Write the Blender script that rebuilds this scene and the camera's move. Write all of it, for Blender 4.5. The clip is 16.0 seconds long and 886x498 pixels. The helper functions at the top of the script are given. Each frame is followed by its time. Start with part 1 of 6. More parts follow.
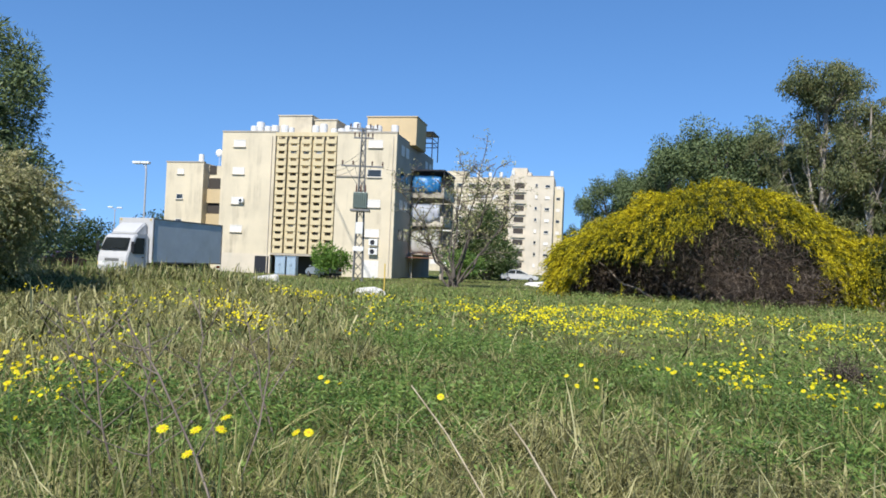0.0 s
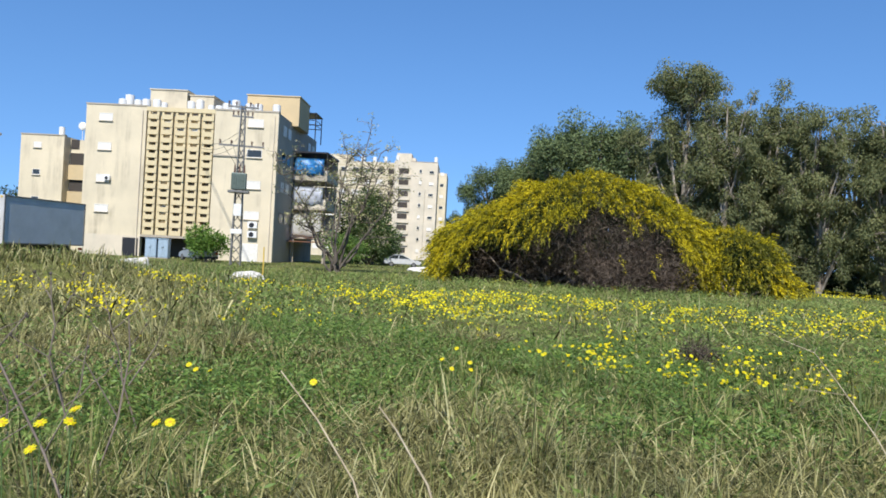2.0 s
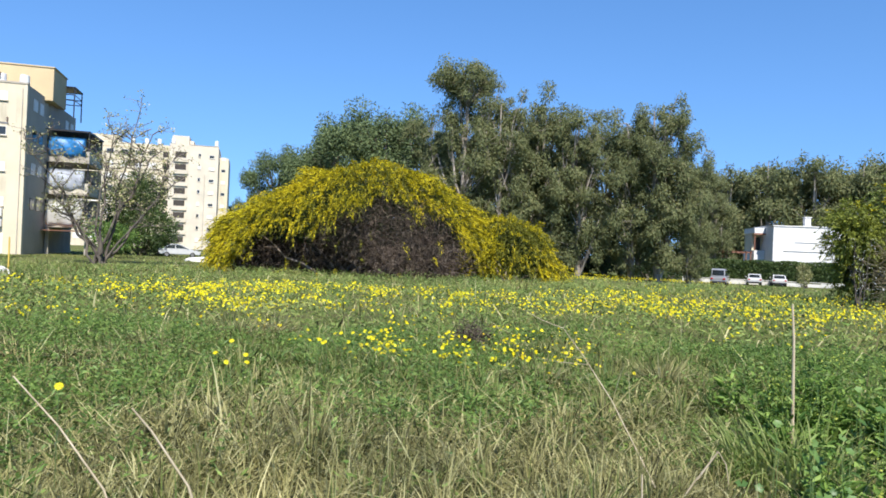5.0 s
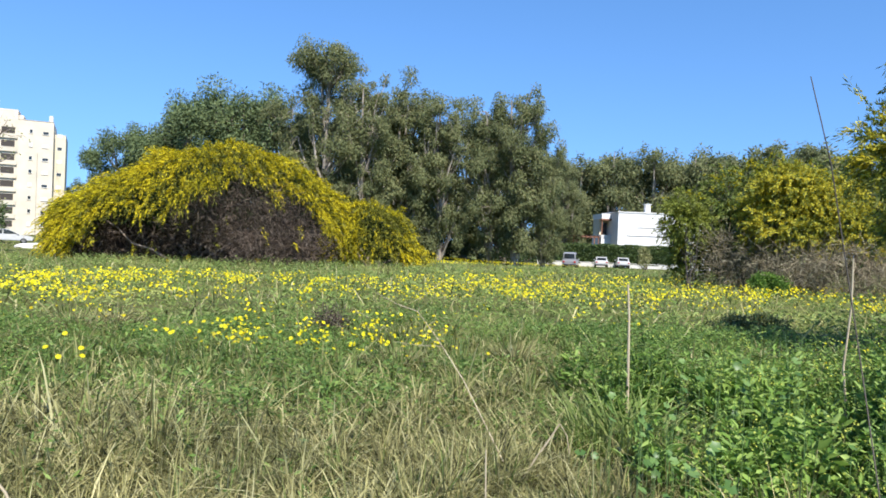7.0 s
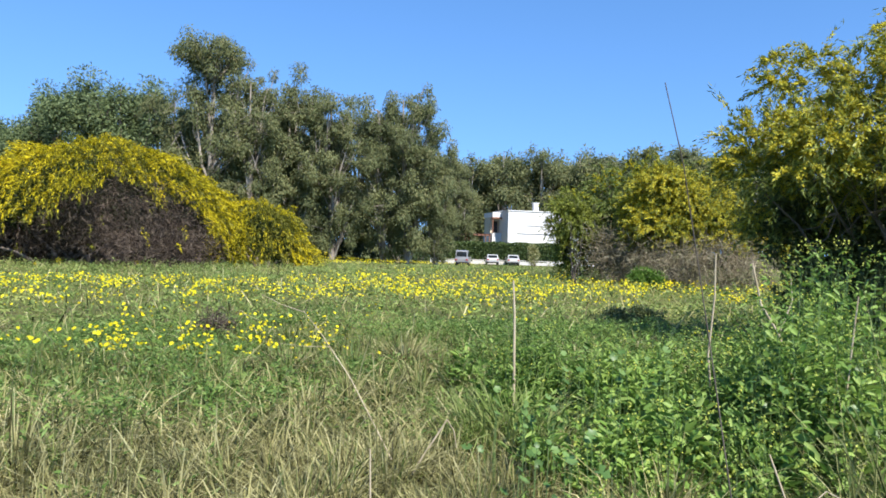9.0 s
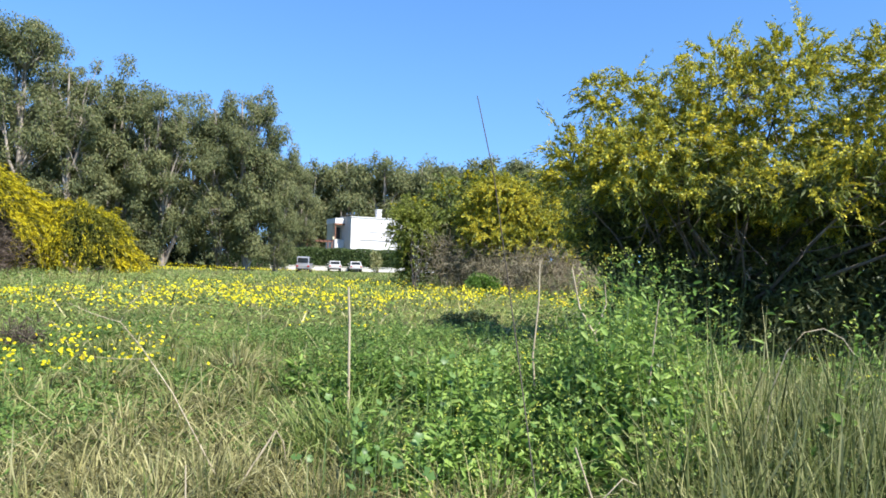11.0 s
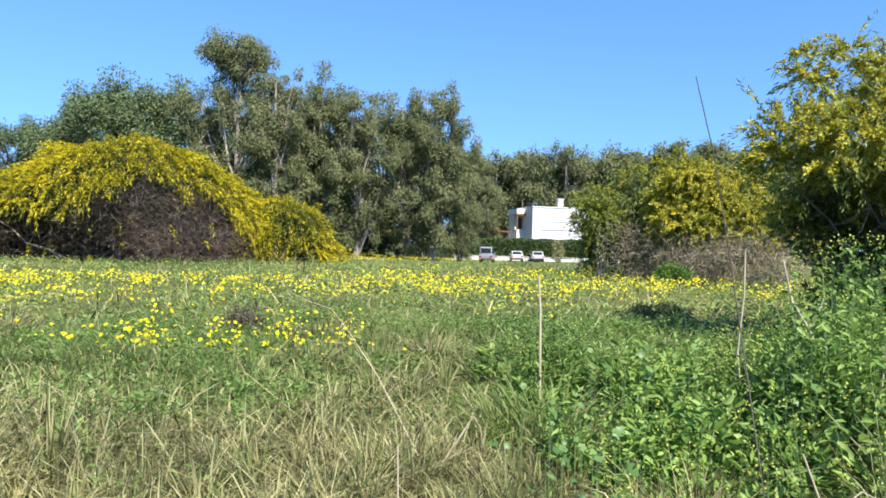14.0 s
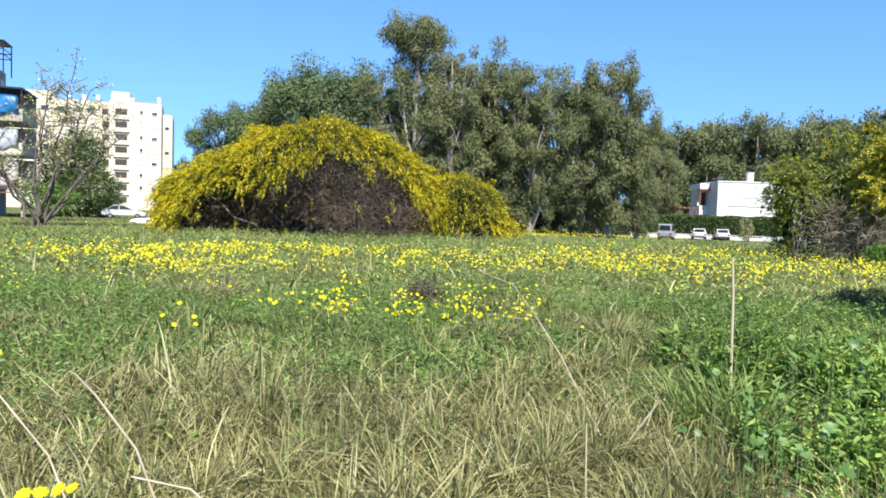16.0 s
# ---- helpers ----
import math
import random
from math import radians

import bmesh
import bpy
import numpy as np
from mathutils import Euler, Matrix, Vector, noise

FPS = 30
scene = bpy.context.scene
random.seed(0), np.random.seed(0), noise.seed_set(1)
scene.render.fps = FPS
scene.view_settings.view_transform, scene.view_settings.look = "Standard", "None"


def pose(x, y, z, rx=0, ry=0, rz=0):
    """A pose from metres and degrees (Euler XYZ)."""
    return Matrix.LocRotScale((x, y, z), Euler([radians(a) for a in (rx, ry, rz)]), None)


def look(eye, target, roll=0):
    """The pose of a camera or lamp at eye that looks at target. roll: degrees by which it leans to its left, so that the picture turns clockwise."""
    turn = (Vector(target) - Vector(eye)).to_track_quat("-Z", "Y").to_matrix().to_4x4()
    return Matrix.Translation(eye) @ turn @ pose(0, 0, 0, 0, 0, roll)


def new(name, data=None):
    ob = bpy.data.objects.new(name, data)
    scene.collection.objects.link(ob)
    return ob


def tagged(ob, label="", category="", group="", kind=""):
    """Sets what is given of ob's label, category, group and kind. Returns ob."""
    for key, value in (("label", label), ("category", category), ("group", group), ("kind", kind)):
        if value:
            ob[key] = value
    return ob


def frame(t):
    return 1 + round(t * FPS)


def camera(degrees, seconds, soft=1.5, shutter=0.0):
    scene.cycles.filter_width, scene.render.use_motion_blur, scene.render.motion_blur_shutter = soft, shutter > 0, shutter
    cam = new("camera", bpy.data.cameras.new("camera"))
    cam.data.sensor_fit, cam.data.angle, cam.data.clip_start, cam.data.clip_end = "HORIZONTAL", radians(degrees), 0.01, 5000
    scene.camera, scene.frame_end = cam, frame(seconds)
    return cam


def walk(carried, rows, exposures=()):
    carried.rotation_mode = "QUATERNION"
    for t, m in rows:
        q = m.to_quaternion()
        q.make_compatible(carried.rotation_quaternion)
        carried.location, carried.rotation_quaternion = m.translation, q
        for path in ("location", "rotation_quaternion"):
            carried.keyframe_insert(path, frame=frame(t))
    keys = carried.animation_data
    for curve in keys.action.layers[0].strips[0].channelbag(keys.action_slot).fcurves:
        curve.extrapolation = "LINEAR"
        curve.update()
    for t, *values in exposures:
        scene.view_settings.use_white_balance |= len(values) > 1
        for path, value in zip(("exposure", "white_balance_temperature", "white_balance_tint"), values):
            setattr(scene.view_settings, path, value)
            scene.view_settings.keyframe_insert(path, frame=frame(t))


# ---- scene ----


# the camera is held out before the body, which turns on the spot at the origin
ARM = 0.33


def aim(yaw, pitch, roll):
    return pose(-ARM * math.sin(radians(yaw)), ARM * math.cos(radians(yaw)), 1.6, 90 + pitch, 0, yaw) @ pose(0, 0, 0, 0, 0, roll)


cam = camera(65.03, 16.0, soft=1.72)
walk(cam, [
    (0.0, aim(38.29, 1.31, 2.38)),
    (0.5, aim(35.26, 0.93, 3.00)),
    (1.0, aim(32.21, 0.80, 3.19)),
    (1.5, aim(30.34, 0.66, 2.88)),
    (2.0, aim(28.68, 0.51, 2.95)),
    (2.5, aim(26.14, 0.48, 2.92)),
    (3.0, aim(23.22, 0.43, 2.82)),
    (3.5, aim(20.40, 0.46, 3.03)),
    (4.0, aim(17.07, 0.64, 2.58)),
    (4.2, aim(15.42, 0.53, 2.86)),
    (4.7, aim(12.53, 0.44, 2.62)),
    (5.25, aim(10.29, 0.20, 2.07)),
    (5.8, aim(8.02, -0.06, 1.56)),
    (6.3, aim(5.09, -0.19, 1.42)),
    (6.5, aim(3.51, -0.37, 1.62)),
    (7.0, aim(0.02, -0.47, 2.15)),
    (7.5, aim(-2.72, -0.53, 2.10)),
    (8.0, aim(-4.72, -0.57, 1.96)),
    (8.5, aim(-6.64, -0.44, 1.63)),
    (9.0, aim(-8.72, -0.28, 1.61)),
    (9.5, aim(-11.08, -0.18, 1.95)),
    (10.0, aim(-13.95, 0.15, 1.79)),
    (10.2, aim(-15.52, 0.41, 2.20)),
    (10.6, aim(-18.44, 0.51, 2.12)),
    (11.0, aim(-21.57, 0.65, 1.89)),
    (11.4, aim(-24.05, 0.78, 1.59)),
    (11.8, aim(-25.04, 0.88, 1.32)),
    (12.1, aim(-24.28, 0.90, 1.18)),
    (12.3, aim(-22.87, 0.88, 1.14)),
    (12.5, aim(-21.54, 0.70, 1.15)),
    (13.0, aim(-16.48, 0.32, 0.94)),
    (13.5, aim(-10.64, -0.21, 1.23)),
    (14.0, aim(-6.74, -0.61, 1.45)),
    (14.5, aim(-2.63, -1.22, 0.99)),
    (15.0, aim(1.24, -1.77, 1.21)),
    (15.5, aim(4.38, -2.50, 1.79)),
    (16.0, aim(7.32, -2.98, 1.72)),
], exposures=[(0, 0.56), (2.5, 0.54), (4.2, 0.74), (6.3, 0.92), (10.2, 1.08), (12.3, 1.27), (14, 1.21), (16, 1.16)])

# ---- daylight ----
SUN_EL, SUN_FROM = 50.0, (0.40, -0.92)      # horizontal direction towards the sun
world = bpy.data.worlds.new("sky")
scene.world = world
world.use_nodes = True
wn = world.node_tree.nodes
sky = wn.new("ShaderNodeTexSky")
sky.sky_type, sky.sun_disc = "NISHITA", False
sky.sun_elevation = radians(SUN_EL)
sky.sun_rotation = math.atan2(SUN_FROM[0], SUN_FROM[1])
sky.altitude = 800
sky.air_density, sky.dust_density, sky.ozone_density = 0.85, 0.0, 2.5
deep = wn.new("ShaderNodeHueSaturation")
deep.inputs["Hue"].default_value, deep.inputs["Saturation"].default_value = 0.502, 1.2
# the haze-free horizon keeps nearly the blue of the upper sky
way = wn.new("ShaderNodeTexCoord")
squeeze = wn.new("ShaderNodeVectorMath")
squeeze.operation = "MULTIPLY_ADD"
squeeze.inputs[1].default_value, squeeze.inputs[2].default_value = (1, 1, 0.62), (0, 0, 0.15)
straight = wn.new("ShaderNodeVectorMath")
straight.operation = "NORMALIZE"
world.node_tree.links.new(way.outputs["Generated"], squeeze.inputs[0])
world.node_tree.links.new(squeeze.outputs[0], straight.inputs[0])
world.node_tree.links.new(straight.outputs[0], sky.inputs["Vector"])
world.node_tree.links.new(sky.outputs[0], deep.inputs["Color"])
world.node_tree.links.new(deep.outputs[0], wn["Background"].inputs[0])
wn["Background"].inputs[1].default_value = 0.128
sun = new("sun", bpy.data.lights.new("sun", "SUN"))
sun.data.energy, sun.data.angle, sun.data.color = 4.6, radians(0.6), (1.0, 0.955, 0.88)
h = math.cos(radians(SUN_EL)) / math.hypot(*SUN_FROM)
sun.matrix_world = look((SUN_FROM[0] * h * 60, SUN_FROM[1] * h * 60, 60 * math.sin(radians(SUN_EL))), (0, 0, 0))

# ---- materials ----


def nodes_of(name):
    m = bpy.data.materials.new(name)
    m.use_nodes = True
    nt = m.node_tree
    return m, nt, nt.nodes["Principled BSDF"]


def ramp(nt, stops):
    r = nt.nodes.new("ShaderNodeValToRGB")
    while len(r.color_ramp.elements) < len(stops):
        r.color_ramp.elements.new(0.5)
    for e, (p, c) in zip(r.color_ramp.elements, stops):
        e.position, e.color = p, (*c, 1)
    return r


def noise_node(nt, scale, detail=4.0, stretch=None, rough=0.6):
    n = nt.nodes.new("ShaderNodeTexNoise")
    n.inputs["Scale"].default_value, n.inputs["Detail"].default_value = scale, detail
    n.inputs["Roughness"].default_value = rough
    co = nt.nodes.new("ShaderNodeTexCoord")
    mp = nt.nodes.new("ShaderNodeMapping")
    if stretch:
        mp.inputs["Scale"].default_value = stretch
    nt.links.new(co.outputs["Object"], mp.inputs["Vector"])
    nt.links.new(mp.outputs[0], n.inputs["Vector"])
    return n


def mixed(nt, a, b, fac, mode="MIX"):
    """A colour mix; a, b and fac are sockets or values."""
    m = nt.nodes.new("ShaderNodeMix")
    m.data_type, m.blend_type = "RGBA", mode
    for sock, v in ((m.inputs[6], a), (m.inputs[7], b), (m.inputs[0], fac)):
        if isinstance(v, bpy.types.NodeSocket):
            nt.links.new(v, sock)
        elif isinstance(v, tuple):
            sock.default_value = (*v, 1)
        else:
            sock.default_value = v
    return m.outputs[2]


def bumped(nt, bsdf, height, strength, distance=0.02):
    b = nt.nodes.new("ShaderNodeBump")
    b.inputs["Strength"].default_value, b.inputs["Distance"].default_value = strength, distance
    nt.links.new(height, b.inputs["Height"])
    nt.links.new(b.outputs[0], bsdf.inputs["Normal"])


def leaf_mat(name, stops, clump=0.6, rough=0.6, through_light=0.3, patch=None):
    """Leaves or blades: a colour for each one, larger light and dark patches, some light through."""
    m, nt, p = nodes_of(name)
    geo = nt.nodes.new("ShaderNodeNewGeometry")
    r = ramp(nt, stops)
    nt.links.new(geo.outputs["Random Per Island"], r.inputs[0])
    n = noise_node(nt, clump, 3.0)
    tone = ramp(nt, [(0.3, (0.58, 0.66, 0.6)), (0.7, (1.14, 1.17, 1.1))])
    nt.links.new(n.outputs[0], tone.inputs[0])
    col = mixed(nt, r.outputs[0], tone.outputs[0], 1.0, "MULTIPLY")
    if patch:
        n2 = noise_node(nt, patch[0], 3.0)
        r2 = ramp(nt, [(patch[1], (0, 0, 0)), (patch[1] + 0.12, (1, 1, 1))])
        nt.links.new(n2.outputs[0], r2.inputs[0])
        col = mixed(nt, col, patch[2], r2.outputs[0])
    nt.links.new(col, p.inputs["Base Color"])
    p.inputs["Roughness"].default_value = rough
    p.inputs["Specular IOR Level"].default_value = 0.3
    tr = nt.nodes.new("ShaderNodeBsdfTranslucent")
    nt.links.new(col, tr.inputs["Color"])
    mx = nt.nodes.new("ShaderNodeMixShader")
    mx.inputs[0].default_value = through_light
    nt.links.new(p.outputs[0], mx.inputs[1])
    nt.links.new(tr.outputs[0], mx.inputs[2])
    nt.links.new(mx.outputs[0], nt.nodes["Material Output"].inputs["Surface"])
    return m


def wall_mat(name, base, dirt, streak=0.55, grain=14.0, rough=0.9):
    """Render or concrete with rain streaks, broad stains and a fine grain."""
    m, nt, p = nodes_of(name)
    s = noise_node(nt, 1.0, 6.0, (1.1, 1.1, 0.12))
    rs = ramp(nt, [(0.5, (0, 0, 0)), (0.8, (streak, streak, streak))])
    nt.links.new(s.outputs[0], rs.inputs[0])
    b = noise_node(nt, 0.25, 4.0)
    rb = ramp(nt, [(0.35, (0.86, 0.86, 0.86)), (0.7, (1.06, 1.05, 1.04))])
    nt.links.new(b.outputs[0], rb.inputs[0])
    k = noise_node(nt, 0.32, 3.0)
    rk = ramp(nt, [(0.4, (0, 0, 0)), (0.62, (1, 1, 1))])
    nt.links.new(k.outputs[0], rk.inputs[0])
    where = mixed(nt, rs.outputs[0], rk.outputs[0], 1.0, "MULTIPLY")
    col = mixed(nt, mixed(nt, base, dirt, where), rb.outputs[0], 1.0, "MULTIPLY")
    g = noise_node(nt, grain, 5.0)
    rg = ramp(nt, [(0.3, (0.92, 0.92, 0.92)), (0.7, (1.05, 1.05, 1.05))])
    nt.links.new(g.outputs[0], rg.inputs[0])
    nt.links.new(mixed(nt, col, rg.outputs[0], 1.0, "MULTIPLY"), p.inputs["Base Color"])
    p.inputs["Roughness"].default_value = rough
    bumped(nt, p, g.outputs[0], 0.35)
    return m


def plain_mat(name, base, rough=0.6, metal=0.0, vary=0.12, scale=5.0, coat=0.0):
    """Paint, metal, plastic: one colour with slight wear."""
    m, nt, p = nodes_of(name)
    n = noise_node(nt, scale, 5.0)
    lo, hi = 1 - vary, 1 + vary * 0.6
    r = ramp(nt, [(0.3, (lo, lo, lo)), (0.7, (hi, hi, hi))])
    nt.links.new(n.outputs[0], r.inputs[0])
    nt.links.new(mixed(nt, base, r.outputs[0], 1.0, "MULTIPLY"), p.inputs["Base Color"])
    p.inputs["Roughness"].default_value, p.inputs["Metallic"].default_value = rough, metal
    p.inputs["Coat Weight"].default_value = coat
    return m


def bark_mat(name, a, b, scale=3.0):
    m, nt, p = nodes_of(name)
    n = noise_node(nt, scale, 6.0, (1, 1, 0.25))
    r = ramp(nt, [(0.35, a), (0.65, b)])
    nt.links.new(n.outputs[0], r.inputs[0])
    nt.links.new(r.outputs[0], p.inputs["Base Color"])
    p.inputs["Roughness"].default_value = 0.9
    bumped(nt, p, n.outputs[0], 0.6)
    return m


M = {}
M["plaster"] = wall_mat("cream_plaster", (0.63, 0.555, 0.41), (0.2, 0.17, 0.13), 1.0)
M["plaster_tan"] = wall_mat("tan_plaster", (0.56, 0.44, 0.26), (0.38, 0.30, 0.2), 0.35)
M["plaster_white"] = wall_mat("white_plaster", (0.61, 0.54, 0.43), (0.34, 0.38, 0.32), 0.5)
M["house_white"] = wall_mat("white_paint_wall", (0.72, 0.71, 0.69), (0.58, 0.56, 0.52), 0.25)
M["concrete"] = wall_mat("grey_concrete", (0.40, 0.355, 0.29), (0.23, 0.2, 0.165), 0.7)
M["lattice"] = wall_mat("tan_concrete_block", (0.63, 0.53, 0.33), (0.40, 0.33, 0.22), 0.45)
# near-black colour that paints the shade in openings and behind the lattice
M["recess_shade"] = plain_mat("recess_shade_dark", (0.05, 0.042, 0.036), 0.9)
M["shutter"] = plain_mat("white_plastic_shutter", (0.68, 0.66, 0.62), 0.5)
M["tank"] = plain_mat("white_painted_steel", (0.7, 0.7, 0.68), 0.4)
M["steel"] = plain_mat("galvanised_steel", (0.2, 0.2, 0.195), 0.6, 0.4, 0.3)
M["lamp_grey"] = plain_mat("pale_grey_paint", (0.42, 0.45, 0.48), 0.5, 0.2)
M["trafo"] = plain_mat("grey_green_paint", (0.13, 0.17, 0.15), 0.5, 0.2, 0.25)
M["porcelain"] = plain_mat("brown_porcelain", (0.12, 0.06, 0.04), 0.2)
M["wire"] = plain_mat("dark_wire", (0.05, 0.05, 0.05), 0.6)
M["blue_sheet"] = plain_mat("blue_tarpaulin", (0.06, 0.33, 0.72), 0.4, 0, 0.35, 2.5)
M["grey_sheet"] = plain_mat("grey_canvas", (0.70, 0.73, 0.80), 0.7, 0, 0.2, 1.5)
M["white_sheet"] = plain_mat("white_canvas", (0.80, 0.78, 0.73), 0.7, 0, 0.15, 1.5)
M["red_sheet"] = plain_mat("red_brown_awning", (0.2, 0.09, 0.055), 0.8)
M["black_metal"] = plain_mat("dark_painted_metal", (0.03, 0.03, 0.035), 0.45, 0.3)
M["cab_white"] = plain_mat("white_car_paint", (0.5, 0.5, 0.5), 0.3, 0, 0.06, 2, 0.6)
M["box_grey"] = plain_mat("grey_panel_paint", (0.44, 0.48, 0.51), 0.45, 0, 0.12, 1.2)
M["silver"] = plain_mat("silver_car_paint", (0.45, 0.47, 0.5), 0.3, 0.5, 0.08, 2, 0.6)
M["bluegrey_paint"] = plain_mat("blue_grey_car_paint", (0.3, 0.305, 0.33), 0.4, 0.1, 0.08, 2, 0.6)
M["red_paint"] = plain_mat("dark_red_car_paint", (0.07, 0.025, 0.028), 0.3, 0.2, 0.08, 2, 0.6)
M["glass"] = plain_mat("dark_car_glass", (0.035, 0.042, 0.045), 0.06, 0, 0.02)
M["tyre"] = plain_mat("black_rubber", (0.025, 0.025, 0.025), 0.85)
M["lamp_glass"] = plain_mat("pale_lamp_glass", (0.7, 0.7, 0.68), 0.2)
M["tail_red"] = plain_mat("red_lamp_glass", (0.4, 0.02, 0.02), 0.25)
M["cabinet_blue"] = plain_mat("pale_blue_steel", (0.32, 0.42, 0.52), 0.5, 0.1)
M["stone"] = wall_mat("white_limestone", (0.62, 0.6, 0.56), (0.42, 0.4, 0.36), 0.4, 8.0)
M["rail_yellow"] = plain_mat("faded_yellow_paint", (0.6, 0.42, 0.08), 0.6)
M["bark"] = bark_mat("grey_brown_bark", (0.09, 0.07, 0.055), (0.26, 0.21, 0.17))
M["bark_dark"] = bark_mat("dark_grey_bark", (0.05, 0.042, 0.035), (0.15, 0.125, 0.1))
M["bark_pale"] = bark_mat("pale_gum_bark", (0.13, 0.105, 0.085), (0.42, 0.37, 0.31), 1.4)
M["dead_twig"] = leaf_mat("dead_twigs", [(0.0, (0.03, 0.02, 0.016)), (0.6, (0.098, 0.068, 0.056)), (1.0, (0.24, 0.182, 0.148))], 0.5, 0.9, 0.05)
M["pale_twig"] = leaf_mat("bleached_twigs", [(0.0, (0.12, 0.09, 0.062)), (0.7, (0.28, 0.222, 0.15)), (1.0, (0.48, 0.4, 0.29))], 0.5, 0.9, 0.05)
M["gum_leaf"] = leaf_mat("gum_leaves", [(0.0, (0.13, 0.145, 0.07)), (0.5, (0.205, 0.22, 0.1)), (0.85, (0.265, 0.265, 0.13)), (1.0, (0.32, 0.28, 0.15))], 0.3, 0.8, 0.45)
M["pine_leaf"] = leaf_mat("pine_needles", [(0.0, (0.085, 0.115, 0.052)), (0.6, (0.138, 0.178, 0.078)), (1.0, (0.2, 0.235, 0.1))], 0.25, 0.6, 0.2)
# leaves of dark shrubs and trees; inside the domes it paints shade
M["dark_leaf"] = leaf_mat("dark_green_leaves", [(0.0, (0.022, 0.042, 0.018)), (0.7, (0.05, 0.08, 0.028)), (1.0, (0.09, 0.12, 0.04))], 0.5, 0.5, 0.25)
M["round_leaf"] = leaf_mat("green_tree_leaves", [(0.0, (0.045, 0.075, 0.025)), (0.7, (0.11, 0.155, 0.05)), (1.0, (0.2, 0.24, 0.085))], 0.6, 0.5, 0.3)
M["fresh_leaf"] = leaf_mat("fresh_green_leaves", [(0.0, (0.075, 0.15, 0.025)), (0.7, (0.15, 0.255, 0.045)), (1.0, (0.24, 0.34, 0.07))], 0.8, 0.5, 0.3)
M["acacia_leaf"] = leaf_mat("acacia_leaves", [(0.0, (0.085, 0.125, 0.025)), (0.6, (0.21, 0.255, 0.06)), (1.0, (0.38, 0.41, 0.13))], 0.5, 0.45, 0.36)
# brighter copy of acacia_leaf; the sunlit look is in the colour
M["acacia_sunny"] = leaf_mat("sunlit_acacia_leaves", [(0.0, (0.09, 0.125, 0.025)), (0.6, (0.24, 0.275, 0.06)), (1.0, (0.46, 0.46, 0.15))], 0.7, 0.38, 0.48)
M["wattle_leaf"] = leaf_mat("golden_olive_leaves", [(0.0, (0.08, 0.085, 0.01)), (0.6, (0.2, 0.19, 0.022)), (1.0, (0.4, 0.36, 0.055))], 0.5, 0.5, 0.4)
M["fresh_acacia"] = leaf_mat("young_acacia_leaves", [(0.0, (0.09, 0.115, 0.02)), (0.6, (0.24, 0.265, 0.045)), (1.0, (0.42, 0.43, 0.09))], 0.6, 0.5, 0.4)
M["wattle_pale"] = leaf_mat("pale_wattle_blossom", [(0.0, (0.38, 0.3, 0.02)), (0.5, (0.64, 0.52, 0.04)), (1.0, (0.84, 0.73, 0.12))], 0.5, 0.7, 0.4)
M["mustard"] = leaf_mat("mustard_buds", [(0.0, (0.3, 0.36, 0.06)), (1.0, (0.6, 0.6, 0.12))], 0.5, 0.6, 0.35)
M["plume"] = leaf_mat("tan_feathery_plumes", [(0.0, (0.3, 0.27, 0.13)), (0.6, (0.46, 0.4, 0.23)), (1.0, (0.62, 0.54, 0.36))], 0.6, 0.8, 0.35)
# darker copy for inner leaves; the shade is put into the colour
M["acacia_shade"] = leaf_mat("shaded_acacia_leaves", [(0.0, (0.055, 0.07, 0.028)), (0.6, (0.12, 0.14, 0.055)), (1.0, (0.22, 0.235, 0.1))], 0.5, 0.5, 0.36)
M["wattle"] = leaf_mat("yellow_wattle_blossom", [(0.0, (0.25, 0.195, 0.006)), (0.5, (0.53, 0.415, 0.01)), (1.0, (0.8, 0.65, 0.025))], 0.5, 0.8, 0.3)
M["tamarisk"] = leaf_mat("feathery_olive_tan_leaves", [(0.0, (0.12, 0.14, 0.05)), (0.5, (0.3, 0.295, 0.125)), (0.8, (0.48, 0.43, 0.22)), (1.0, (0.64, 0.54, 0.35))], 0.6, 0.7, 0.25)
M["dry_grass"] = leaf_mat("dry_grass", [(0.0, (0.045, 0.04, 0.016)), (0.3, (0.21, 0.187, 0.075)), (0.7, (0.43, 0.38, 0.17)), (1.0, (0.64, 0.56, 0.32))], 0.9, 0.65, 0.35)
M["green_grass"] = leaf_mat("green_grass", [(0.0, (0.075, 0.125, 0.03)), (0.5, (0.172, 0.225, 0.06)), (0.8, (0.28, 0.31, 0.1)), (1.0, (0.44, 0.4, 0.18))], 0.5, 0.55, 0.38)
M["meadow_grass"] = leaf_mat("sunny_meadow_grass", [(0.0, (0.13, 0.185, 0.045)), (0.5, (0.25, 0.31, 0.085)), (1.0, (0.44, 0.45, 0.18))], 0.3, 0.6, 0.42)
M["straw_green"] = leaf_mat("straw_green_grass", [(0.0, (0.06, 0.075, 0.022)), (0.5, (0.21, 0.23, 0.075)), (1.0, (0.55, 0.5, 0.25))], 0.8, 0.55, 0.38)
M["herb_leaf"] = leaf_mat("herb_leaves", [(0.0, (0.08, 0.15, 0.035)), (0.5, (0.16, 0.25, 0.06)), (1.0, (0.28, 0.37, 0.1))], 0.6, 0.5, 0.36)
M["meadow_leaf"] = leaf_mat("sunny_meadow_herbs", [(0.0, (0.12, 0.18, 0.045)), (0.5, (0.22, 0.29, 0.085)), (1.0, (0.35, 0.41, 0.13))], 0.35, 0.6, 0.36, (0.2, 0.52, (0.34, 0.37, 0.11)))
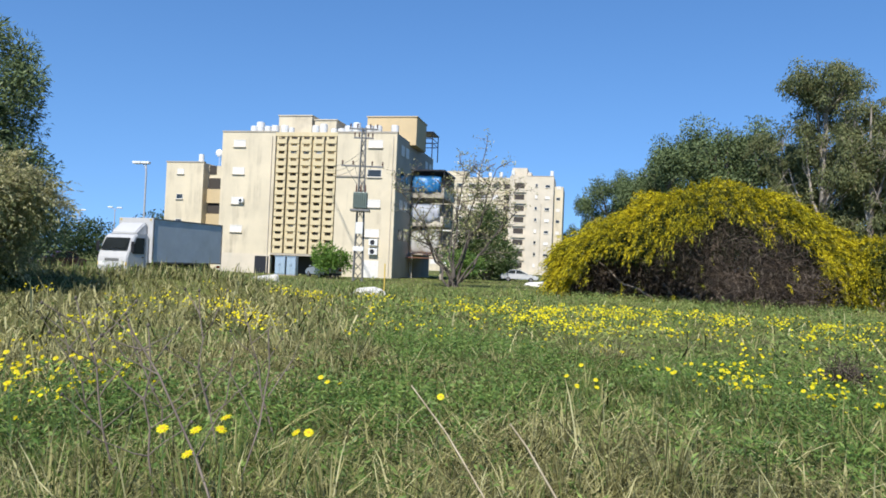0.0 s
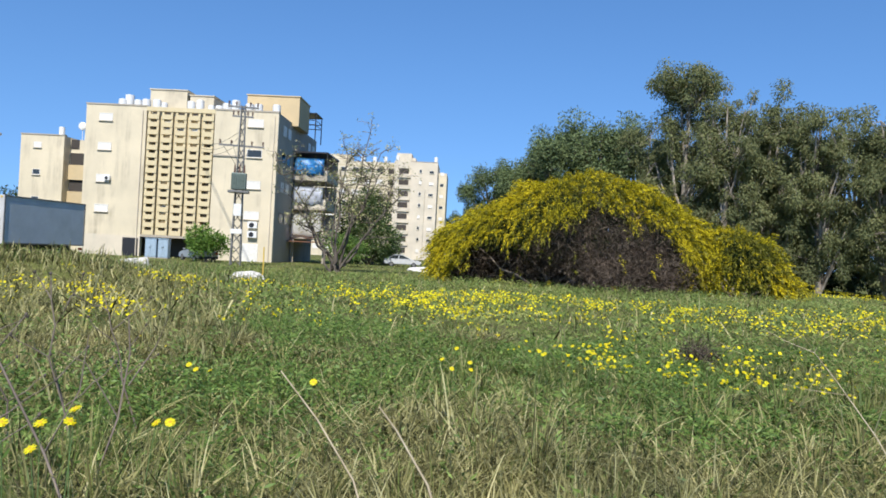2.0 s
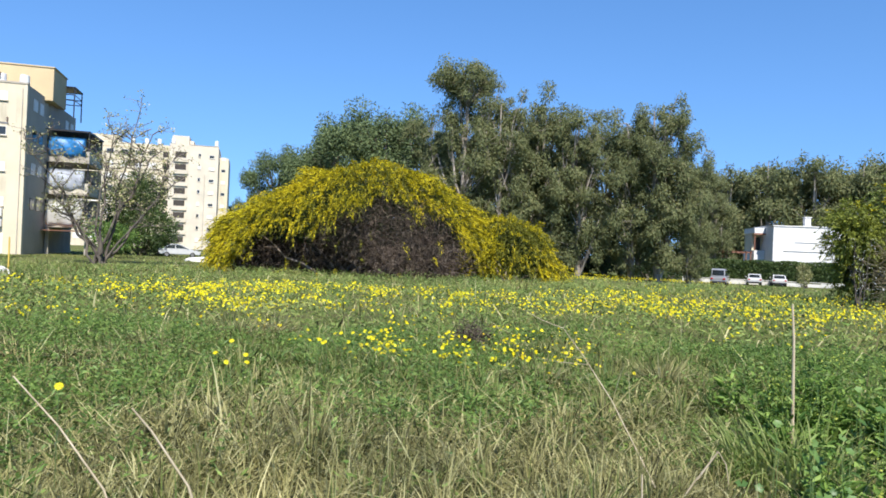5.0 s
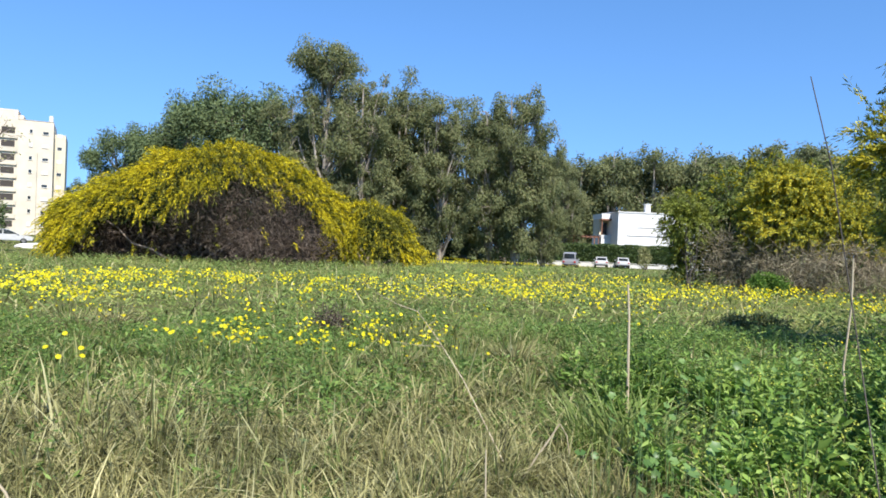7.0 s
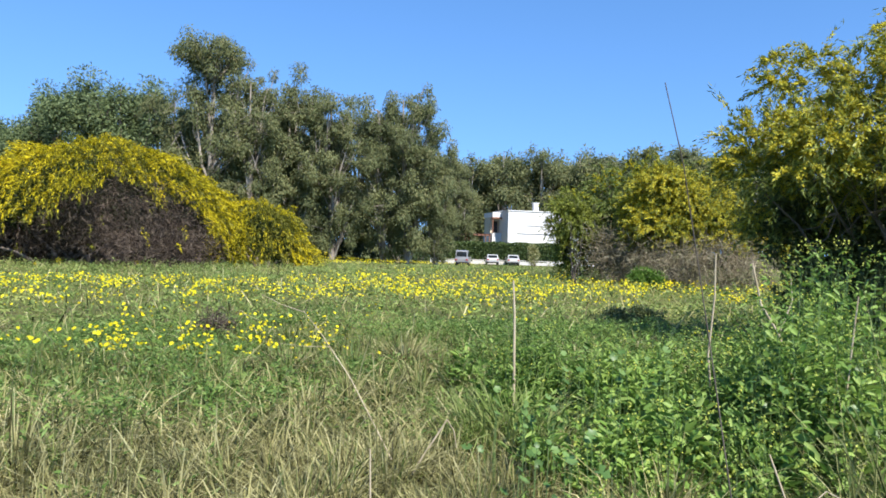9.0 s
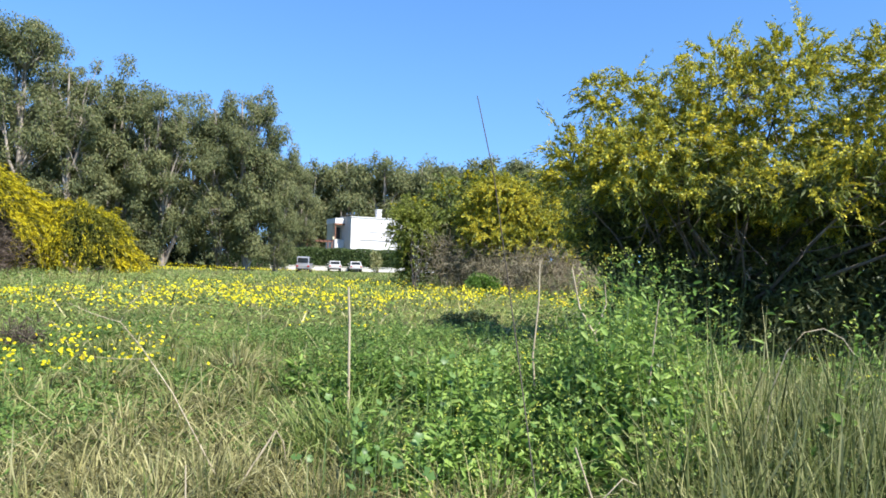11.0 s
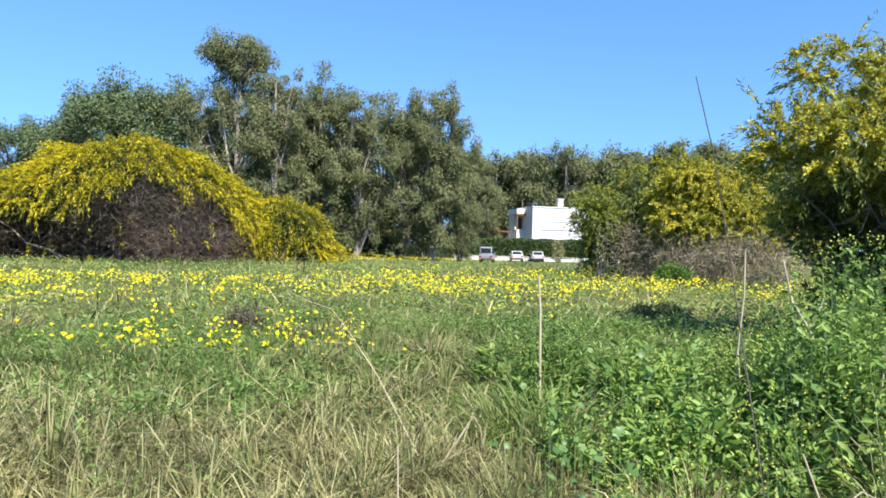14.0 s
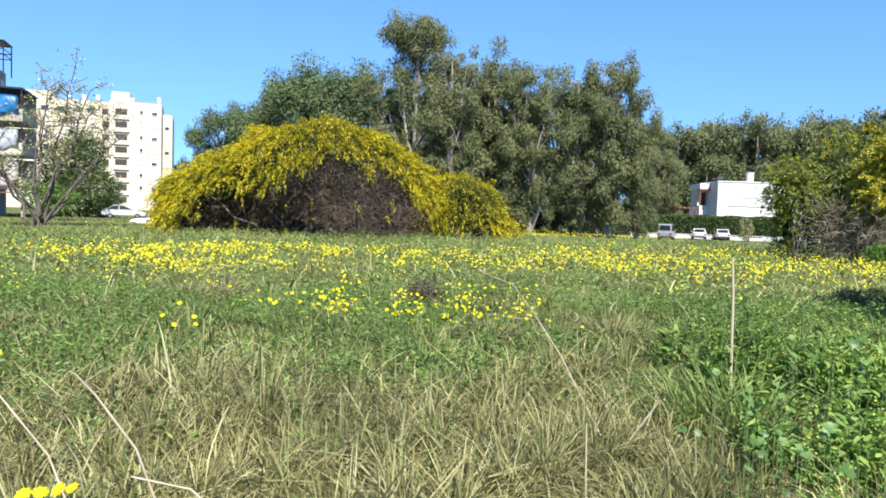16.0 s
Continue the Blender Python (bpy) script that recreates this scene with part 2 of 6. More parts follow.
M["weed_leaf"] = leaf_mat("mallow_leaves", [(0.0, (0.07, 0.145, 0.026)), (0.4, (0.18, 0.285, 0.055)), (0.85, (0.29, 0.395, 0.095)), (1.0, (0.34, 0.44, 0.13))], 0.8, 0.5, 0.38)
M["mallow"] = leaf_mat("broad_mallow_leaves", [(0.0, (0.07, 0.14, 0.04)), (0.5, (0.125, 0.215, 0.06)), (1.0, (0.2, 0.3, 0.1))], 0.8, 0.4, 0.36)
M["petal"] = leaf_mat("yellow_daisy_petals", [(0.0, (0.52, 0.39, 0.003)), (0.5, (0.74, 0.6, 0.006)), (1.0, (0.83, 0.72, 0.02))], 0.5, 0.6, 0.3)
M["white_petal"] = leaf_mat("white_petals", [(0.0, (0.5, 0.5, 0.46)), (1.0, (0.8, 0.8, 0.77))], 0.5, 0.6, 0.3)
M["disc"] = plain_mat("golden_flower_disc", (0.55, 0.34, 0.01), 0.8, 0, 0.2, 90)
M["stem"] = plain_mat("green_stem", (0.1, 0.17, 0.05), 0.6)
M["dry_stalk"] = bark_mat("bleached_stalk", (0.3, 0.24, 0.15), (0.52, 0.44, 0.31), 12.0)


def ground_mat():
    """Meadow floor: soil and low green, in patches at three scales."""
    m, nt, p = nodes_of("meadow_floor")
    big, mid, fine = noise_node(nt, 0.12, 4.0), noise_node(nt, 0.9, 5.0), noise_node(nt, 14.0, 6.0)
    a = ramp(nt, [(0.38, (0.08, 0.1, 0.03)), (0.62, (0.155, 0.17, 0.05))])
    nt.links.new(big.outputs[0], a.inputs[0])
    b = ramp(nt, [(0.45, (0, 0, 0)), (0.7, (0.7, 0.7, 0.7))])
    nt.links.new(mid.outputs[0], b.inputs[0])
    col = mixed(nt, a.outputs[0], (0.09, 0.07, 0.04), b.outputs[0])
    c = ramp(nt, [(0.3, (0.5, 0.5, 0.5)), (0.7, (1.3, 1.3, 1.3))])
    nt.links.new(fine.outputs[0], c.inputs[0])
    nt.links.new(mixed(nt, col, c.outputs[0], 1.0, "MULTIPLY"), p.inputs["Base Color"])
    p.inputs["Roughness"].default_value = 0.95
    p.inputs["Specular IOR Level"].default_value = 0.1
    bumped(nt, p, fine.outputs[0], 0.8, 0.05)
    return m


M["ground"] = ground_mat()

# ---- mesh helpers ----


def mesh_of(name, verts, faces):
    """A mesh from an array of points and an array of faces with equal corner counts."""
    verts, faces = np.asarray(verts, np.float32), np.asarray(faces, np.int32)
    me = bpy.data.meshes.new(name)
    k = faces.shape[1]
    me.vertices.add(len(verts))
    me.vertices.foreach_set("co", verts.ravel())
    me.loops.add(faces.size)
    me.loops.foreach_set("vertex_index", faces.ravel())
    me.polygons.add(len(faces))
    me.polygons.foreach_set("loop_start", np.arange(len(faces), dtype=np.int32) * k)
    me.update(calc_edges=True)
    return me


def part(name, data, material, parent=None, label="", smooth=False):
    """Links a bmesh or a mesh as one object, under parent if there is one."""
    if isinstance(data, bmesh.types.BMesh):
        me = bpy.data.meshes.new(name)
        bmesh.ops.recalc_face_normals(data, faces=data.faces)
        data.to_mesh(me)
        data.free()
    else:
        me = data
    if not me.materials:
        me.materials.append(material)
    if smooth:
        me.shade_smooth()
    ob = new(name, me)
    if parent:
        ob.parent = parent
    if label:
        tagged(ob, label)
    return ob


def thing(name, m, label, category, group="", kind=""):
    ob = new(name)
    ob.matrix_world = m
    return tagged(ob, label, category, group, kind)


def box(bm, x0, y0, z0, x1, y1, z1, bevel=0.0):
    made = bmesh.ops.create_cube(bm, size=1)["verts"]
    bmesh.ops.scale(bm, vec=(x1 - x0, y1 - y0, z1 - z0), verts=made)
    bmesh.ops.translate(bm, vec=((x0 + x1) / 2, (y0 + y1) / 2, (z0 + z1) / 2), verts=made)
    if bevel:
        es = list({e for v in made for e in v.link_edges})
        bmesh.ops.bevel(bm, geom=es, offset=bevel, segments=2, affect="EDGES", profile=0.5)
    return bm


def boxed(x0, y0, z0, x1, y1, z1, bevel=0.0):
    return box(bmesh.new(), x0, y0, z0, x1, y1, z1, bevel)


def rod(bm, a, b, r0, r1=None, sides=8):
    """A tapered round bar from a to b."""
    a, b = Vector(a), Vector(b)
    d = b - a
    m = Matrix.Translation((a + b) / 2) @ d.to_track_quat("Z", "Y").to_matrix().to_4x4()
    bmesh.ops.create_cone(bm, cap_ends=True, segments=sides, radius1=r0, radius2=r0 if r1 is None else r1, depth=d.length, matrix=m)
    return bm


def tubes(paths, sides=6):
    """Tapered tubes along (points, start radius, end radius), in one mesh."""
    V, F, base = [], [], 0
    ang = np.arange(sides) * 2 * np.pi / sides
    for pts, r0, r1 in paths:
        pts = np.asarray(pts, float)
        n = len(pts)
        d = np.gradient(pts, axis=0)
        d /= np.linalg.norm(d, axis=1)[:, None] + 1e-9
        ref = np.where(np.abs(d[:, 2:3]) > 0.9, np.array([[1.0, 0, 0]]), np.array([[0, 0, 1.0]]))
        a = np.cross(d, ref)
        a /= np.linalg.norm(a, axis=1)[:, None] + 1e-9
        b = np.cross(d, a)
        r = np.linspace(r0, r1, n)[:, None, None]
        ring = pts[:, None] + r * (a[:, None] * np.cos(ang)[None, :, None] + b[:, None] * np.sin(ang)[None, :, None])
        V.append(ring.reshape(-1, 3))
        i = np.arange(n - 1)[:, None] * sides
        j = np.arange(sides)[None]
        k = (j + 1) % sides
        F.append(np.stack([i + j, i + k, i + sides + k, i + sides + j], -1).reshape(-1, 4) + base)
        base += n * sides
    return mesh_of("tubes", np.concatenate(V), np.concatenate(F))


def unit(a):
    return a / (np.linalg.norm(a, axis=-1, keepdims=True) + 1e-9)


def leaves(rng, pts, way, length, width, bend=0.0, face=None, loose=0.45):
    """Pointed leaves: one four-cornered blade at each point, along way, its flat side turned more or less to face."""
    n = len(pts)
    way = unit(way)
    side = unit(np.cross(way, rng.normal(size=(n, 3)) if face is None else unit(face) + rng.normal(size=(n, 3)) * loose))
    length, width = np.broadcast_to(length, n)[:, None], np.broadcast_to(width, n)[:, None]
    nrm = np.cross(way, side)
    mid = pts + way * length * 0.45 + nrm * length * bend
    V = np.stack([pts, mid + side * width / 2, pts + way * length, mid - side * width / 2], 1).reshape(-1, 3)
    return V, np.arange(n * 4).reshape(n, 4)


def leaf_mesh(name, rng, pts, way, length, width, bend=0.06, face=None, loose=0.45):
    return mesh_of(name, *leaves(rng, pts, way, length, width, bend, face, loose))


def field(x, y, s, seed):
    """A smooth uneven field from -1 to 1 over the plan, for patches."""
    r = np.random.RandomState(seed)
    out = 0
    for k in range(7):
        a, p = r.uniform(0, 2 * np.pi), r.uniform(0, 2 * np.pi)
        f = s * (0.6 + 0.35 * k)
        out = out + np.sin(f * (x * np.cos(a) + y * np.sin(a)) + p + 1.3 * np.sin(f * 0.6 * (y * np.cos(a) - x * np.sin(a)) + 2 * p)) / (1 + 0.25 * k)
    return out / 3.0


def step(a, b, v):
    t = np.clip((v - a) / (b - a), 0, 1)
    return t * t * (3 - 2 * t)


def ground_z(x, y):
    x, y = np.asarray(x, float), np.asarray(y, float)
    low = -0.9 * step(42, 95, y) * step(-12, 14, x)
    near = np.exp(-(x * x + y * y) / 900.0)
    d, az = np.hypot(x, y), np.degrees(np.arctan2(-x, y))
    low = low + 0.72 * np.exp(-((d - 28.5) / 3.6) ** 2) * step(47, 57, az) * step(84, 72, az)
    return low + 0.05 * field(x, y, 0.5, 3) * (0.3 + near) + 0.09 * field(x, y, 0.08, 5)

# ---- ground ----


def build_ground():
    radii = np.concatenate([np.linspace(0.3, 12, 60), np.geomspace(12.4, 130, 70), np.geomspace(140, 4000, 16)])
    n = 160
    ang = np.arange(n) * 2 * np.pi / n
    x, y = radii[:, None] * np.sin(ang), radii[:, None] * np.cos(ang)
    V = np.stack([x, y, ground_z(x, y)], -1).reshape(-1, 3)
    i, j = np.arange(len(radii) - 1)[:, None] * n, np.arange(n)[None]
    k = (j + 1) % n
    F = np.stack([i + j, i + n + j, i + n + k, i + k], -1).reshape(-1, 4)
    bm = bmesh.new()
    me = mesh_of("ground", V, F)
    bm.from_mesh(me)
    bmesh.ops.contextual_create(bm, geom=[e for e in bm.edges if e.is_boundary and e.verts[0].co.length < 2])
    bmesh.ops.recalc_face_normals(bm, faces=bm.faces)
    bm.to_mesh(me)
    bm.free()
    me.materials.append(M["ground"])
    me.shade_smooth()
    tagged(new("ground", me), "uneven meadow soil with low green growth", "ground", kind="structure")


build_ground()

# ---- apartment blocks ----


def window_part(parent, u, z, w, hgt, shut, v=0.0, sill=True):
    """A recessed window in a front wall at depth v: shutter or dark pane in a frame."""
    t = 0.05
    bm = bmesh.new()
    for q in ((u - w / 2 - t, z - t, u + w / 2 + t, z), (u - w / 2 - t, z + hgt, u + w / 2 + t, z + hgt + t),
              (u - w / 2 - t, z, u - w / 2, z + hgt), (u + w / 2, z, u + w / 2 + t, z + hgt)):
        box(bm, q[0], v - 0.05, q[1], q[2], v + 0.03, q[3])
    win = part("window", bm, M["shutter"], parent)
    bm = bmesh.new()
    if shut:
        box(bm, u - w / 2, v - 0.035, z, u + w / 2, v + 0.02, z + hgt, 0.008)
        part("shutter", bm, M["shutter"], win)
    else:
        box(bm, u - w / 2, v - 0.012, z, u + w / 2, v + 0.02, z + hgt)
        part("pane", bm, M["glass"], win)
    if sill:
        part("sill", boxed(u - w / 2 - 0.1, v - 0.14, z - t - 0.07, u + w / 2 + 0.1, v, z - t - 0.003), M["plaster_white"], win)
    return win


def water_tank(parent, x, y, z, r=0.32, hgt=1.2):
    bm = bmesh.new()
    rod(bm, (x, y, z + 0.25), (x, y, z + 0.25 + hgt), r, sides=14)
    bmesh.ops.bevel(bm, geom=[e for e in bm.edges if abs(e.verts[0].co.z - e.verts[1].co.z) < 0.01], offset=0.06, segments=2, affect="EDGES")
    t = part("water_tank", bm, M["tank"], parent, "white cylindrical solar water tank")
    bm = boxed(x - r * 0.6, y - r * 0.6, z, x + r * 0.6, y + r * 0.6, z + 0.27, 0.02)
    part("stand", bm, M["steel"], t)


def near_block():
    b = thing("apartment_block", pose(-62.4, 41.8, 0, 0, 0, 26.8),
              "cream five-storey apartment block with streaked plaster and a tan block lattice", "building")
    rng = random.Random(4)
    L, D, H = 18.55, 16.5, 14.3
    # gable wall left of the lattice, right of it, and the body behind
    part("wall", boxed(0, 0, -0.5, 5.85, 0.4, H), M["plaster"], b)
    part("wall", boxed(12.45, 0, -0.5, L, 0.4, H - 0.05), M["plaster"], b)
    part("wall", boxed(5.85, 1.6, -0.5, 12.45, 1.9, H), M["recess_shade"], b, "wall behind the lattice, coloured dark for shade")
    bm = boxed(0, 0.4, -0.5, 0.4, D, H)
    box(bm, 0.4, D - 0.4, -0.5, L, D, H)
    part("wall", bm, M["plaster"], b)
    # darker concrete than the front: this side's shade is partly in the colour
    part("wall", boxed(L - 0.4, 0.4, -0.5, L, D - 0.4, H - 0.05), M["concrete"], b, "weathered side wall, a darker grey for its shade")
    part("roof", boxed(0.4, 1.9, H - 0.6, L - 0.4, D - 0.4, H - 0.35), M["concrete"], b)
    part("parapet", boxed(-0.04, -0.05, H, 5.85, 0.45, H + 0.14), M["concrete"], b)
    part("parapet", boxed(12.45, -0.05, H - 0.05, L + 0.04, 0.45, H + 0.1), M["concrete"], b)
    part("plinth", boxed(-0.05, -0.06, -0.5, 5.85, 0.0, 1.95), M["plaster_white"], b, "paler ground-floor plaster band")
    # sunken panel line on the right wall
    part("ledge", boxed(12.45, -0.12, 9.9, 15.4, 0.0, 10.02), M["concrete"], b)
    for k, z in enumerate((12.85, 10.05, 7.0, 4.15)):
        window_part(b, 1.95, z, 1.2, 0.6, True)
    for k, z in enumerate((12.85, 9.95, 7.0, 4.1)):
        window_part(b, 16.4, z, 1.35, 0.65, k != 1)
    # lattice of hollow blocks: five bays, a slab and its blocks at each course
    part("lattice_base", boxed(5.85, -0.02, 1.9, 12.45, 1.6, 2.12), M["concrete"], b)
    part("lattice_beam", boxed(5.85, -0.02, 13.9, 12.45, 0.4, H), M["lattice"], b)
    bay = 6.6 / 5
    post = boxed(-0.05, 0.3, 2.12, 0.05, 1.5, 13.9)
    post_me = None
    for i in range(6):
        if post_me is None:
            o = part("post", post, M["lattice"], b)
            post_me = o.data
        else:
            o = part("post", post_me, M["lattice"], b)
        o.location.x = 5.85 + min(max(i * bay, 0.06), 6.54)
    rows_n = 16
    dz = (13.9 - 2.12) / rows_n
    blk = boxed(0.16, -0.06, 0.0, bay - 0.1, 0.2, dz * 0.61)
    box(blk, 0.16, 0.0, dz * 0.61, 0.36, 0.2, dz)
    box(blk, bay - 0.32, 0.0, dz * 0.61, bay - 0.1, 0.2, dz)
    blk_me = None
    for r in range(rows_n):
        for i in range(5):
            if blk_me is None:
                o = part("lattice_block", blk, M["lattice"], b)
                blk_me = o.data
            else:
                o = part("lattice_block", blk_me, M["lattice"], b)
            o.location = (5.85 + i * bay, 0.05 * rng.random(), 2.12 + r * dz + rng.uniform(-0.02, 0.02))
    # later infills behind the upper courses
    for i, z, w, hh in ((1, 11.0, 1.1, 2.2), (2, 10.4, 1.15, 3.2), (3, 10.5, 1.05, 2.9), (4, 11.0, 1.05, 1.6), (1, 3.0, 1.1, 2.6), (1, 6.6, 1.0, 0.9)):
        part("infill", boxed(5.95 + i * bay, 0.22, z, 5.95 + i * bay + w, 0.36, z + hh), M["plaster_tan"], b)
        if hh > 2:
            window_part(b, 5.95 + i * bay + 0.55, z + 1.3, 0.5, 0.6, i == 3, 0.2, False)
    # doors at ground level
    part("door", boxed(4.2, -0.09, -0.2, 5.7, -0.055, 1.75, 0.01), M["black_metal"], b, "dark metal ground-floor door")
    part("door", boxed(15.7, -0.05, -0.2, 17.2, -0.004, 1.75, 0.01), M["shutter"], b, "white metal ground-floor door")
    # split cooling units
    ac = part("cooling_unit", boxed(2.15, -0.34, 7.08, 2.75, -0.06, 7.5, 0.03), M["tank"], b)
    part("fan_grille", rod(bmesh.new(), (2.45, -0.352, 7.29), (2.45, -0.335, 7.29), 0.16, sides=14), M["black_metal"], ac)
    for z in (3.2, 2.3):
        ac = part("cooling_unit", boxed(16.2, -0.38, z, 17.1, -0.03, z + 0.62, 0.03), M["tank"], b)
        part("fan_grille", rod(bmesh.new(), (16.6, -0.39, z + 0.31), (16.6, -0.372, z + 0.31), 0.24, sides=16), M["black_metal"], ac)
    # roof houses
    for (x0, y0, x1, y1, z1, m) in ((4.7, 3, 8.4, 8, 16.6, "plaster"), (8.6, 3.3, 11.0, 8, 16.2, "plaster"), (13.8, 5, 19.2, 9.5, 16.9, "plaster_tan")):
        rh = part("roof_house", boxed(x0, y0, H - 0.35, x1, y1, z1), M[m], b)
        part("coping", boxed(x0 - 0.08, y0 - 0.08, z1, x1 + 0.08, y1 + 0.08, z1 + 0.1), M[m], rh)
    # steel stair frame beside the roof house
    bm = bmesh.new()
    for y in (9.6, 12.6):
        for x in (18.3, 19.9):
            rod(bm, (x, y, H - 1), (x, y, 16.2), 0.06, sides=6)
    for z in (15.0, 15.5, 16.2):
        for x in (18.3, 19.9):
            rod(bm, (x, 9.6, z), (x, 12.6, z), 0.045, sides=6)
        for y in (9.6, 12.6):
            rod(bm, (18.3, y, z), (19.9, y, z), 0.045, sides=6)
    box(bm, 18.2, 9.5, 16.2, 20.0, 12.7, 16.28)
    part("roof_terrace_frame", bm, M["black_metal"], b, "dark steel roof terrace frame")
    for x, y in ((2.9, 1.2), (3.4, 1.5), (4.4, 1.2), (5.3, 1.0), (5.7, 2.4), (6.5, 2.3), (9.2, 2.2), (10.0, 2.4), (11.2, 2.2), (12.0, 2.3), (13.1, 1.2), (13.9, 1.4), (15.0, 2.2), (16.2, 1.2), (17.9, 1.4)):
        water_tank(b, x, y, H - 0.35, rng.uniform(0.3, 0.42), rng.uniform(0.9, 1.45))
    # side windows and balconies on the shaded side
    for y in (1.8, 3.6, 12.4, 14.4):
        for z in (3.9, 6.9, 9.8, 12.4):
            bm = boxed(L - 0.02, y, z, L + 0.05, y + 1.1, z + 1.0)
            part("side_window", bm, M["glass"] if (y + z) % 2 > 1 else M["shutter"], b)
    sheets = {2.55: "white_sheet", 5.6: "grey_sheet", 8.6: "blue_sheet"}
    for z, sh in sheets.items():
        bal = part("balcony", boxed(L, 6.2, z, L + 3.6, 12.5, z + 0.2), M["concrete"], b)
        part("balcony_front", boxed(L + 0.05, 6.2, z + 0.2, L + 3.6, 6.32, z + 1.1), M["plaster_white"] if sh != "blue_sheet" else M["concrete"], bal)
        part("balcony_side", boxed(L + 3.48, 6.32, z + 0.2, L + 3.6, 12.5, z + 1.1), M["plaster"], bal)
        part("balcony_back", boxed(L + 0.05, 12.3, z + 0.2, L + 3.48, 12.5, z + 2.9), M["concrete"], bal)
        for x in (L + 0.12, L + 3.52):
            part("post", rod(bmesh.new(), (x, 6.26, z + 1.1), (x, 6.26, z + 2.9), 0.07, sides=8), M["black_metal"], bal)
        # hanging sheet, slightly billowed
        bm = bmesh.new()
        z0, z1 = {"white_sheet": (z + 0.15, z + 2.55), "grey_sheet": (z + 0.5, z + 2.35), "blue_sheet": (z + 0.55, z + 2.3)}[sh]
        nx, nz = 10, 6
        grid = [[bm.verts.new((L + 0.2 + 3.1 * i / nx, 6.12 - 0.1 * math.sin(i * 1.3 + j) - 0.25 * math.sin(math.pi * j / nz), z0 + (z1 - z0) * j / nz + 0.08 * math.sin(i * 0.9) * (j == 0))) for i in range(nx + 1)] for j in range(nz + 1)]
        for j in range(nz):
            for i in range(nx):
                bm.faces.new((grid[j][i], grid[j][i + 1], grid[j + 1][i + 1], grid[j + 1][i]))
        bmesh.ops.solidify(bm, geom=bm.faces[:], thickness=0.015)
        part("awning", bm, M[sh], bal, {"white_sheet": "white canvas balcony screen", "grey_sheet": "pale grey canvas balcony screen", "blue_sheet": "bright blue tarpaulin balcony screen"}[sh], True)
    part("balcony", boxed(L, 6.2, 11.45, L + 3.6, 12.5, 11.6), M["black_metal"], b, "dark balcony roof slab")
    part("canopy", boxed(L + 0.1, 5.0, 2.2, L + 3.8, 6.2, 2.28), M["red_sheet"], b, "red-brown ground-floor awning")
    for x in (L + 0.3, L + 3.6):
        part("column", boxed(x - 0.15, 6.3, -0.4, x + 0.15, 6.6, 2.55), M["concrete"], b)
    # drain pipes
    for x in (5.5, 18.2):
        part("drain_pipe", rod(bmesh.new(), (x, -0.08, 0.1), (x, -0.08, H - 0.4), 0.05, sides=8), M["plaster_white"], b)


def wing_block():
    b = thing("apartment_block", pose(-75.5, 43.3, 0, 0, 0, 26.8), "cream four-storey apartment wing with recessed stair balconies", "building")
    H = 12.2
    part("wall", boxed(0, 0, -0.5, 4.7, 9, H), M["plaster"], b)
    part("wall", boxed(4.7, 1.2, -0.5, 12.5, 9, H - 0.2), M["plaster"], b)
    part("parapet", boxed(-0.05, -0.06, H, 4.75, 0.4, H + 0.12), M["concrete"], b)
    for z in (2.2, 5.1, 8.0, 10.9):
        window_part(b, 1.85, z, 0.75, 0.5, z > 10)
    for k, z in enumerate((2.6, 5.5, 8.35)):
        # no real recess: a dark panel on the wall paints its shade
        loggia = part("loggia", boxed(4.8, 1.14, z + 0.95, 6.6, 1.2, z + 2.2), M["recess_shade"], b, "flat dark panel standing for the shade in a stair recess")
        part("loggia_rail", boxed(4.72, 0.9, z - 0.7, 6.7, 1.0, z + 0.9), M["plaster_tan"], loggia)
    part("loggia", boxed(4.8, 1.14, 11.0, 5.7, 1.2, 12.0), M["recess_shade"], b)
    for x, y in ((3.2, 2.0), (5.5, 3.0), (6.0, 3.4)):
        water_tank(b, x, y, H - 0.2, 0.3, 1.2)
    bm = bmesh.new()
    rod(bm, (5.2, 2.5, H), (5.2, 2.5, H + 1.7), 0.03, sides=5)
    bmesh.ops.create_uvsphere(bm, u_segments=14, v_segments=6, radius=0.45, matrix=Matrix.Translation((5.2, 2.4, H + 1.5)) @ Matrix.Diagonal((1, 0.35, 1, 1)))
    part("dish", bm, M["tank"], b)


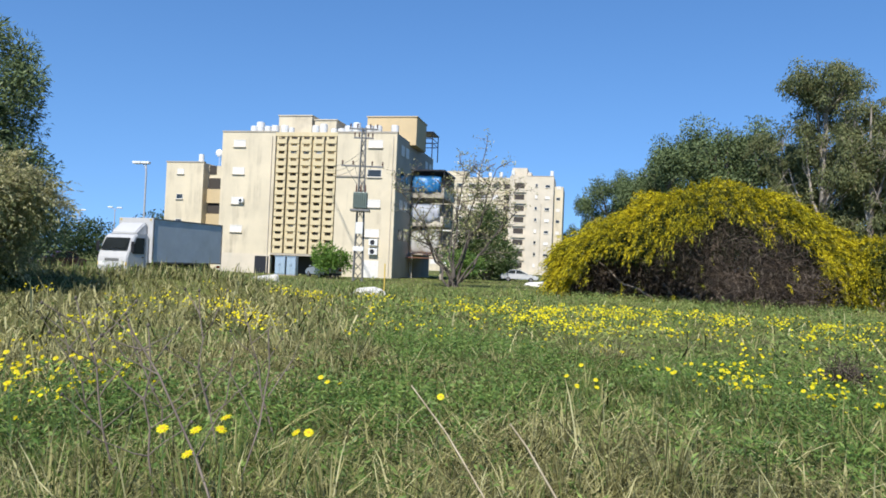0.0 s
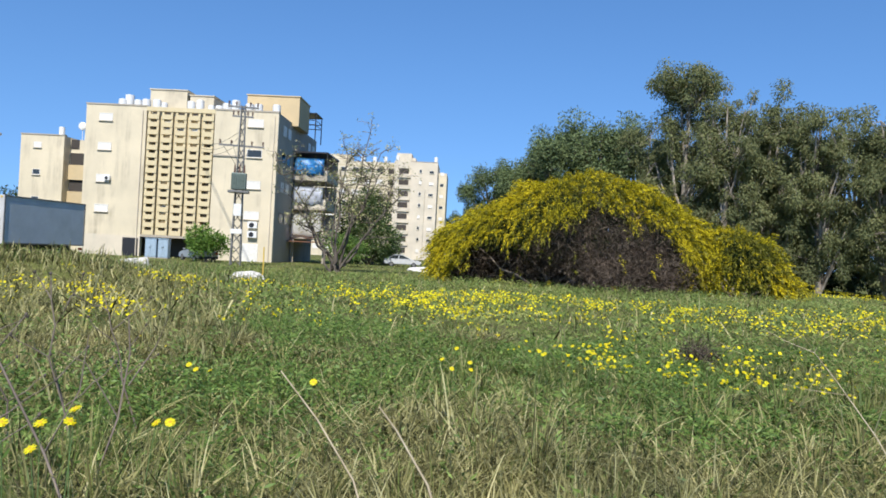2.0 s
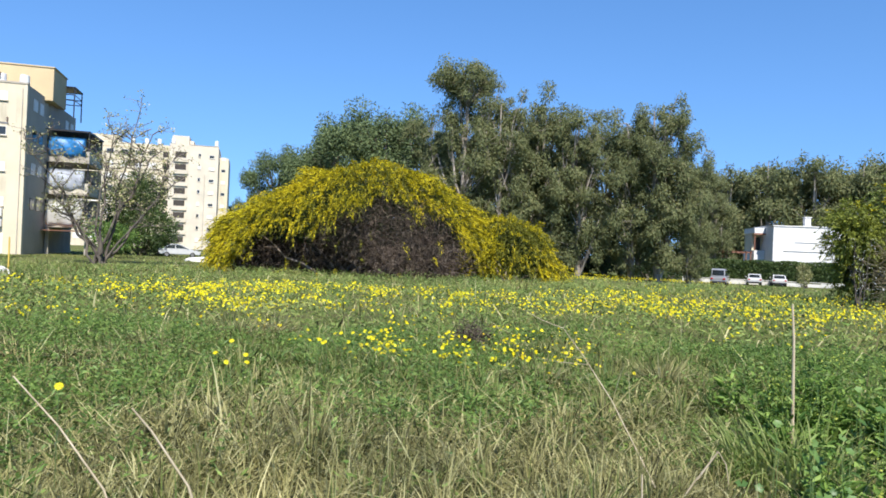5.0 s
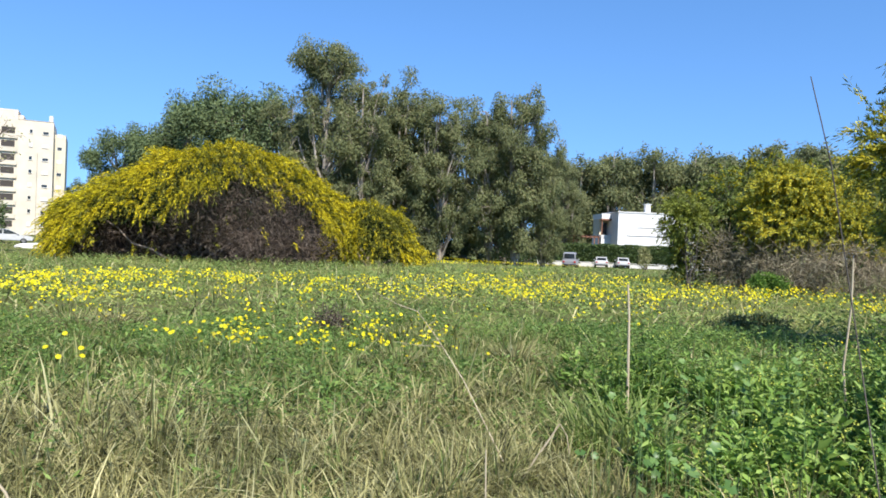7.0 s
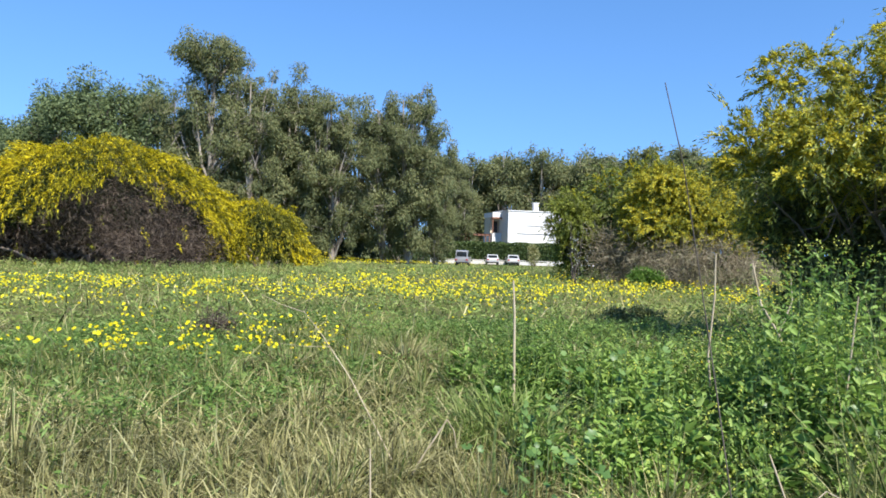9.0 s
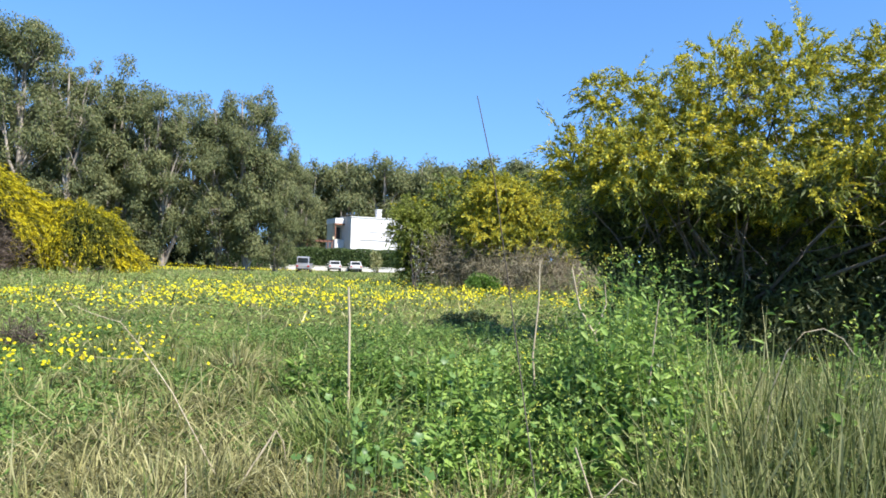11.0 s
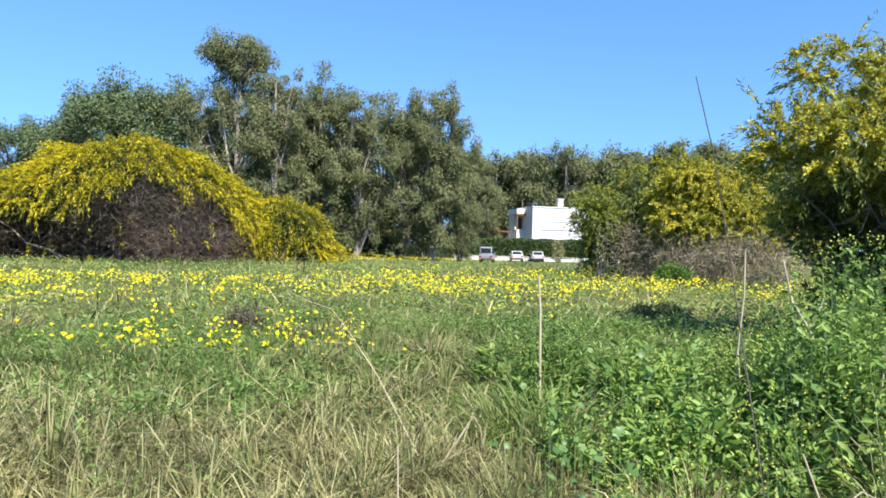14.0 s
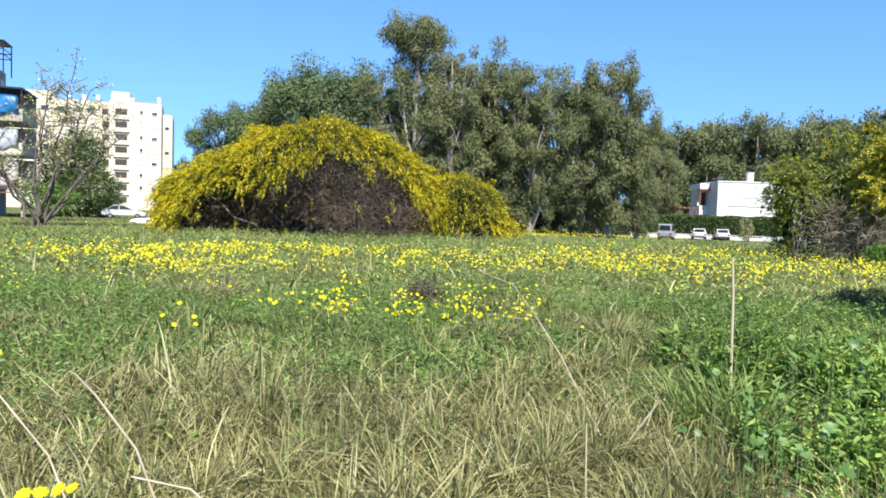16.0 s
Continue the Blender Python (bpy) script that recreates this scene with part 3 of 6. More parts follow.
def tower_block():
    b = thing("apartment_block", pose(-96.9, 149.3, 0, 0, 0, 26.8), "tall cream apartment tower with a column of stair openings", "building")
    H = 24.6
    part("wall", boxed(-0.2, 0.9, -0.5, 4.2, 12, H + 0.6), M["plaster_white"], b)
    part("wall", boxed(4.2, 0, -0.5, 11.0, 14, H + 0.4), M["plaster_white"], b)
    part("wall", boxed(11.0, 3.2, -0.5, 13.3, 16, H - 1.8), M["plaster"], b)
    part("wall", boxed(-22, 3.0, -0.5, -0.2, 12, H + 0.3), M["plaster"], b)
    part("roof_house", boxed(-18, 4.0, H + 0.3, -12, 9, H + 2.0), M["plaster"], b)
    part("roof_house", boxed(0.2, 2.4, H + 0.6, 4.0, 8, H + 2.8), M["plaster_white"], b)
    part("roof_house", boxed(3.8, 3.4, H + 0.4, 5.0, 8, H + 1.8), M["plaster_white"], b)
    part("parapet", boxed(4.15, -0.06, H + 0.4, 11.05, 0.3, H + 0.52), M["concrete"], b)
    for k in range(8):
        z = 1.7 + k * 2.9
        # openings are dark panels on the wall, shade put into the colour
        o = part("stair_opening", boxed(1.1, 0.84, z, 3.6, 0.9, z + 1.35), M["recess_shade"], b, "flat dark panel standing for a shaded stair opening")
        part("rail", boxed(0.7, 0.55, z - 1.05, 4.1, 0.84, z - 0.1), M["plaster_white"], o)
        part("stair_opening", boxed(-1.9, 2.9, z, -0.4, 3.0, z + 1.3), M["recess_shade"], b)
        window_part(b, 6.7, z + 0.3, 0.55, 0.75, k % 3 == 0)
        window_part(b, 9.5, z + 0.2, 1.1, 0.6, k % 2 == 0)
        for u in (-20, -16.8, -13.6, -10.4, -7.2, -4.2):
            window_part(b, u, z + 0.1, 1.5, 1.1, (k * 7 + int(u)) % 3 != 0, 3.0, False)
        part("cornice", boxed(-21.8, 2.93, z + 1.75, -0.2, 3.0, z + 1.87), M["plaster_tan"], b)
        window_part(b, 12.1, z + 0.2, 0.9, 0.7, k % 2 == 1, 3.2, False)
    for x, y in ((0.5, 1.6), (10.4, 1.5), (-3, 5), (-6, 6), (-9, 5)):
        water_tank(b, x, y, H + 0.45, 0.45, 1.3)
    part("drain_pipe", rod(bmesh.new(), (8.0, -0.06, 0), (8.0, -0.06, 18), 0.07, sides=6), M["concrete"], b)


near_block()
wing_block()
tower_block()


def white_house():
    b = thing("house", pose(27.1, 108.7, -0.7, 0, 0, 5), "white flat-roofed two-storey house with a chimney", "house")
    part("wall", boxed(0, 0, -0.3, 11, 8, 8.15), M["house_white"], b)
    part("wall", boxed(-1.6, 3.2, -0.3, 0, 8, 4.6), M["house_white"], b)
    part("wall", boxed(-1.6, 3.2, 7.2, 0, 8, 8.0), M["house_white"], b)
    part("roof", boxed(-0.12, -0.12, 8.15, 11.12, 8.12, 8.3), M["house_white"], b)
    part("loggia", boxed(-1.5, 4.6, 4.6, -0.02, 8, 7.2), M["plaster"], b, "shaded corner balcony wall")
    # dark panel painting the shade of the balcony opening
    part("loggia_opening", boxed(-1.2, 4.54, 4.7, -0.3, 4.6, 6.6), M["recess_shade"], b)
    part("loggia_beam", boxed(-1.7, 3.1, 6.95, 0, 3.3, 7.2), M["red_sheet"], b, "red-brown balcony beam")
    part("loggia_post", boxed(-1.6, 3.2, 4.6, -1.45, 3.35, 6.95), M["red_sheet"], b)
    ch = part("chimney", boxed(5.1, 2, 8.3, 5.9, 2.8, 9.6), M["house_white"], b)
    part("cap", boxed(5.0, 1.9, 9.65, 6.0, 2.9, 9.78), M["house_white"], ch)
    part("ledge", boxed(1.5, -0.12, 4.6, 9.4, 0, 4.72), M["house_white"], b)
    part("ledge", boxed(3.0, -0.1, 5.9, 6.0, 0, 5.98), M["house_white"], b)
    window_part(b, 5.0, 1.0, 1.4, 1.2, True)
    window_part(b, 8.2, 1.0, 1.4, 1.2, False)
    per = thing("pergola", pose(17.0, 110, -0.7), "red-brown timber pergola beside the white house", "pergola")
    for x in (0.2, 4.0, 7.4):
        for y in (0, 3):
            part("post", boxed(x - 0.08, y - 0.08, 0, x + 0.08, y + 0.08, 4.1), M["red_sheet"], per)
    part("beam", boxed(0, -0.1, 4.1, 7.6, 0.1, 4.3), M["red_sheet"], per)
    part("beam", boxed(0, 2.9, 4.1, 7.6, 3.1, 4.3), M["red_sheet"], per)
    for i in range(12):
        part("slat", boxed(0.1 + i * 0.66, -0.4, 4.3, 0.2 + i * 0.66, 3.4, 4.42), M["red_sheet"], per)


white_house()


def garden_wall():
    w = tagged(new("garden_wall"), "low pale stone garden wall below a clipped hedge", "wall")
    w.matrix_world = pose(13.4, 99.0, -0.9, 0, 0, -7)
    rng = random.Random(3)
    x = 0.0
    while x < 24:
        l = rng.uniform(1.6, 2.6)
        part("panel", boxed(x, 0, -0.3, x + l - 0.02, 0.3, 0.46 + rng.uniform(-0.08, 0.1), 0.02), M["stone"], w)
        x += l
    part("coping", boxed(-0.05, -0.04, 0.57, 24.2, 0.34, 0.64), M["stone"], w)


garden_wall()

# ---- vehicles ----


def wheel(parent, x, y, r, w):
    bm = rod(bmesh.new(), (x, y - w / 2, r), (x, y + w / 2, r), r, sides=24)
    bmesh.ops.bevel(bm, geom=[e for e in bm.edges if abs(e.verts[0].co.y - e.verts[1].co.y) < 0.01], offset=0.03, segments=2, affect="EDGES")
    t = part("wheel", bm, M["tyre"], parent, "", True)
    part("rim", rod(bmesh.new(), (x, y - w / 2 - 0.012, r), (x, y + w / 2 + 0.012, r), r * 0.58, sides=16), M["steel"], t)


def prism(profile, y0, y1, bevel=0.0):
    """A side outline (x, z) drawn across from y0 to y1."""
    bm = bmesh.new()
    a = [bm.verts.new((x, y0, z)) for x, z in profile]
    b = [bm.verts.new((x, y1, z)) for x, z in profile]
    bm.faces.new(a)
    bm.faces.new(b[::-1])
    n = len(a)
    for i in range(n):
        bm.faces.new((a[i], b[i], b[(i + 1) % n], a[(i + 1) % n]))
    bmesh.ops.recalc_face_normals(bm, faces=bm.faces)
    if bevel:
        bmesh.ops.bevel(bm, geom=bm.edges[:], offset=bevel, segments=2, affect="EDGES")
    return bm


def truck():
    t = thing("box_truck", pose(-37.25, 19.84, 0.0, 0, 0, -72.5), "white box truck with a grey cargo body, parked beyond the meadow", "truck")
    part("cargo_box", boxed(-5.7, -1.2, 1.05, 0, 1.2, 3.46, 0.04), M["box_grey"], t, "grey panelled cargo body")
    bm = bmesh.new()
    for z in (1.05, 3.42):
        for y in (-1.23, 1.19):
            box(bm, -5.72, y, z, 0.02, y + 0.04, z + 0.07)
    for x in (-5.74, -0.04):
        for y in (-1.23, 1.19):
            box(bm, x, y, 1.05, x + 0.07, y + 0.04, 3.49)
    part("edge_trim", bm, M["steel"], t)
    part("front_panel", boxed(0.0, -1.2, 1.05, 0.05, 1.2, 3.5, 0.01), M["cab_white"], t)
    part("chassis", boxed(-5.6, -0.5, 0.65, 1.3, 0.5, 1.03), M["black_metal"], t)
    prof = [(0.1, 0.75), (0.1, 2.5), (0.3, 2.6), (0.92, 2.56), (1.14, 2.42), (1.5, 1.55), (1.6, 1.25), (1.6, 0.55), (1.35, 0.5), (1.28, 0.75)]
    cab = part("cab", prism(prof, -1.02, 1.02, 0.05), M["cab_white"], t, "white rounded truck cab", False)
    part("wind_deflector", prism([(0.08, 2.55), (0.08, 3.22), (0.28, 3.2), (0.6, 2.95), (0.92, 2.64), (0.92, 2.55)], -0.86, 0.86, 0.06), M["cab_white"], cab)
    bm = bmesh.new()
    q = [bm.verts.new(c) for c in ((1.2, -0.84, 2.33), (1.2, 0.84, 2.33), (1.475, 0.9, 1.66), (1.475, -0.9, 1.66))]
    bm.faces.new(q)
    bmesh.ops.solidify(bm, geom=bm.faces[:], thickness=0.03)
    bmesh.ops.translate(bm, vec=(0.035, 0, 0.02), verts=bm.verts)
    part("windscreen", bm, M["glass"], cab)
    for y0, y1 in ((-0.62, 0.06), (0.0, 0.66)):
        part("wiper", rod(bmesh.new(), (1.54, y0, 1.66), (1.47, y1, 1.84), 0.012, sides=5), M["black_metal"], cab)
    for s in (-1, 1):
        y0, y1 = (1.0, 1.035) if s > 0 else (-1.035, -1.0)
        part("side_window", prism([(0.42, 1.5), (0.42, 2.36), (0.98, 2.36), (1.3, 1.62), (1.2, 1.5)], y0, y1), M["glass"], cab)
        mr = part("mirror", boxed(1.38, s * 1.2 - 0.09, 1.6, 1.46, s * 1.2 + 0.09, 2.15, 0.02), M["black_metal"], cab)
        part("mirror_arm", rod(bmesh.new(), (1.3, s * 1.0, 2.1), (1.42, s * 1.2, 2.05), 0.018, sides=6), M["black_metal"], mr)
        part("headlight", boxed(1.56, s * 0.72 - 0.2, 0.84, 1.625, s * 0.72 + 0.2, 1.06, 0.02), M["lamp_glass"], cab)
        part("indicator", boxed(1.54, s * 0.965 - 0.035, 0.86, 1.615, s * 0.965 + 0.035, 1.04, 0.01), M["rail_yellow"], cab)
        part("door_seam", boxed(0.34, s * 1.022 - 0.004, 0.85, 0.355, s * 1.022 + 0.004, 2.42), M["black_metal"], cab)
        part("door_handle", boxed(0.42, s * 1.03 - 0.012, 1.3, 0.58, s * 1.03 + 0.012, 1.35), M["black_metal"], cab)
        part("marker_lamp", boxed(-0.02, s * 1.05 - 0.06, 3.36, 0.075, s * 1.05 + 0.06, 3.44), M["rail_yellow"], t)
        part("mudguard", boxed(0.5, s * 0.95 - 0.09, 0.72, 1.3, s * 0.95 + 0.09, 0.86, 0.03), M["black_metal"], cab)
    part("grille", boxed(1.59, -0.48, 1.1, 1.62, 0.48, 1.24, 0.01), M["steel"], cab)
    part("bumper", boxed(1.3, -1.02, 0.42, 1.7, 1.02, 0.74, 0.04), M["cab_white"], cab)
    for x in (0.9, -4.2):
        for y in (-0.9, 0.9):
            wheel(t, x, y, 0.42, 0.28)
    part("tail_bar", boxed(-5.8, -1.1, 0.6, -5.7, 1.1, 0.72), M["black_metal"], t)
    for y in (-1.0, 1.0):
        part("tail_light", boxed(-5.76, y - 0.12, 0.8, -5.71, y + 0.12, 0.95), M["tail_red"], t)


truck()


def car(m, paint, label, van=False):
    c = thing("van" if van else "car", m, label, "van" if van else "car", "parked cars")
    if van:
        low = [(-2.1, 0.35), (-2.15, 0.9), (-2.12, 1.05), (1.2, 1.05), (2.0, 0.95), (2.12, 0.6), (2.1, 0.32)]
        top = [(-2.1, 1.04), (-1.98, 1.82), (-1.7, 1.9), (0.3, 1.88), (1.2, 1.04)]
        panes = [[(-1.95, 1.1), (-1.85, 1.7), (-1.05, 1.72), (-1.05, 1.1)], [(-0.95, 1.1), (-0.95, 1.72), (0.2, 1.72), (0.9, 1.1)]]
    else:
        low = [(-2.15, 0.35), (-2.2, 0.75), (-2.1, 0.95), (-1.3, 0.98), (0.9, 0.95), (1.9, 0.82), (2.15, 0.6), (2.15, 0.32)]
        top = [(-1.75, 0.95), (-1.1, 1.42), (-0.7, 1.47), (0.1, 1.45), (1.05, 0.93)]
        panes = [[(-1.5, 0.99), (-1.05, 1.36), (-0.5, 1.39), (-0.5, 0.99)], [(-0.4, 0.99), (-0.4, 1.39), (0.05, 1.37), (0.8, 0.99)]]
    body = part("body", prism(low, -0.84, 0.84, 0.06), paint, c)
    cabin = part("cabin", prism(top, -0.72, 0.72, 0.05), paint, c)
    for s in (-1, 1):
        for pr in panes:
            y0, y1 = sorted((s * 0.715, s * 0.728))
            part("side_window", prism(pr, y0, y1), M["glass"], cabin)
        part("mirror", boxed(0.75, s * 0.9 - 0.08, 0.98, 0.88, s * 0.9 + 0.08, 1.1, 0.02), paint, body)
        part("headlight", boxed(2.1, s * 0.6 - 0.15, 0.6, 2.165, s * 0.6 + 0.15, 0.74, 0.02), M["lamp_glass"], body)
        part("tail_light", boxed(-2.21, s * 0.65 - 0.12, 0.68, -2.14, s * 0.65 + 0.12, 0.85, 0.02), M["tail_red"], body)
    # rear and front panes
    for (xa, za), (xb, zb) in ((top[0], top[1]), (top[-1], top[-2])):
        bm = bmesh.new()
        sx = -0.03 if xa < 0 else 0.03
        q = [bm.verts.new((xa * 0.85 + xb * 0.15 + sx, y, za * 0.85 + zb * 0.15)) for y in (-0.62, 0.62)]
        q += [bm.verts.new((xa * 0.12 + xb * 0.88 + sx, y, za * 0.12 + zb * 0.88)) for y in (0.58, -0.58)]
        bm.faces.new(q)
        bmesh.ops.solidify(bm, geom=bm.faces[:], thickness=0.02)
        part("windscreen", bm, M["glass"], cabin)
    part("bumper", boxed(2.05, -0.8, 0.3, 2.2, 0.8, 0.5, 0.04), M["black_metal"], body)
    part("bumper", boxed(-2.24, -0.8, 0.3, -2.1, 0.8, 0.5, 0.04), M["black_metal"], body)
    for x in (-1.3, 1.32):
        for y in (-0.76, 0.76):
            wheel(c, x, y, 0.31, 0.2)
    return c


car(pose(-46.1, 41.6, 0, 0, 0, 160), M["silver"], "silver saloon car parked by the cream apartment block")
car(pose(-43.4, 69.6, -0.05, 0, 0, 32), M["cab_white"], "white saloon car parked below the tower")
car(pose(-53.8, 22.5, 0, 0, 0, -70), M["red_paint"], "dark red car parked behind the box truck")
car(pose(15.6, 85.2, -0.8, 0, 0, 75), M["bluegrey_paint"], "blue-grey van parked at the garden wall", True)
car(pose(21.6, 95.3, -0.9, 0, 0, 80), M["cab_white"], "white car parked at the garden wall")
car(pose(24.6, 95.6, -0.9, 0, 0, 80), M["cab_white"], "white car with a pale roof parked at the garden wall")

# ---- pole with transformer, lamps, cabinets, stones ----


def transformer_pole():
    t = thing("transformer_pole", pose(-39.0, 38.8, 0, 0, 0, 40), "grey steel lattice power pole carrying a transformer", "power pole")
    t.scale = (0.87, 0.87, 0.89)
    bm = bmesh.new()
    hgt = 13.6
    for sx in (-1, 1):
        for sy in (-1, 1):
            rod(bm, (sx * 0.42, sy * 0.42, -0.2), (sx * 0.16, sy * 0.16, hgt), 0.075, 0.06, 5)
    n = 15
    for i in range(n):
        z0, z1 = hgt * i / n, hgt * (i + 1) / n
        a, b = 0.42 - 0.26 * i / n, 0.42 - 0.26 * (i + 1) / n
        for s in (-1, 1):
            f = s if i % 2 else -s
            rod(bm, (-a * f, s * a, z0), (b * f, s * b, z1), 0.04, sides=4)
            rod(bm, (s * a, -a * f, z0), (s * b, b * f, z1), 0.04, sides=4)
    part("mast", bm, M["steel"], t, "lattice steel mast")
    bm = boxed(-0.62, -0.95, 6.4, 0.62, -0.2, 7.8, 0.05)
    tr = part("transformer", bm, M["trafo"], t, "grey-green ribbed transformer tank")
    for i in range(7):
        part("fin", boxed(-0.6 + i * 0.19, -1.08, 6.5, -0.56 + i * 0.19, -0.952, 7.7), M["trafo"], tr)
    for x in (-0.4, 0, 0.4):
        part("bushing", rod(bmesh.new(), (x, -0.55, 7.8), (x, -0.55, 8.5), 0.09, 0.05, 8), M["porcelain"], tr)
    part("platform", boxed(-0.85, -1.15, 6.15, 0.85, 0.3, 6.32), M["steel"], t)
    part("switch_box", boxed(-0.32, -0.75, 4.2, 0.32, -0.35, 5.2, 0.02), M["tank"], t)
    part("switch_box", boxed(-0.5, -0.6, 2.7, 0.45, -0.4, 3.1, 0.02), M["tank"], t)
    for z, w in ((13.4, 1.3), (12.6, 0.9), (10.1, 1.9)):
        arm = part("cross_arm", boxed(-w, -0.07, z, w, 0.07, z + 0.14), M["steel"], t)
        for x in (-w + 0.1, -w * 0.45, w * 0.45, w - 0.1):
            bm = rod(bmesh.new(), (x, 0, z + 0.14), (x, 0, z + 0.55), 0.05, 0.03, 8)
            rod(bm, (x, 0, z + 0.28), (x, 0, z + 0.34), 0.1, sides=10)
            rod(bm, (x, 0, z + 0.42), (x, 0, z + 0.48), 0.1, sides=10)
            part("insulator", bm, M["porcelain"], arm)
    bm = bmesh.new()
    for x in (-1.8, -0.8, 0.9):
        rod(bm, (x, 0, 10.5), (x * 0.2, -0.55, 8.5), 0.02, sides=4)
    part("lead_wire", bm, M["wire"], t)
    ov = thing("overhead_cable", pose(0, 0, 0), "thin sagging dark overhead cables from the power pole", "cable")
    a, b = np.array([-39.0, 38.8, 9.4]), np.array([-51.5, 46.0, 10.0])
    for k in range(3):
        s = np.linspace(0, 1, 14)[:, None]
        p = a + (b - a) * s + np.array([0, 0, 1]) * (-2.2 * s * (1 - s)) + np.array([0.3 * k, -0.3 * k, 0.4 * k])
        part("cable", tubes([(p, 0.018, 0.018)], 4), M["wire"], ov)


transformer_pole()


def street_lamp(x, y, hgt, arms, turn, label):
    t = thing("street_lamp", pose(x, y, 0, 0, 0, turn), label, "street lamp", "street lamps")
    part("pole", tubes([([(0, 0, -0.2), (0, 0, hgt * 0.5), (0, 0, hgt - 0.6)], 0.1, 0.065)], 10), M["lamp_grey"], t)
    for s in arms:
        a = part("arm", tubes([([(0, 0, hgt - 0.7), (s * 0.06, 0, hgt - 0.3), (s * 0.2, 0, hgt - 0.06), (s * 0.36, 0, hgt)], 0.05, 0.04)], 8), M["lamp_grey"], t)
        hd = boxed(s * 0.62 - 0.35, -0.16, hgt - 0.04, s * 0.62 + 0.35, 0.16, hgt + 0.14, 0.04)
        head = part("lamp_head", hd, M["tank"], a)
        part("lens", boxed(s * 0.62 - 0.26, -0.12, hgt - 0.07, s * 0.62 + 0.26, 0.12, hgt - 0.042), M["lamp_glass"], head)


street_lamp(-52.4, 28.4, 8.6, (-1.3, -0.12), 30, "grey street lamp with two heads on curved arms")
street_lamp(-98.5, 48.9, 7.8, (-1, 1), 50, "grey street lamp with two curved arms")
street_lamp(-112, 50, 7.8, (-1, 1), 50, "grey street lamp with two curved arms")


def utility_cabinets():
    for k, (x, y, w, hh, m) in enumerate(((-51.6, 41.4, 1.0, 1.75, "cabinet_blue"), (-50.7, 41.95, 0.9, 1.75, "cabinet_blue"))):
        c = thing("utility_cabinet", pose(x, y, 0, 0, 0, 30), "pale blue steel utility cabinet on a concrete base", "utility cabinet", "utility cabinets")
        part("base", boxed(-w / 2, -0.35, -0.2, w / 2, 0.35, 0.12), M["concrete"], c)
        body = part("body", boxed(-w / 2 + 0.02, -0.33, 0.12, w / 2 - 0.02, 0.33, hh, 0.02), M[m], c)
        for s in (-1, 1):
            d = part("door", boxed(min(0.01 * s, (w / 2 - 0.06) * s), -0.36, 0.2, max(0.01 * s, (w / 2 - 0.06) * s), -0.332, hh - 0.1, 0.005), M[m], body)
            part("handle", boxed(s * 0.06 - 0.015, -0.385, 0.9, s * 0.06 + 0.015, -0.36, 1.1), M["black_metal"], d)
        part("cap", boxed(-w / 2 - 0.03, -0.38, hh, w / 2 + 0.03, 0.38, hh + 0.06), M[m], body)


utility_cabinets()


def rough_stone(x, y, sx, sy, sz, seed, label, turn=0):
    bm = bmesh.new()
    bmesh.ops.create_icosphere(bm, subdivisions=3, radius=1)
    for v in bm.verts:
        n = noise.noise(v.co * 1.3 + Vector((seed, 0, 0))) * 0.35 + noise.noise(v.co * 3.5 + Vector((0, seed, 0))) * 0.12
        v.co = v.co * (1 + n)
        v.co.z = max(-0.3, min(v.co.z, 0.75 + 0.2 * v.co.x))
    bmesh.ops.scale(bm, vec=(sx, sy, sz), verts=bm.verts)
    me = bpy.data.meshes.new("stone")
    bm.to_mesh(me)
    bm.free()
    me.materials.append(M["stone"])
    o = new("stone", me)
    o.matrix_world = pose(x, y, sz * 0.25, 0, 0, turn)
    tagged(o, label, "stone", "white stones in the meadow")


rough_stone(-22.2, 22.8, 0.75, 0.55, 0.46, 2.0, "white limestone boulder beside a thin yellow post in the meadow", 30)
rough_stone(-31.9, 24.7, 0.9, 0.6, 0.62, 7.0, "large tilted white limestone slab in the meadow", 60)
rough_stone(-32.6, 55.4, 1.1, 0.7, 0.4, 4.0, "pale rubble stone below the tower", 20)
rough_stone(-30.6, 55.2, 0.9, 0.6, 0.42, 9.0, "pale rubble stone below the tower", 70)
o = thing("marker_post", pose(-21.6, 23.2, 0), "thin faded yellow post beside a white boulder", "post")
part("pole", tubes([([(0, 0, -0.1), (0.01, 0, 0.8), (0, 0, 1.55)], 0.03, 0.028)], 8), M["rail_yellow"], o)

# ---- trees ----


def wander(rng, a, b, k=6, wob=0.12):
    """An uneven limb from a to b."""
    a, b = np.asarray(a, float), np.asarray(b, float)
    s = np.linspace(0, 1, k)[:, None]
    p = a + (b - a) * s
    w = rng.normal(size=(k, 3)) * wob * np.linalg.norm(b - a) / k
    w[0] = w[-1] = 0
    return p + np.cumsum(w, axis=0) * (1 - s * 0.5)


def in_clumps(rng, centres, radii, n, shell=0.55):
    """Points in uneven balls, denser towards their skin; gives points, outward ways and the ball of each."""
    k = rng.choice(len(centres), n, p=radii.prod(1) ** 0.6 / (radii.prod(1) ** 0.6).sum())
    d = unit(rng.normal(size=(n, 3)))
    r = shell + (1 - shell) * rng.uniform(0, 1, n) ** 0.6
    r = r * (1 + 0.22 * np.sin(d[:, 0] * 5 + k) * np.cos(d[:, 2] * 4 + k * 2.1))
    return centres[k] + d * radii[k] * r[:, None], d, k


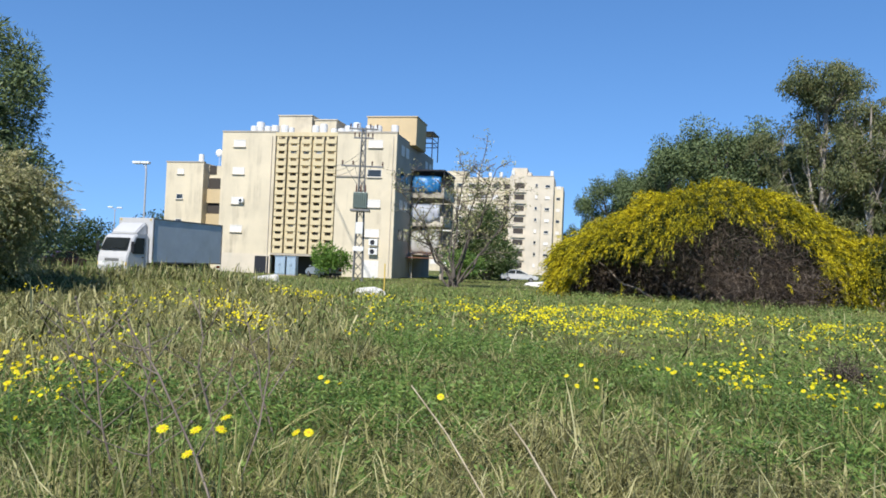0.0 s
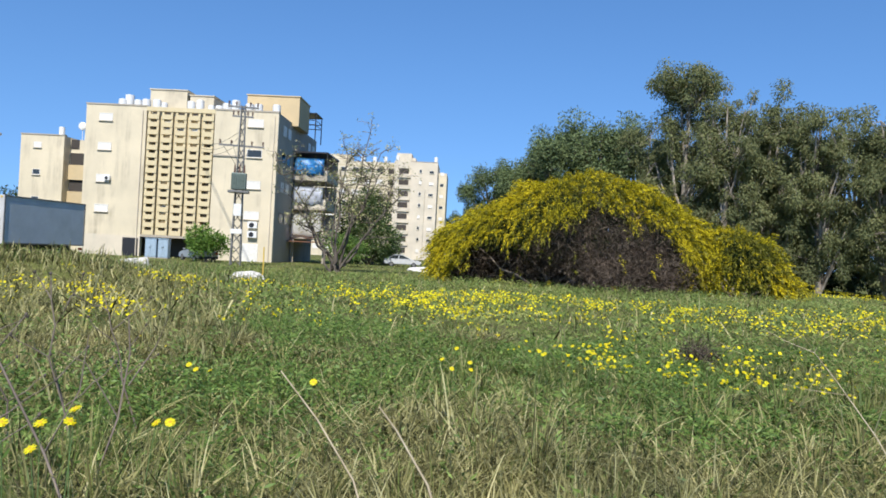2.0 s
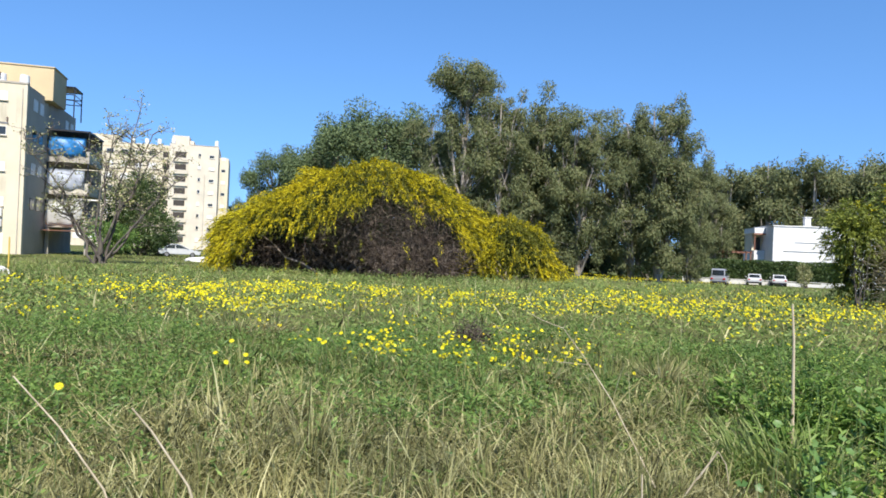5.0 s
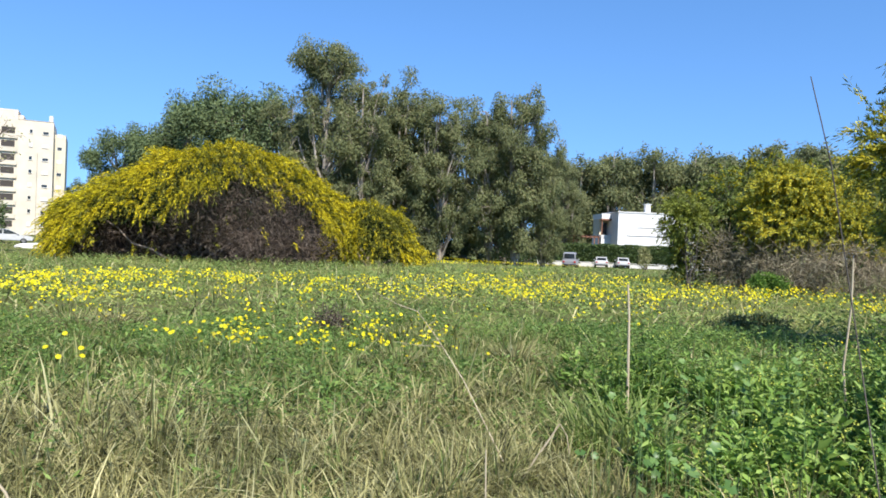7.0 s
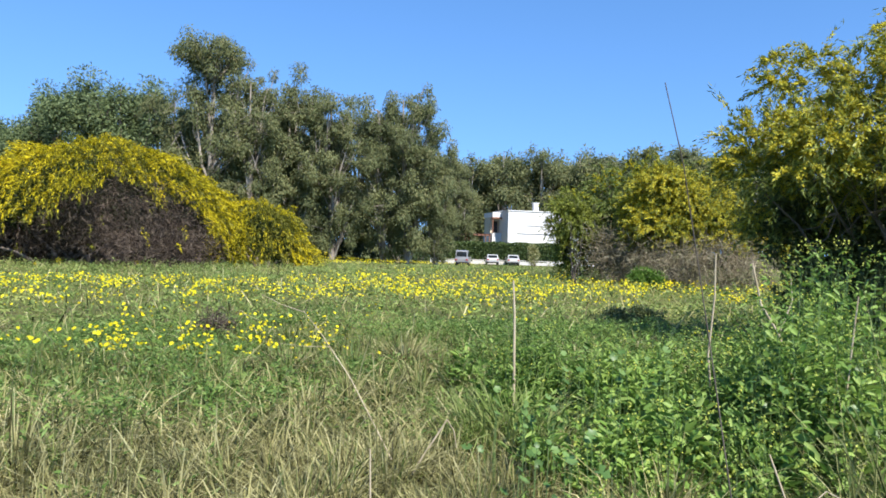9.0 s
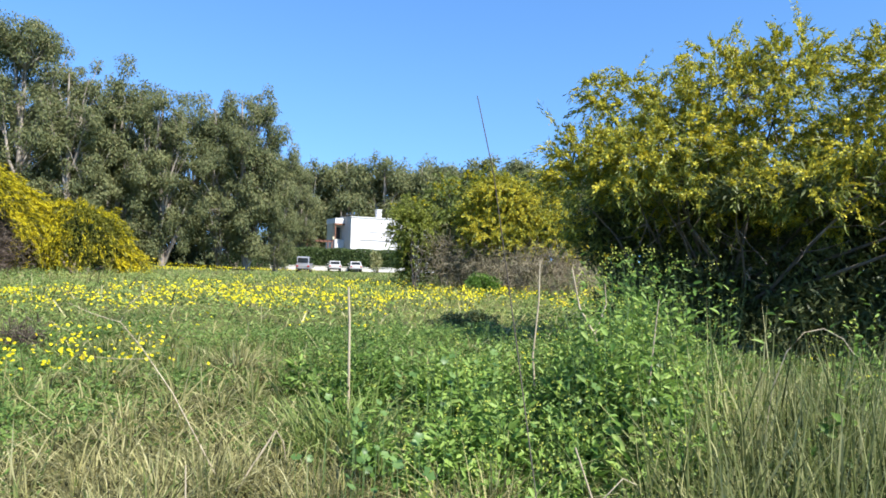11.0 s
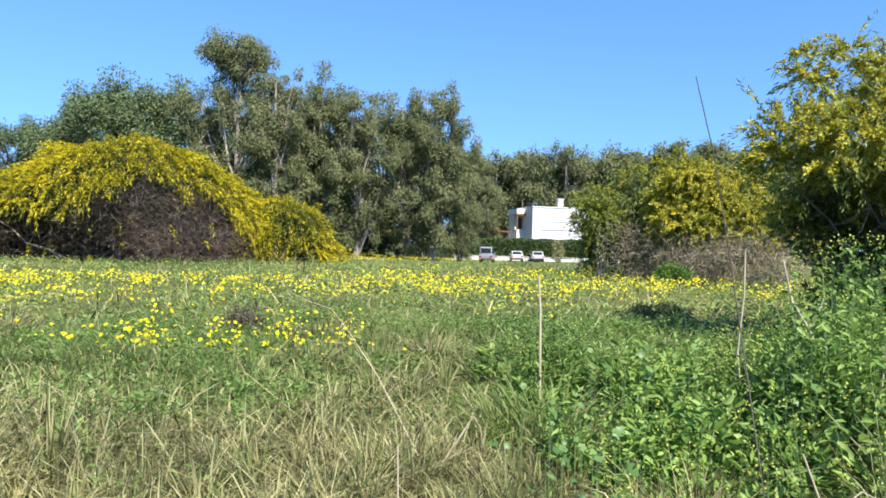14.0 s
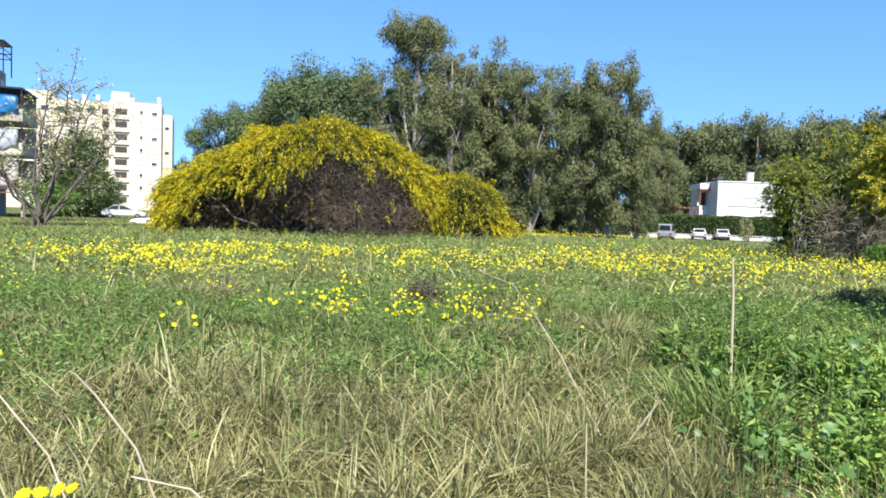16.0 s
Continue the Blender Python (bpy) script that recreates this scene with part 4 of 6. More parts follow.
def tree_mesh_set(seed, hgt, spread, low, n_clump, n_leaf, leaf, droop, r_clump, trunk_r, topped=0.72, rise=1.0, ball=None, lobes=0):
    """Wood and crown meshes of a tree whose foliage reaches from low*hgt to the top."""
    rng = np.random.RandomState(seed)
    top = np.array([rng.uniform(-0.04, 0.04) * hgt, rng.uniform(-0.04, 0.04) * hgt, hgt * 0.93])
    wood = [(wander(rng, (0, 0, -0.3), top, 9, 0.1), trunk_r, trunk_r * 0.15)]
    stem = wood[0][0]
    C, R = [], []
    for i in range(lobes):
        f = low + 0.06 + (0.86 - low) * (i + rng.uniform(0, 1)) / lobes
        u = (f - low) / (1 - low)
        wide = spread * (0.5 + 0.6 * math.sin(math.pi * min(1, 0.2 + 0.65 * u))) * rng.uniform(0.35, 1.0)
        a = i * 2.4 + rng.uniform(-0.6, 0.6)
        c = np.array([math.cos(a) * wide, math.sin(a) * wide, f * hgt])
        l = wander(rng, stem[int(min(max(f - 0.3, 0.1), 0.8) * 8)], c + np.array([0, 0, 0.6]), 6, 0.2)
        wood.append((l, trunk_r * 0.42, 0.06))
        for j in range(n_clump // lobes):
            q = c + rng.normal(size=3) * np.array([0.95, 0.95, 1.25]) * hgt / 20
            wood.append((wander(rng, l[rng.randint(2, 6)], q, 4, 0.25), 0.05, 0.02))
            C.append(q)
            rr = r_clump * rng.uniform(0.6, 1.25)
            R.append((rr, rr, rr * rng.uniform(0.8, 1.4)))
    for i in range(0 if lobes else n_clump):
        f = low + (0.95 - low) * ((i + rng.uniform(0, 1)) / n_clump) ** rise
        u = (f - low) / (1 - low)
        wide = spread * (0.55 + 0.75 * math.sin(math.pi * min(1, 0.25 + u * topped))) * rng.uniform(0.35, 1.0)
        a = i * 2.4 + rng.uniform(-0.5, 0.5)
        c = np.array([math.cos(a) * wide, math.sin(a) * wide, f * hgt])
        s0 = stem[int(min(max(f - 0.16, 0.1), 0.9) * 8)]
        wood.append((wander(rng, s0, c, 5, 0.25), trunk_r * 0.3 * (1.1 - u), 0.03))
        rr = r_clump * rng.uniform(0.7, 1.25) * (1.1 - 0.35 * u * (topped > 0.6))
        C.append(c)
        R.append((rr * rng.uniform(0.85, 1.2), rr * rng.uniform(0.85, 1.2), rr * rng.uniform(0.7, 1.15)))
    if ball:
        for i in range(ball[2]):
            a, q = i * 2.4, rng.uniform(0.3, 1)
            c = np.array([math.cos(a) * ball[1] * q, math.sin(a) * ball[1] * q, ball[0] + rng.uniform(-1.4, 1.4) * (1.2 - q)])
            wood.append((wander(rng, stem[7], c, 5, 0.25), trunk_r * 0.25, 0.03))
            C.append(c)
            R.append(np.full(3, r_clump * rng.uniform(0.8, 1.2)))
    C, R = np.array(C), np.array(R)
    P, d, k = in_clumps(rng, C, R * 1.12, n_leaf, 0.25)
    way = d * 0.7 + rng.normal(size=d.shape) * 0.6 + np.array([0, 0, -droop])
    crown = leaf_mesh("crown", rng, P, way, leaf[0] * rng.uniform(0.6, 1.4, n_leaf), leaf[1] * rng.uniform(0.7, 1.3, n_leaf), 0.06, d + np.array([0, 0, 0.25]), 0.3)
    return tubes(wood, 5), crown


def tree(name, meshes, m, wood_mat, leaf_material, label, group="", scale=1.0):
    t = thing(name, m, label, "tree", group)
    part("trunk", meshes[0], wood_mat, t, "", True)
    part("crown", meshes[1], leaf_material, t)
    if scale != 1.0:
        t.scale = (scale, scale, scale)
    return t


def polar(az, d, z=None):
    """A place by its bearing (degrees to the left of y) and its distance from the camera's circle."""
    d += ARM
    x, y = -math.sin(radians(az)) * d, math.cos(radians(az)) * d
    return x, y, float(ground_z(x, y)) if z is None else z


gum = [tree_mesh_set(11 + k, 20.0, 2.7, 0.08, 135, 36000, (0.3, 0.13), 1.2, 0.86, 0.42, 0.5, 0.8, None, 15) for k in range(4)]
pine = [tree_mesh_set(31 + k, 14.0, 3.9, 0.1, 88, 30000, (0.28, 0.12), 0.2, 1.0, 0.3, 0.6, 1.0, None, 11) for k in range(3)]
far_gum = [tree_mesh_set(41 + k, 20.0, 3.4, 0.06, 60, 9500, (0.62, 0.24), 0.8, 1.25, 0.4, 0.6, 0.8, None, 10) for k in range(3)]
tall = tree_mesh_set(51, 22.0, 3.0, 0.08, 130, 38000, (0.3, 0.13), 1.2, 1.0, 0.45, 0.34, 0.8, (20.8, 3.7, 34), 13)


def gum_belt():
    lab = "tall grey-green gum tree with drooping leaves and a pale trunk"
    x, y, z = polar(9.9, 80)
    tree("gum_tree", tall, pose(x, y, z, 0, 0, 40), M["bark_pale"], M["gum_leaf"], "tallest gum tree with an airy rounded top", "gum trees", 1.035)
    front = [(6.2, 79, 20.0), (2.9, 81, 19.6), (0.3, 80, 19.0), (-3.9, 80, 19.3), (-6.0, 79, 19.8), (-8.2, 80, 13.6), (12.6, 86, 18.5), (8.0, 92, 21),
             (4.6, 93, 20), (-1.8, 90, 19), (-5.0, 92, 19), (1.4, 99, 20), (-9.6, 112, 16), (10.8, 97, 19)]
    for k, (az, d, hh) in enumerate(front):
        x, y, z = polar(az, d)
        tree("gum_tree", gum[k % 4], pose(x, y, z, 0, 0, k * 77), M["bark_pale"], M["gum_leaf"], lab, "gum trees", hh / 20.0)
    for k, (az, d, hh) in enumerate([(24.6, 92, 12.6), (23.0, 95, 13.6), (20.6, 88, 15.9), (18.6, 92, 17.6), (16.0, 90, 18.6), (14.4, 96, 18.4), (19.6, 100, 16.2), (25.4, 96, 10.0), (26.6, 104, 8.0), (27.6, 200, 13)]):
        x, y, z = polar(az, d)
        tree("pine_tree", pine[k % 3], pose(x, y, z, 0, 0, k * 61), M["bark"], M["pine_leaf"], "broad dark green tree in the belt behind the meadow", "broad trees", hh / 13.1)
    for k in range(36):
        az = -8.6 - k * 1.0 - max(0, k - 20) * 1.1
        d = 135 + 9 * math.sin(k * 2.2) + 4 * (k % 3)
        hh = (d * math.tan(radians(7.2 + 0.5 * math.sin(k * 1.7) + 0.2 * math.sin(k * 4.1) + 0.035 * k)) + 2.4)
        x, y, z = polar(az, d)
        tree("gum_tree", far_gum[k % 3], pose(x, y, z, 0, 0, k * 53), M["bark_pale"], M["gum_leaf"], "distant gum tree behind the white house", "distant gum trees", hh / 19.4)


gum_belt()


def field_bush(name, az, d, hgt, wide, seed, material, label, n=5000, leaf=(0.3, 0.12), category="bush"):
    rng = np.random.RandomState(seed)
    k = 14
    C = np.stack([rng.uniform(-0.6, 0.6, k) * wide, rng.uniform(-0.5, 0.5, k) * wide, rng.uniform(0.2, 0.78, k) * hgt], 1)
    C[:, :2] *= (1.1 - 0.6 * (C[:, 2:3] / hgt) ** 2)
    R = np.stack([rng.uniform(0.28, 0.42, k) * wide, rng.uniform(0.28, 0.42, k) * wide, rng.uniform(0.2, 0.3, k) * hgt], 1)
    P, dd, _ = in_clumps(rng, C, R, n, 0.35)
    P[:, 2] = np.abs(P[:, 2])
    t = thing(name, pose(*polar(az, d)), label, category)
    part("stems", tubes([(wander(rng, (0.1 * i - 0.2, 0, -0.2), c, 5, 0.2), 0.05 * hgt / 3, 0.01) for i, c in enumerate(C[:8])], 6), M["bark"], t)
    part("crown", leaf_mesh("crown", rng, P, dd + rng.normal(size=dd.shape) * 0.7, leaf[0] * rng.uniform(0.6, 1.4, n), leaf[1]), material, t)


field_bush("round_tree", 34.8, 84, 9.6, 5.6, 5, M["round_leaf"], "dark green round-crowned tree beside the bare tree", 16000, (0.32, 0.14), "tree")
field_bush("shrub", 36.9, 66, 3.4, 3.2, 6, M["herb_leaf"], "low green shrub below the bare tree", 2500)
field_bush("shrub", 47.5, 60, 3.4, 2.0, 7, M["fresh_leaf"], "fresh green shrub beside the utility cabinets", 3200, (0.26, 0.12))
field_bush("shrub", 33.5, 88, 2.6, 3.0, 8, M["herb_leaf"], "low green shrub below the dark round tree", 2000)
field_bush("shrub", -16.2, 93, 3.0, 1.1, 9, M["tamarisk"], "grey-green upright shrub at the garden wall", 1500, (0.25, 0.1))
field_bush("shrub", -25.0, 29.5, 0.95, 0.9, 10, M["fresh_leaf"], "low bright green growth below the yellow acacia", 2600, (0.13, 0.06))
# added clump: its dark leaves stand in for a shadow on the meadow
field_bush("shrub", -23.4, 15.5, 0.42, 0.8, 13, M["acacia_shade"], "low dark clump added for a shadow patch in the meadow beyond the weeds", 3000, (0.07, 0.035))
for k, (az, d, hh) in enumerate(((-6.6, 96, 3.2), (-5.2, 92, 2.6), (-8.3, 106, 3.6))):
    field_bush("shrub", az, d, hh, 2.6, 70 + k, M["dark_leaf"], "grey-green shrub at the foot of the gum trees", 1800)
# added shrubs: their dark leaves fill in the shade below the gum crowns
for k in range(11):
    field_bush("shrub", 13.0 - k * 1.6, 97 + 4 * math.sin(k * 2.1), 4.2 + 0.9 * math.sin(k * 1.3), 3.2, 120 + k, M["dark_leaf"], "added dark shrub filling the shaded gap between the gum trunks", 1300, (0.45, 0.2))
for k, (az, d, hh) in enumerate(((61.0, 100, 7.5), (66.5, 110, 7), (64.5, 120, 6.5), (68.5, 95, 8), (71.5, 90, 8))):
    field_bush("round_tree", az, d, hh, 5, 80 + k, M["dark_leaf"], "distant dark green tree beyond the truck", 2500, (0.45, 0.2), "tree")


def hedge():
    rng = np.random.RandomState(12)
    n = 16000
    P = np.stack([rng.uniform(0, 27, n), rng.uniform(-0.8, 0.8, n), rng.uniform(0.1, 3.0, n)], 1)
    face = rng.uniform(0, 1, n)
    P[face < 0.55, 1] = -0.8 + rng.normal(size=(face < 0.55).sum()) * 0.06
    P[face > 0.75, 2] = 3.0 + 0.08 * np.sin(P[face > 0.75, 0] * 1.7) + rng.normal(size=(face > 0.75).sum()) * 0.05
    h_ = thing("hedge", pose(15.4, 103.0, -0.85, 0, 0, -8), "long clipped dark green hedge above the garden wall", "hedge")
    part("foliage", leaf_mesh("foliage", rng, P, rng.normal(size=(n, 3)) + np.array([0, -0.3, 0.2]), 0.28, 0.16), M["round_leaf"], h_)
    # solid block behind the leaves, dark to stand for the hedge's shaded inside
    part("shade_core", boxed(0.1, -0.6, 0.0, 26.9, 0.6, 2.85), M["dark_leaf"], h_)
    part("stems", tubes([(wander(rng, (x, 0, -0.3), (x, 0, 2.6), 4, 0.1), 0.05, 0.02) for x in np.arange(0.5, 27, 1.5)], 5), M["bark"], h_)


hedge()


def bare_tree():
    rng = np.random.RandomState(21)
    x, y, z = polar(37.4, 50)
    t = thing("bare_tree", pose(x, y, z, 0, 0, 37), "almost leafless tree with thin grey spreading branches", "tree")
    limbs, twigs, tips = [], [], []
    ends = ((3.1, 0, 8.4), (1.9, 0.6, 8.8), (0.7, -0.5, 7.8), (4.2, 0.3, 7.2), (-0.7, 0.4, 6.8), (-4.0, 0, 7.3), (4.4, 0, 5.2), (-2.2, 0.3, 4.8), (-2.9, -0.4, 3.2), (2.6, -0.6, 6.4))
    for i, e in enumerate(ends):
        a = i * 2.4
        limb = wander(rng, (math.cos(a) * 0.3, math.sin(a) * 0.3, -0.2), e, 9, 0.3)
        limbs.append((limb, rng.uniform(0.07, 0.12), 0.03))
        for j in range(8):
            s0 = limb[rng.randint(4, 9)]
            br = wander(rng, s0, s0 + np.array([rng.normal() * 0.9, rng.normal() * 0.8, rng.uniform(0.0, 1.5)]), 6, 0.3)
            limbs.append((br, 0.036, 0.02))
            for q in range(7):
                s1 = br[rng.randint(2, 6)]
                tw = wander(rng, s1, s1 + np.array([rng.normal() * 0.5, rng.normal() * 0.5, rng.uniform(-0.2, 0.8)]), 4, 0.4)
                twigs.append((tw, 0.018, 0.01))
                tips += [tw[2], tw[3]]
    t.scale = (1.05, 1.05, 1.05)
    part("trunk", tubes(limbs, 6), M["bark_dark"], t, "grey forked trunk and limbs", True)
    tagged(part("twig_growth", tubes(twigs, 3), M["bark"], t), kind="stuff")
    P = np.repeat(np.array(tips), 3, 0)
    P = P + rng.normal(size=P.shape) * 0.12
    part("young_leaves", leaf_mesh("young_leaves", rng, P, rng.normal(size=P.shape), 0.16, 0.09), M["tamarisk"], t, "sparse olive young leaves")


bare_tree()


def arcs(rng, starts, outs, length, k, leaf, sag=0.9, spread=0.25, face=None):
    """Drooping sprays: k leaves along an arc from each start."""
    n = len(starts)
    s = rng.uniform(0.05, 1, (n, k, 1))
    L = np.broadcast_to(length, n)[:, None, None]
    p = starts[:, None] + outs[:, None] * s * L + np.array([0, 0, -1.0]) * (s * s) * L * sag + rng.normal(size=(n, k, 3)) * 0.05 * L
    w = outs[:, None] + np.array([0, 0, -2.0]) * s * sag + rng.normal(size=(n, k, 3)) * spread * 2
    p, w = p.reshape(-1, 3), w.reshape(-1, 3)
    m = len(p)
    return leaves(rng, p, w, leaf[0] * rng.uniform(0.6, 1.3, m), leaf[1] * rng.uniform(0.7, 1.3, m), 0.08, None if face is None else np.repeat(face, k, 0), 0.55)


def wattle_dome(az, d, ridge, depth, n, seed, edge, yellow, label, twig_at=None):
    """A domed acacia under a ridge line (across, height): a shell of drooping leafy and flowering sprays,
    open below the front edge (across, height), where shade and dead twigs show."""
    rng = np.random.RandomState(seed)
    x, y, z = polar(az, d)
    t = thing("flowering_acacia", pose(x, y, z, 0, 0, az), label, "flowering bush", "acacias in the meadow")
    xs, hs = np.array(ridge[0]), np.array(ridge[1])
    mid, half = (xs[0] + xs[-1]) / 2, (xs[-1] - xs[0]) / 2

    def deep_at(q):
        return depth * np.clip(1 - ((q - mid) / half) ** 2, 0.06, 1) ** 0.5

    X = rng.uniform(xs[0], xs[-1], n)
    u = (X - mid) / half
    v = -np.cos(np.pi * rng.uniform(0, 1, n) ** 1.3)
    lump = 1 + 0.15 * field(X / 2.6, v * 3, 2.2, seed)
    Y = deep_at(X) * v * lump
    Z = np.interp(X, xs, hs) * (1 - np.minimum(np.abs(v), 0.999) ** 2.5) ** 0.5 * (1 + 0.06 * field(X, Y, 1.3, seed + 1))
    low = np.interp(X, *edge) if edge else np.zeros(n)
    keep = (Y > 0.3) | (Z > low + 0.75 * field(X, Z, 1.9, seed + 2)) | (rng.uniform(0, 1, n) < 0.02)
    X, Y, Z, u, v = X[keep], Y[keep], Z[keep], u[keep], v[keep]
    S = np.stack([X, Y, np.maximum(Z, 0.15)], 1)
    out = unit(np.stack([u * 0.9, v * 1.2, 0.35 + 0 * u], 1)) * 0.9 + rng.normal(size=S.shape) * 0.22
    bloom = rng.uniform(0, 1, len(S)) < yellow + 0.34 * field(X, Z + Y, 0.9, seed + 3)
    if not edge:
        bloom &= (rng.uniform(0, 1, len(S)) < 0.22) | (v > -0.3) | (np.abs(u - 0.12) > 0.42)
    length = rng.uniform(0.4, 1.3, len(S))
    part("blossom", mesh_of("blossom", *arcs(rng, S[bloom], out[bloom], length[bloom], 24, (0.22, 0.042), 0.7, 0.1)), M["wattle"], t, "yellow wattle blossom sprays")
    part("foliage", mesh_of("foliage", *arcs(rng, S - out * 0.14, out, length, 11, (0.24, 0.05), 0.8)), M["wattle_leaf"], t, "olive green narrow leaves")
    # inside: limbs, leaves above and bare twigs below, both dark to paint the hollow's shade
    limbs = []
    for i in range(16):
        a = rng.uniform(-0.1, 1.1) * np.pi
        e = np.array([mid + math.cos(a) * half * 0.7, math.sin(a) * depth * 0.6, 0])
        e[2] = np.interp(e[0], xs, hs) * rng.uniform(0.4, 0.8)
        limbs.append((wander(rng, (mid + rng.normal() * 0.5, rng.normal() * 0.5, -0.2), e, 7, 0.25), 0.13, 0.03))
    for l in limbs:
        part("limb", tubes([l], 6), M["bark"], t)
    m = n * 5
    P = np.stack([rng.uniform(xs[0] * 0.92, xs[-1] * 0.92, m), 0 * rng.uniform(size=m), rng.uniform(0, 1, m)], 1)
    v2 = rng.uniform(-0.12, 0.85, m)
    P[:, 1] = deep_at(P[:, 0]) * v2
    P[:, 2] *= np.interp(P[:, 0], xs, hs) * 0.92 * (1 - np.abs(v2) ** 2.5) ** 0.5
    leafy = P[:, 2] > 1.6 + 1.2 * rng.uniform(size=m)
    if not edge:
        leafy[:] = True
    A = P[leafy]
    part("inner_foliage", leaf_mesh("inner_foliage", rng, A, rng.normal(size=A.shape) + np.array([0, 0, -0.4]), rng.uniform(0.3, 0.8, len(A)), 0.07), M["dark_leaf"], t, "inner leaves and twigs coloured dark for shade")
    B = P[~leafy]
    if len(B):
        tagged(part("inner_brush", leaf_mesh("inner_brush", rng, B, rng.normal(size=B.shape) + np.array([0, 0, 0.3]), rng.uniform(0.5, 1.2, len(B)), 0.05), M["dead_twig"], t, "bare dead inner twigs, their dark brown standing for shade"), kind="stuff")
    if twig_at:
        C, R, k = np.array(twig_at[0]), np.array(twig_at[1]), twig_at[2]
        P, dd, _ = in_clumps(rng, C, R * 1.15, k, 0.0)
        P = P + rng.normal(size=P.shape) * 0.34
        P[:, 2] = np.maximum(P[:, 2], 0.05)
        way = dd * 0.5 + rng.normal(size=P.shape) * 0.9 + np.array([0, -0.2, -0.3])
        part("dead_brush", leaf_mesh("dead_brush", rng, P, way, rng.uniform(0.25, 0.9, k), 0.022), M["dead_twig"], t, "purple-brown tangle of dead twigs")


wattle_dome(17.8, 43.5, ((-8.75, -8.5, -7.9, -5.8, -3.4, -1.2, 1.5, 3.8, 5.5, 6.4, 7.2, 7.7), (0.7, 2.4, 3.4, 4.3, 5.65, 6.25, 6.8, 6.1, 5.0, 4.1, 3.0, 1.2)), 5.2, 5600, 61,
            ((-8.8, -7.2, -6.8, -6.4, -3.9, -1.5, -0.8, 0.6, 1.2, 2.1, 4.3, 5.0, 5.7, 6.4, 7.0), (0.0, 0.2, 1.2, 1.6, 2.7, 3.4, 3.9, 4.7, 4.9, 4.3, 3.8, 3.2, 2.2, 1.3, 0.0)), 0.6,
            "huge domed acacia covered in yellow blossom over dead twigs",
            ([(1.0, -2.9, 4.2), (2.4, -3.3, 3.0), (4.0, -3.2, 2.1), (2.2, -3.9, 1.1), (-0.6, -2.5, 3.1), (4.4, -3.4, 0.9), (0.2, -2.8, 1.9), (-1.8, -1.6, 2.6)],
             [(1.0, 0.8, 1.1), (1.5, 1.1, 1.3), (1.5, 1.2, 1.4), (1.8, 1.2, 1.0), (1.2, 0.9, 0.9), (1.8, 1.2, 0.9), (1.0, 0.9, 1.0), (1.0, 0.6, 0.6)], 15000))
wattle_dome(6.3, 44, ((-2.4, -1.7, -0.9, 0.4, 1.5, 2.4, 2.9, 3.3), (1.3, 3.3, 3.8, 3.7, 3.3, 2.2, 1.3, 0.5)), 2.4, 1500, 63, None, 0.45, "smaller acacia mound with yellow blossom drooping to the ground")


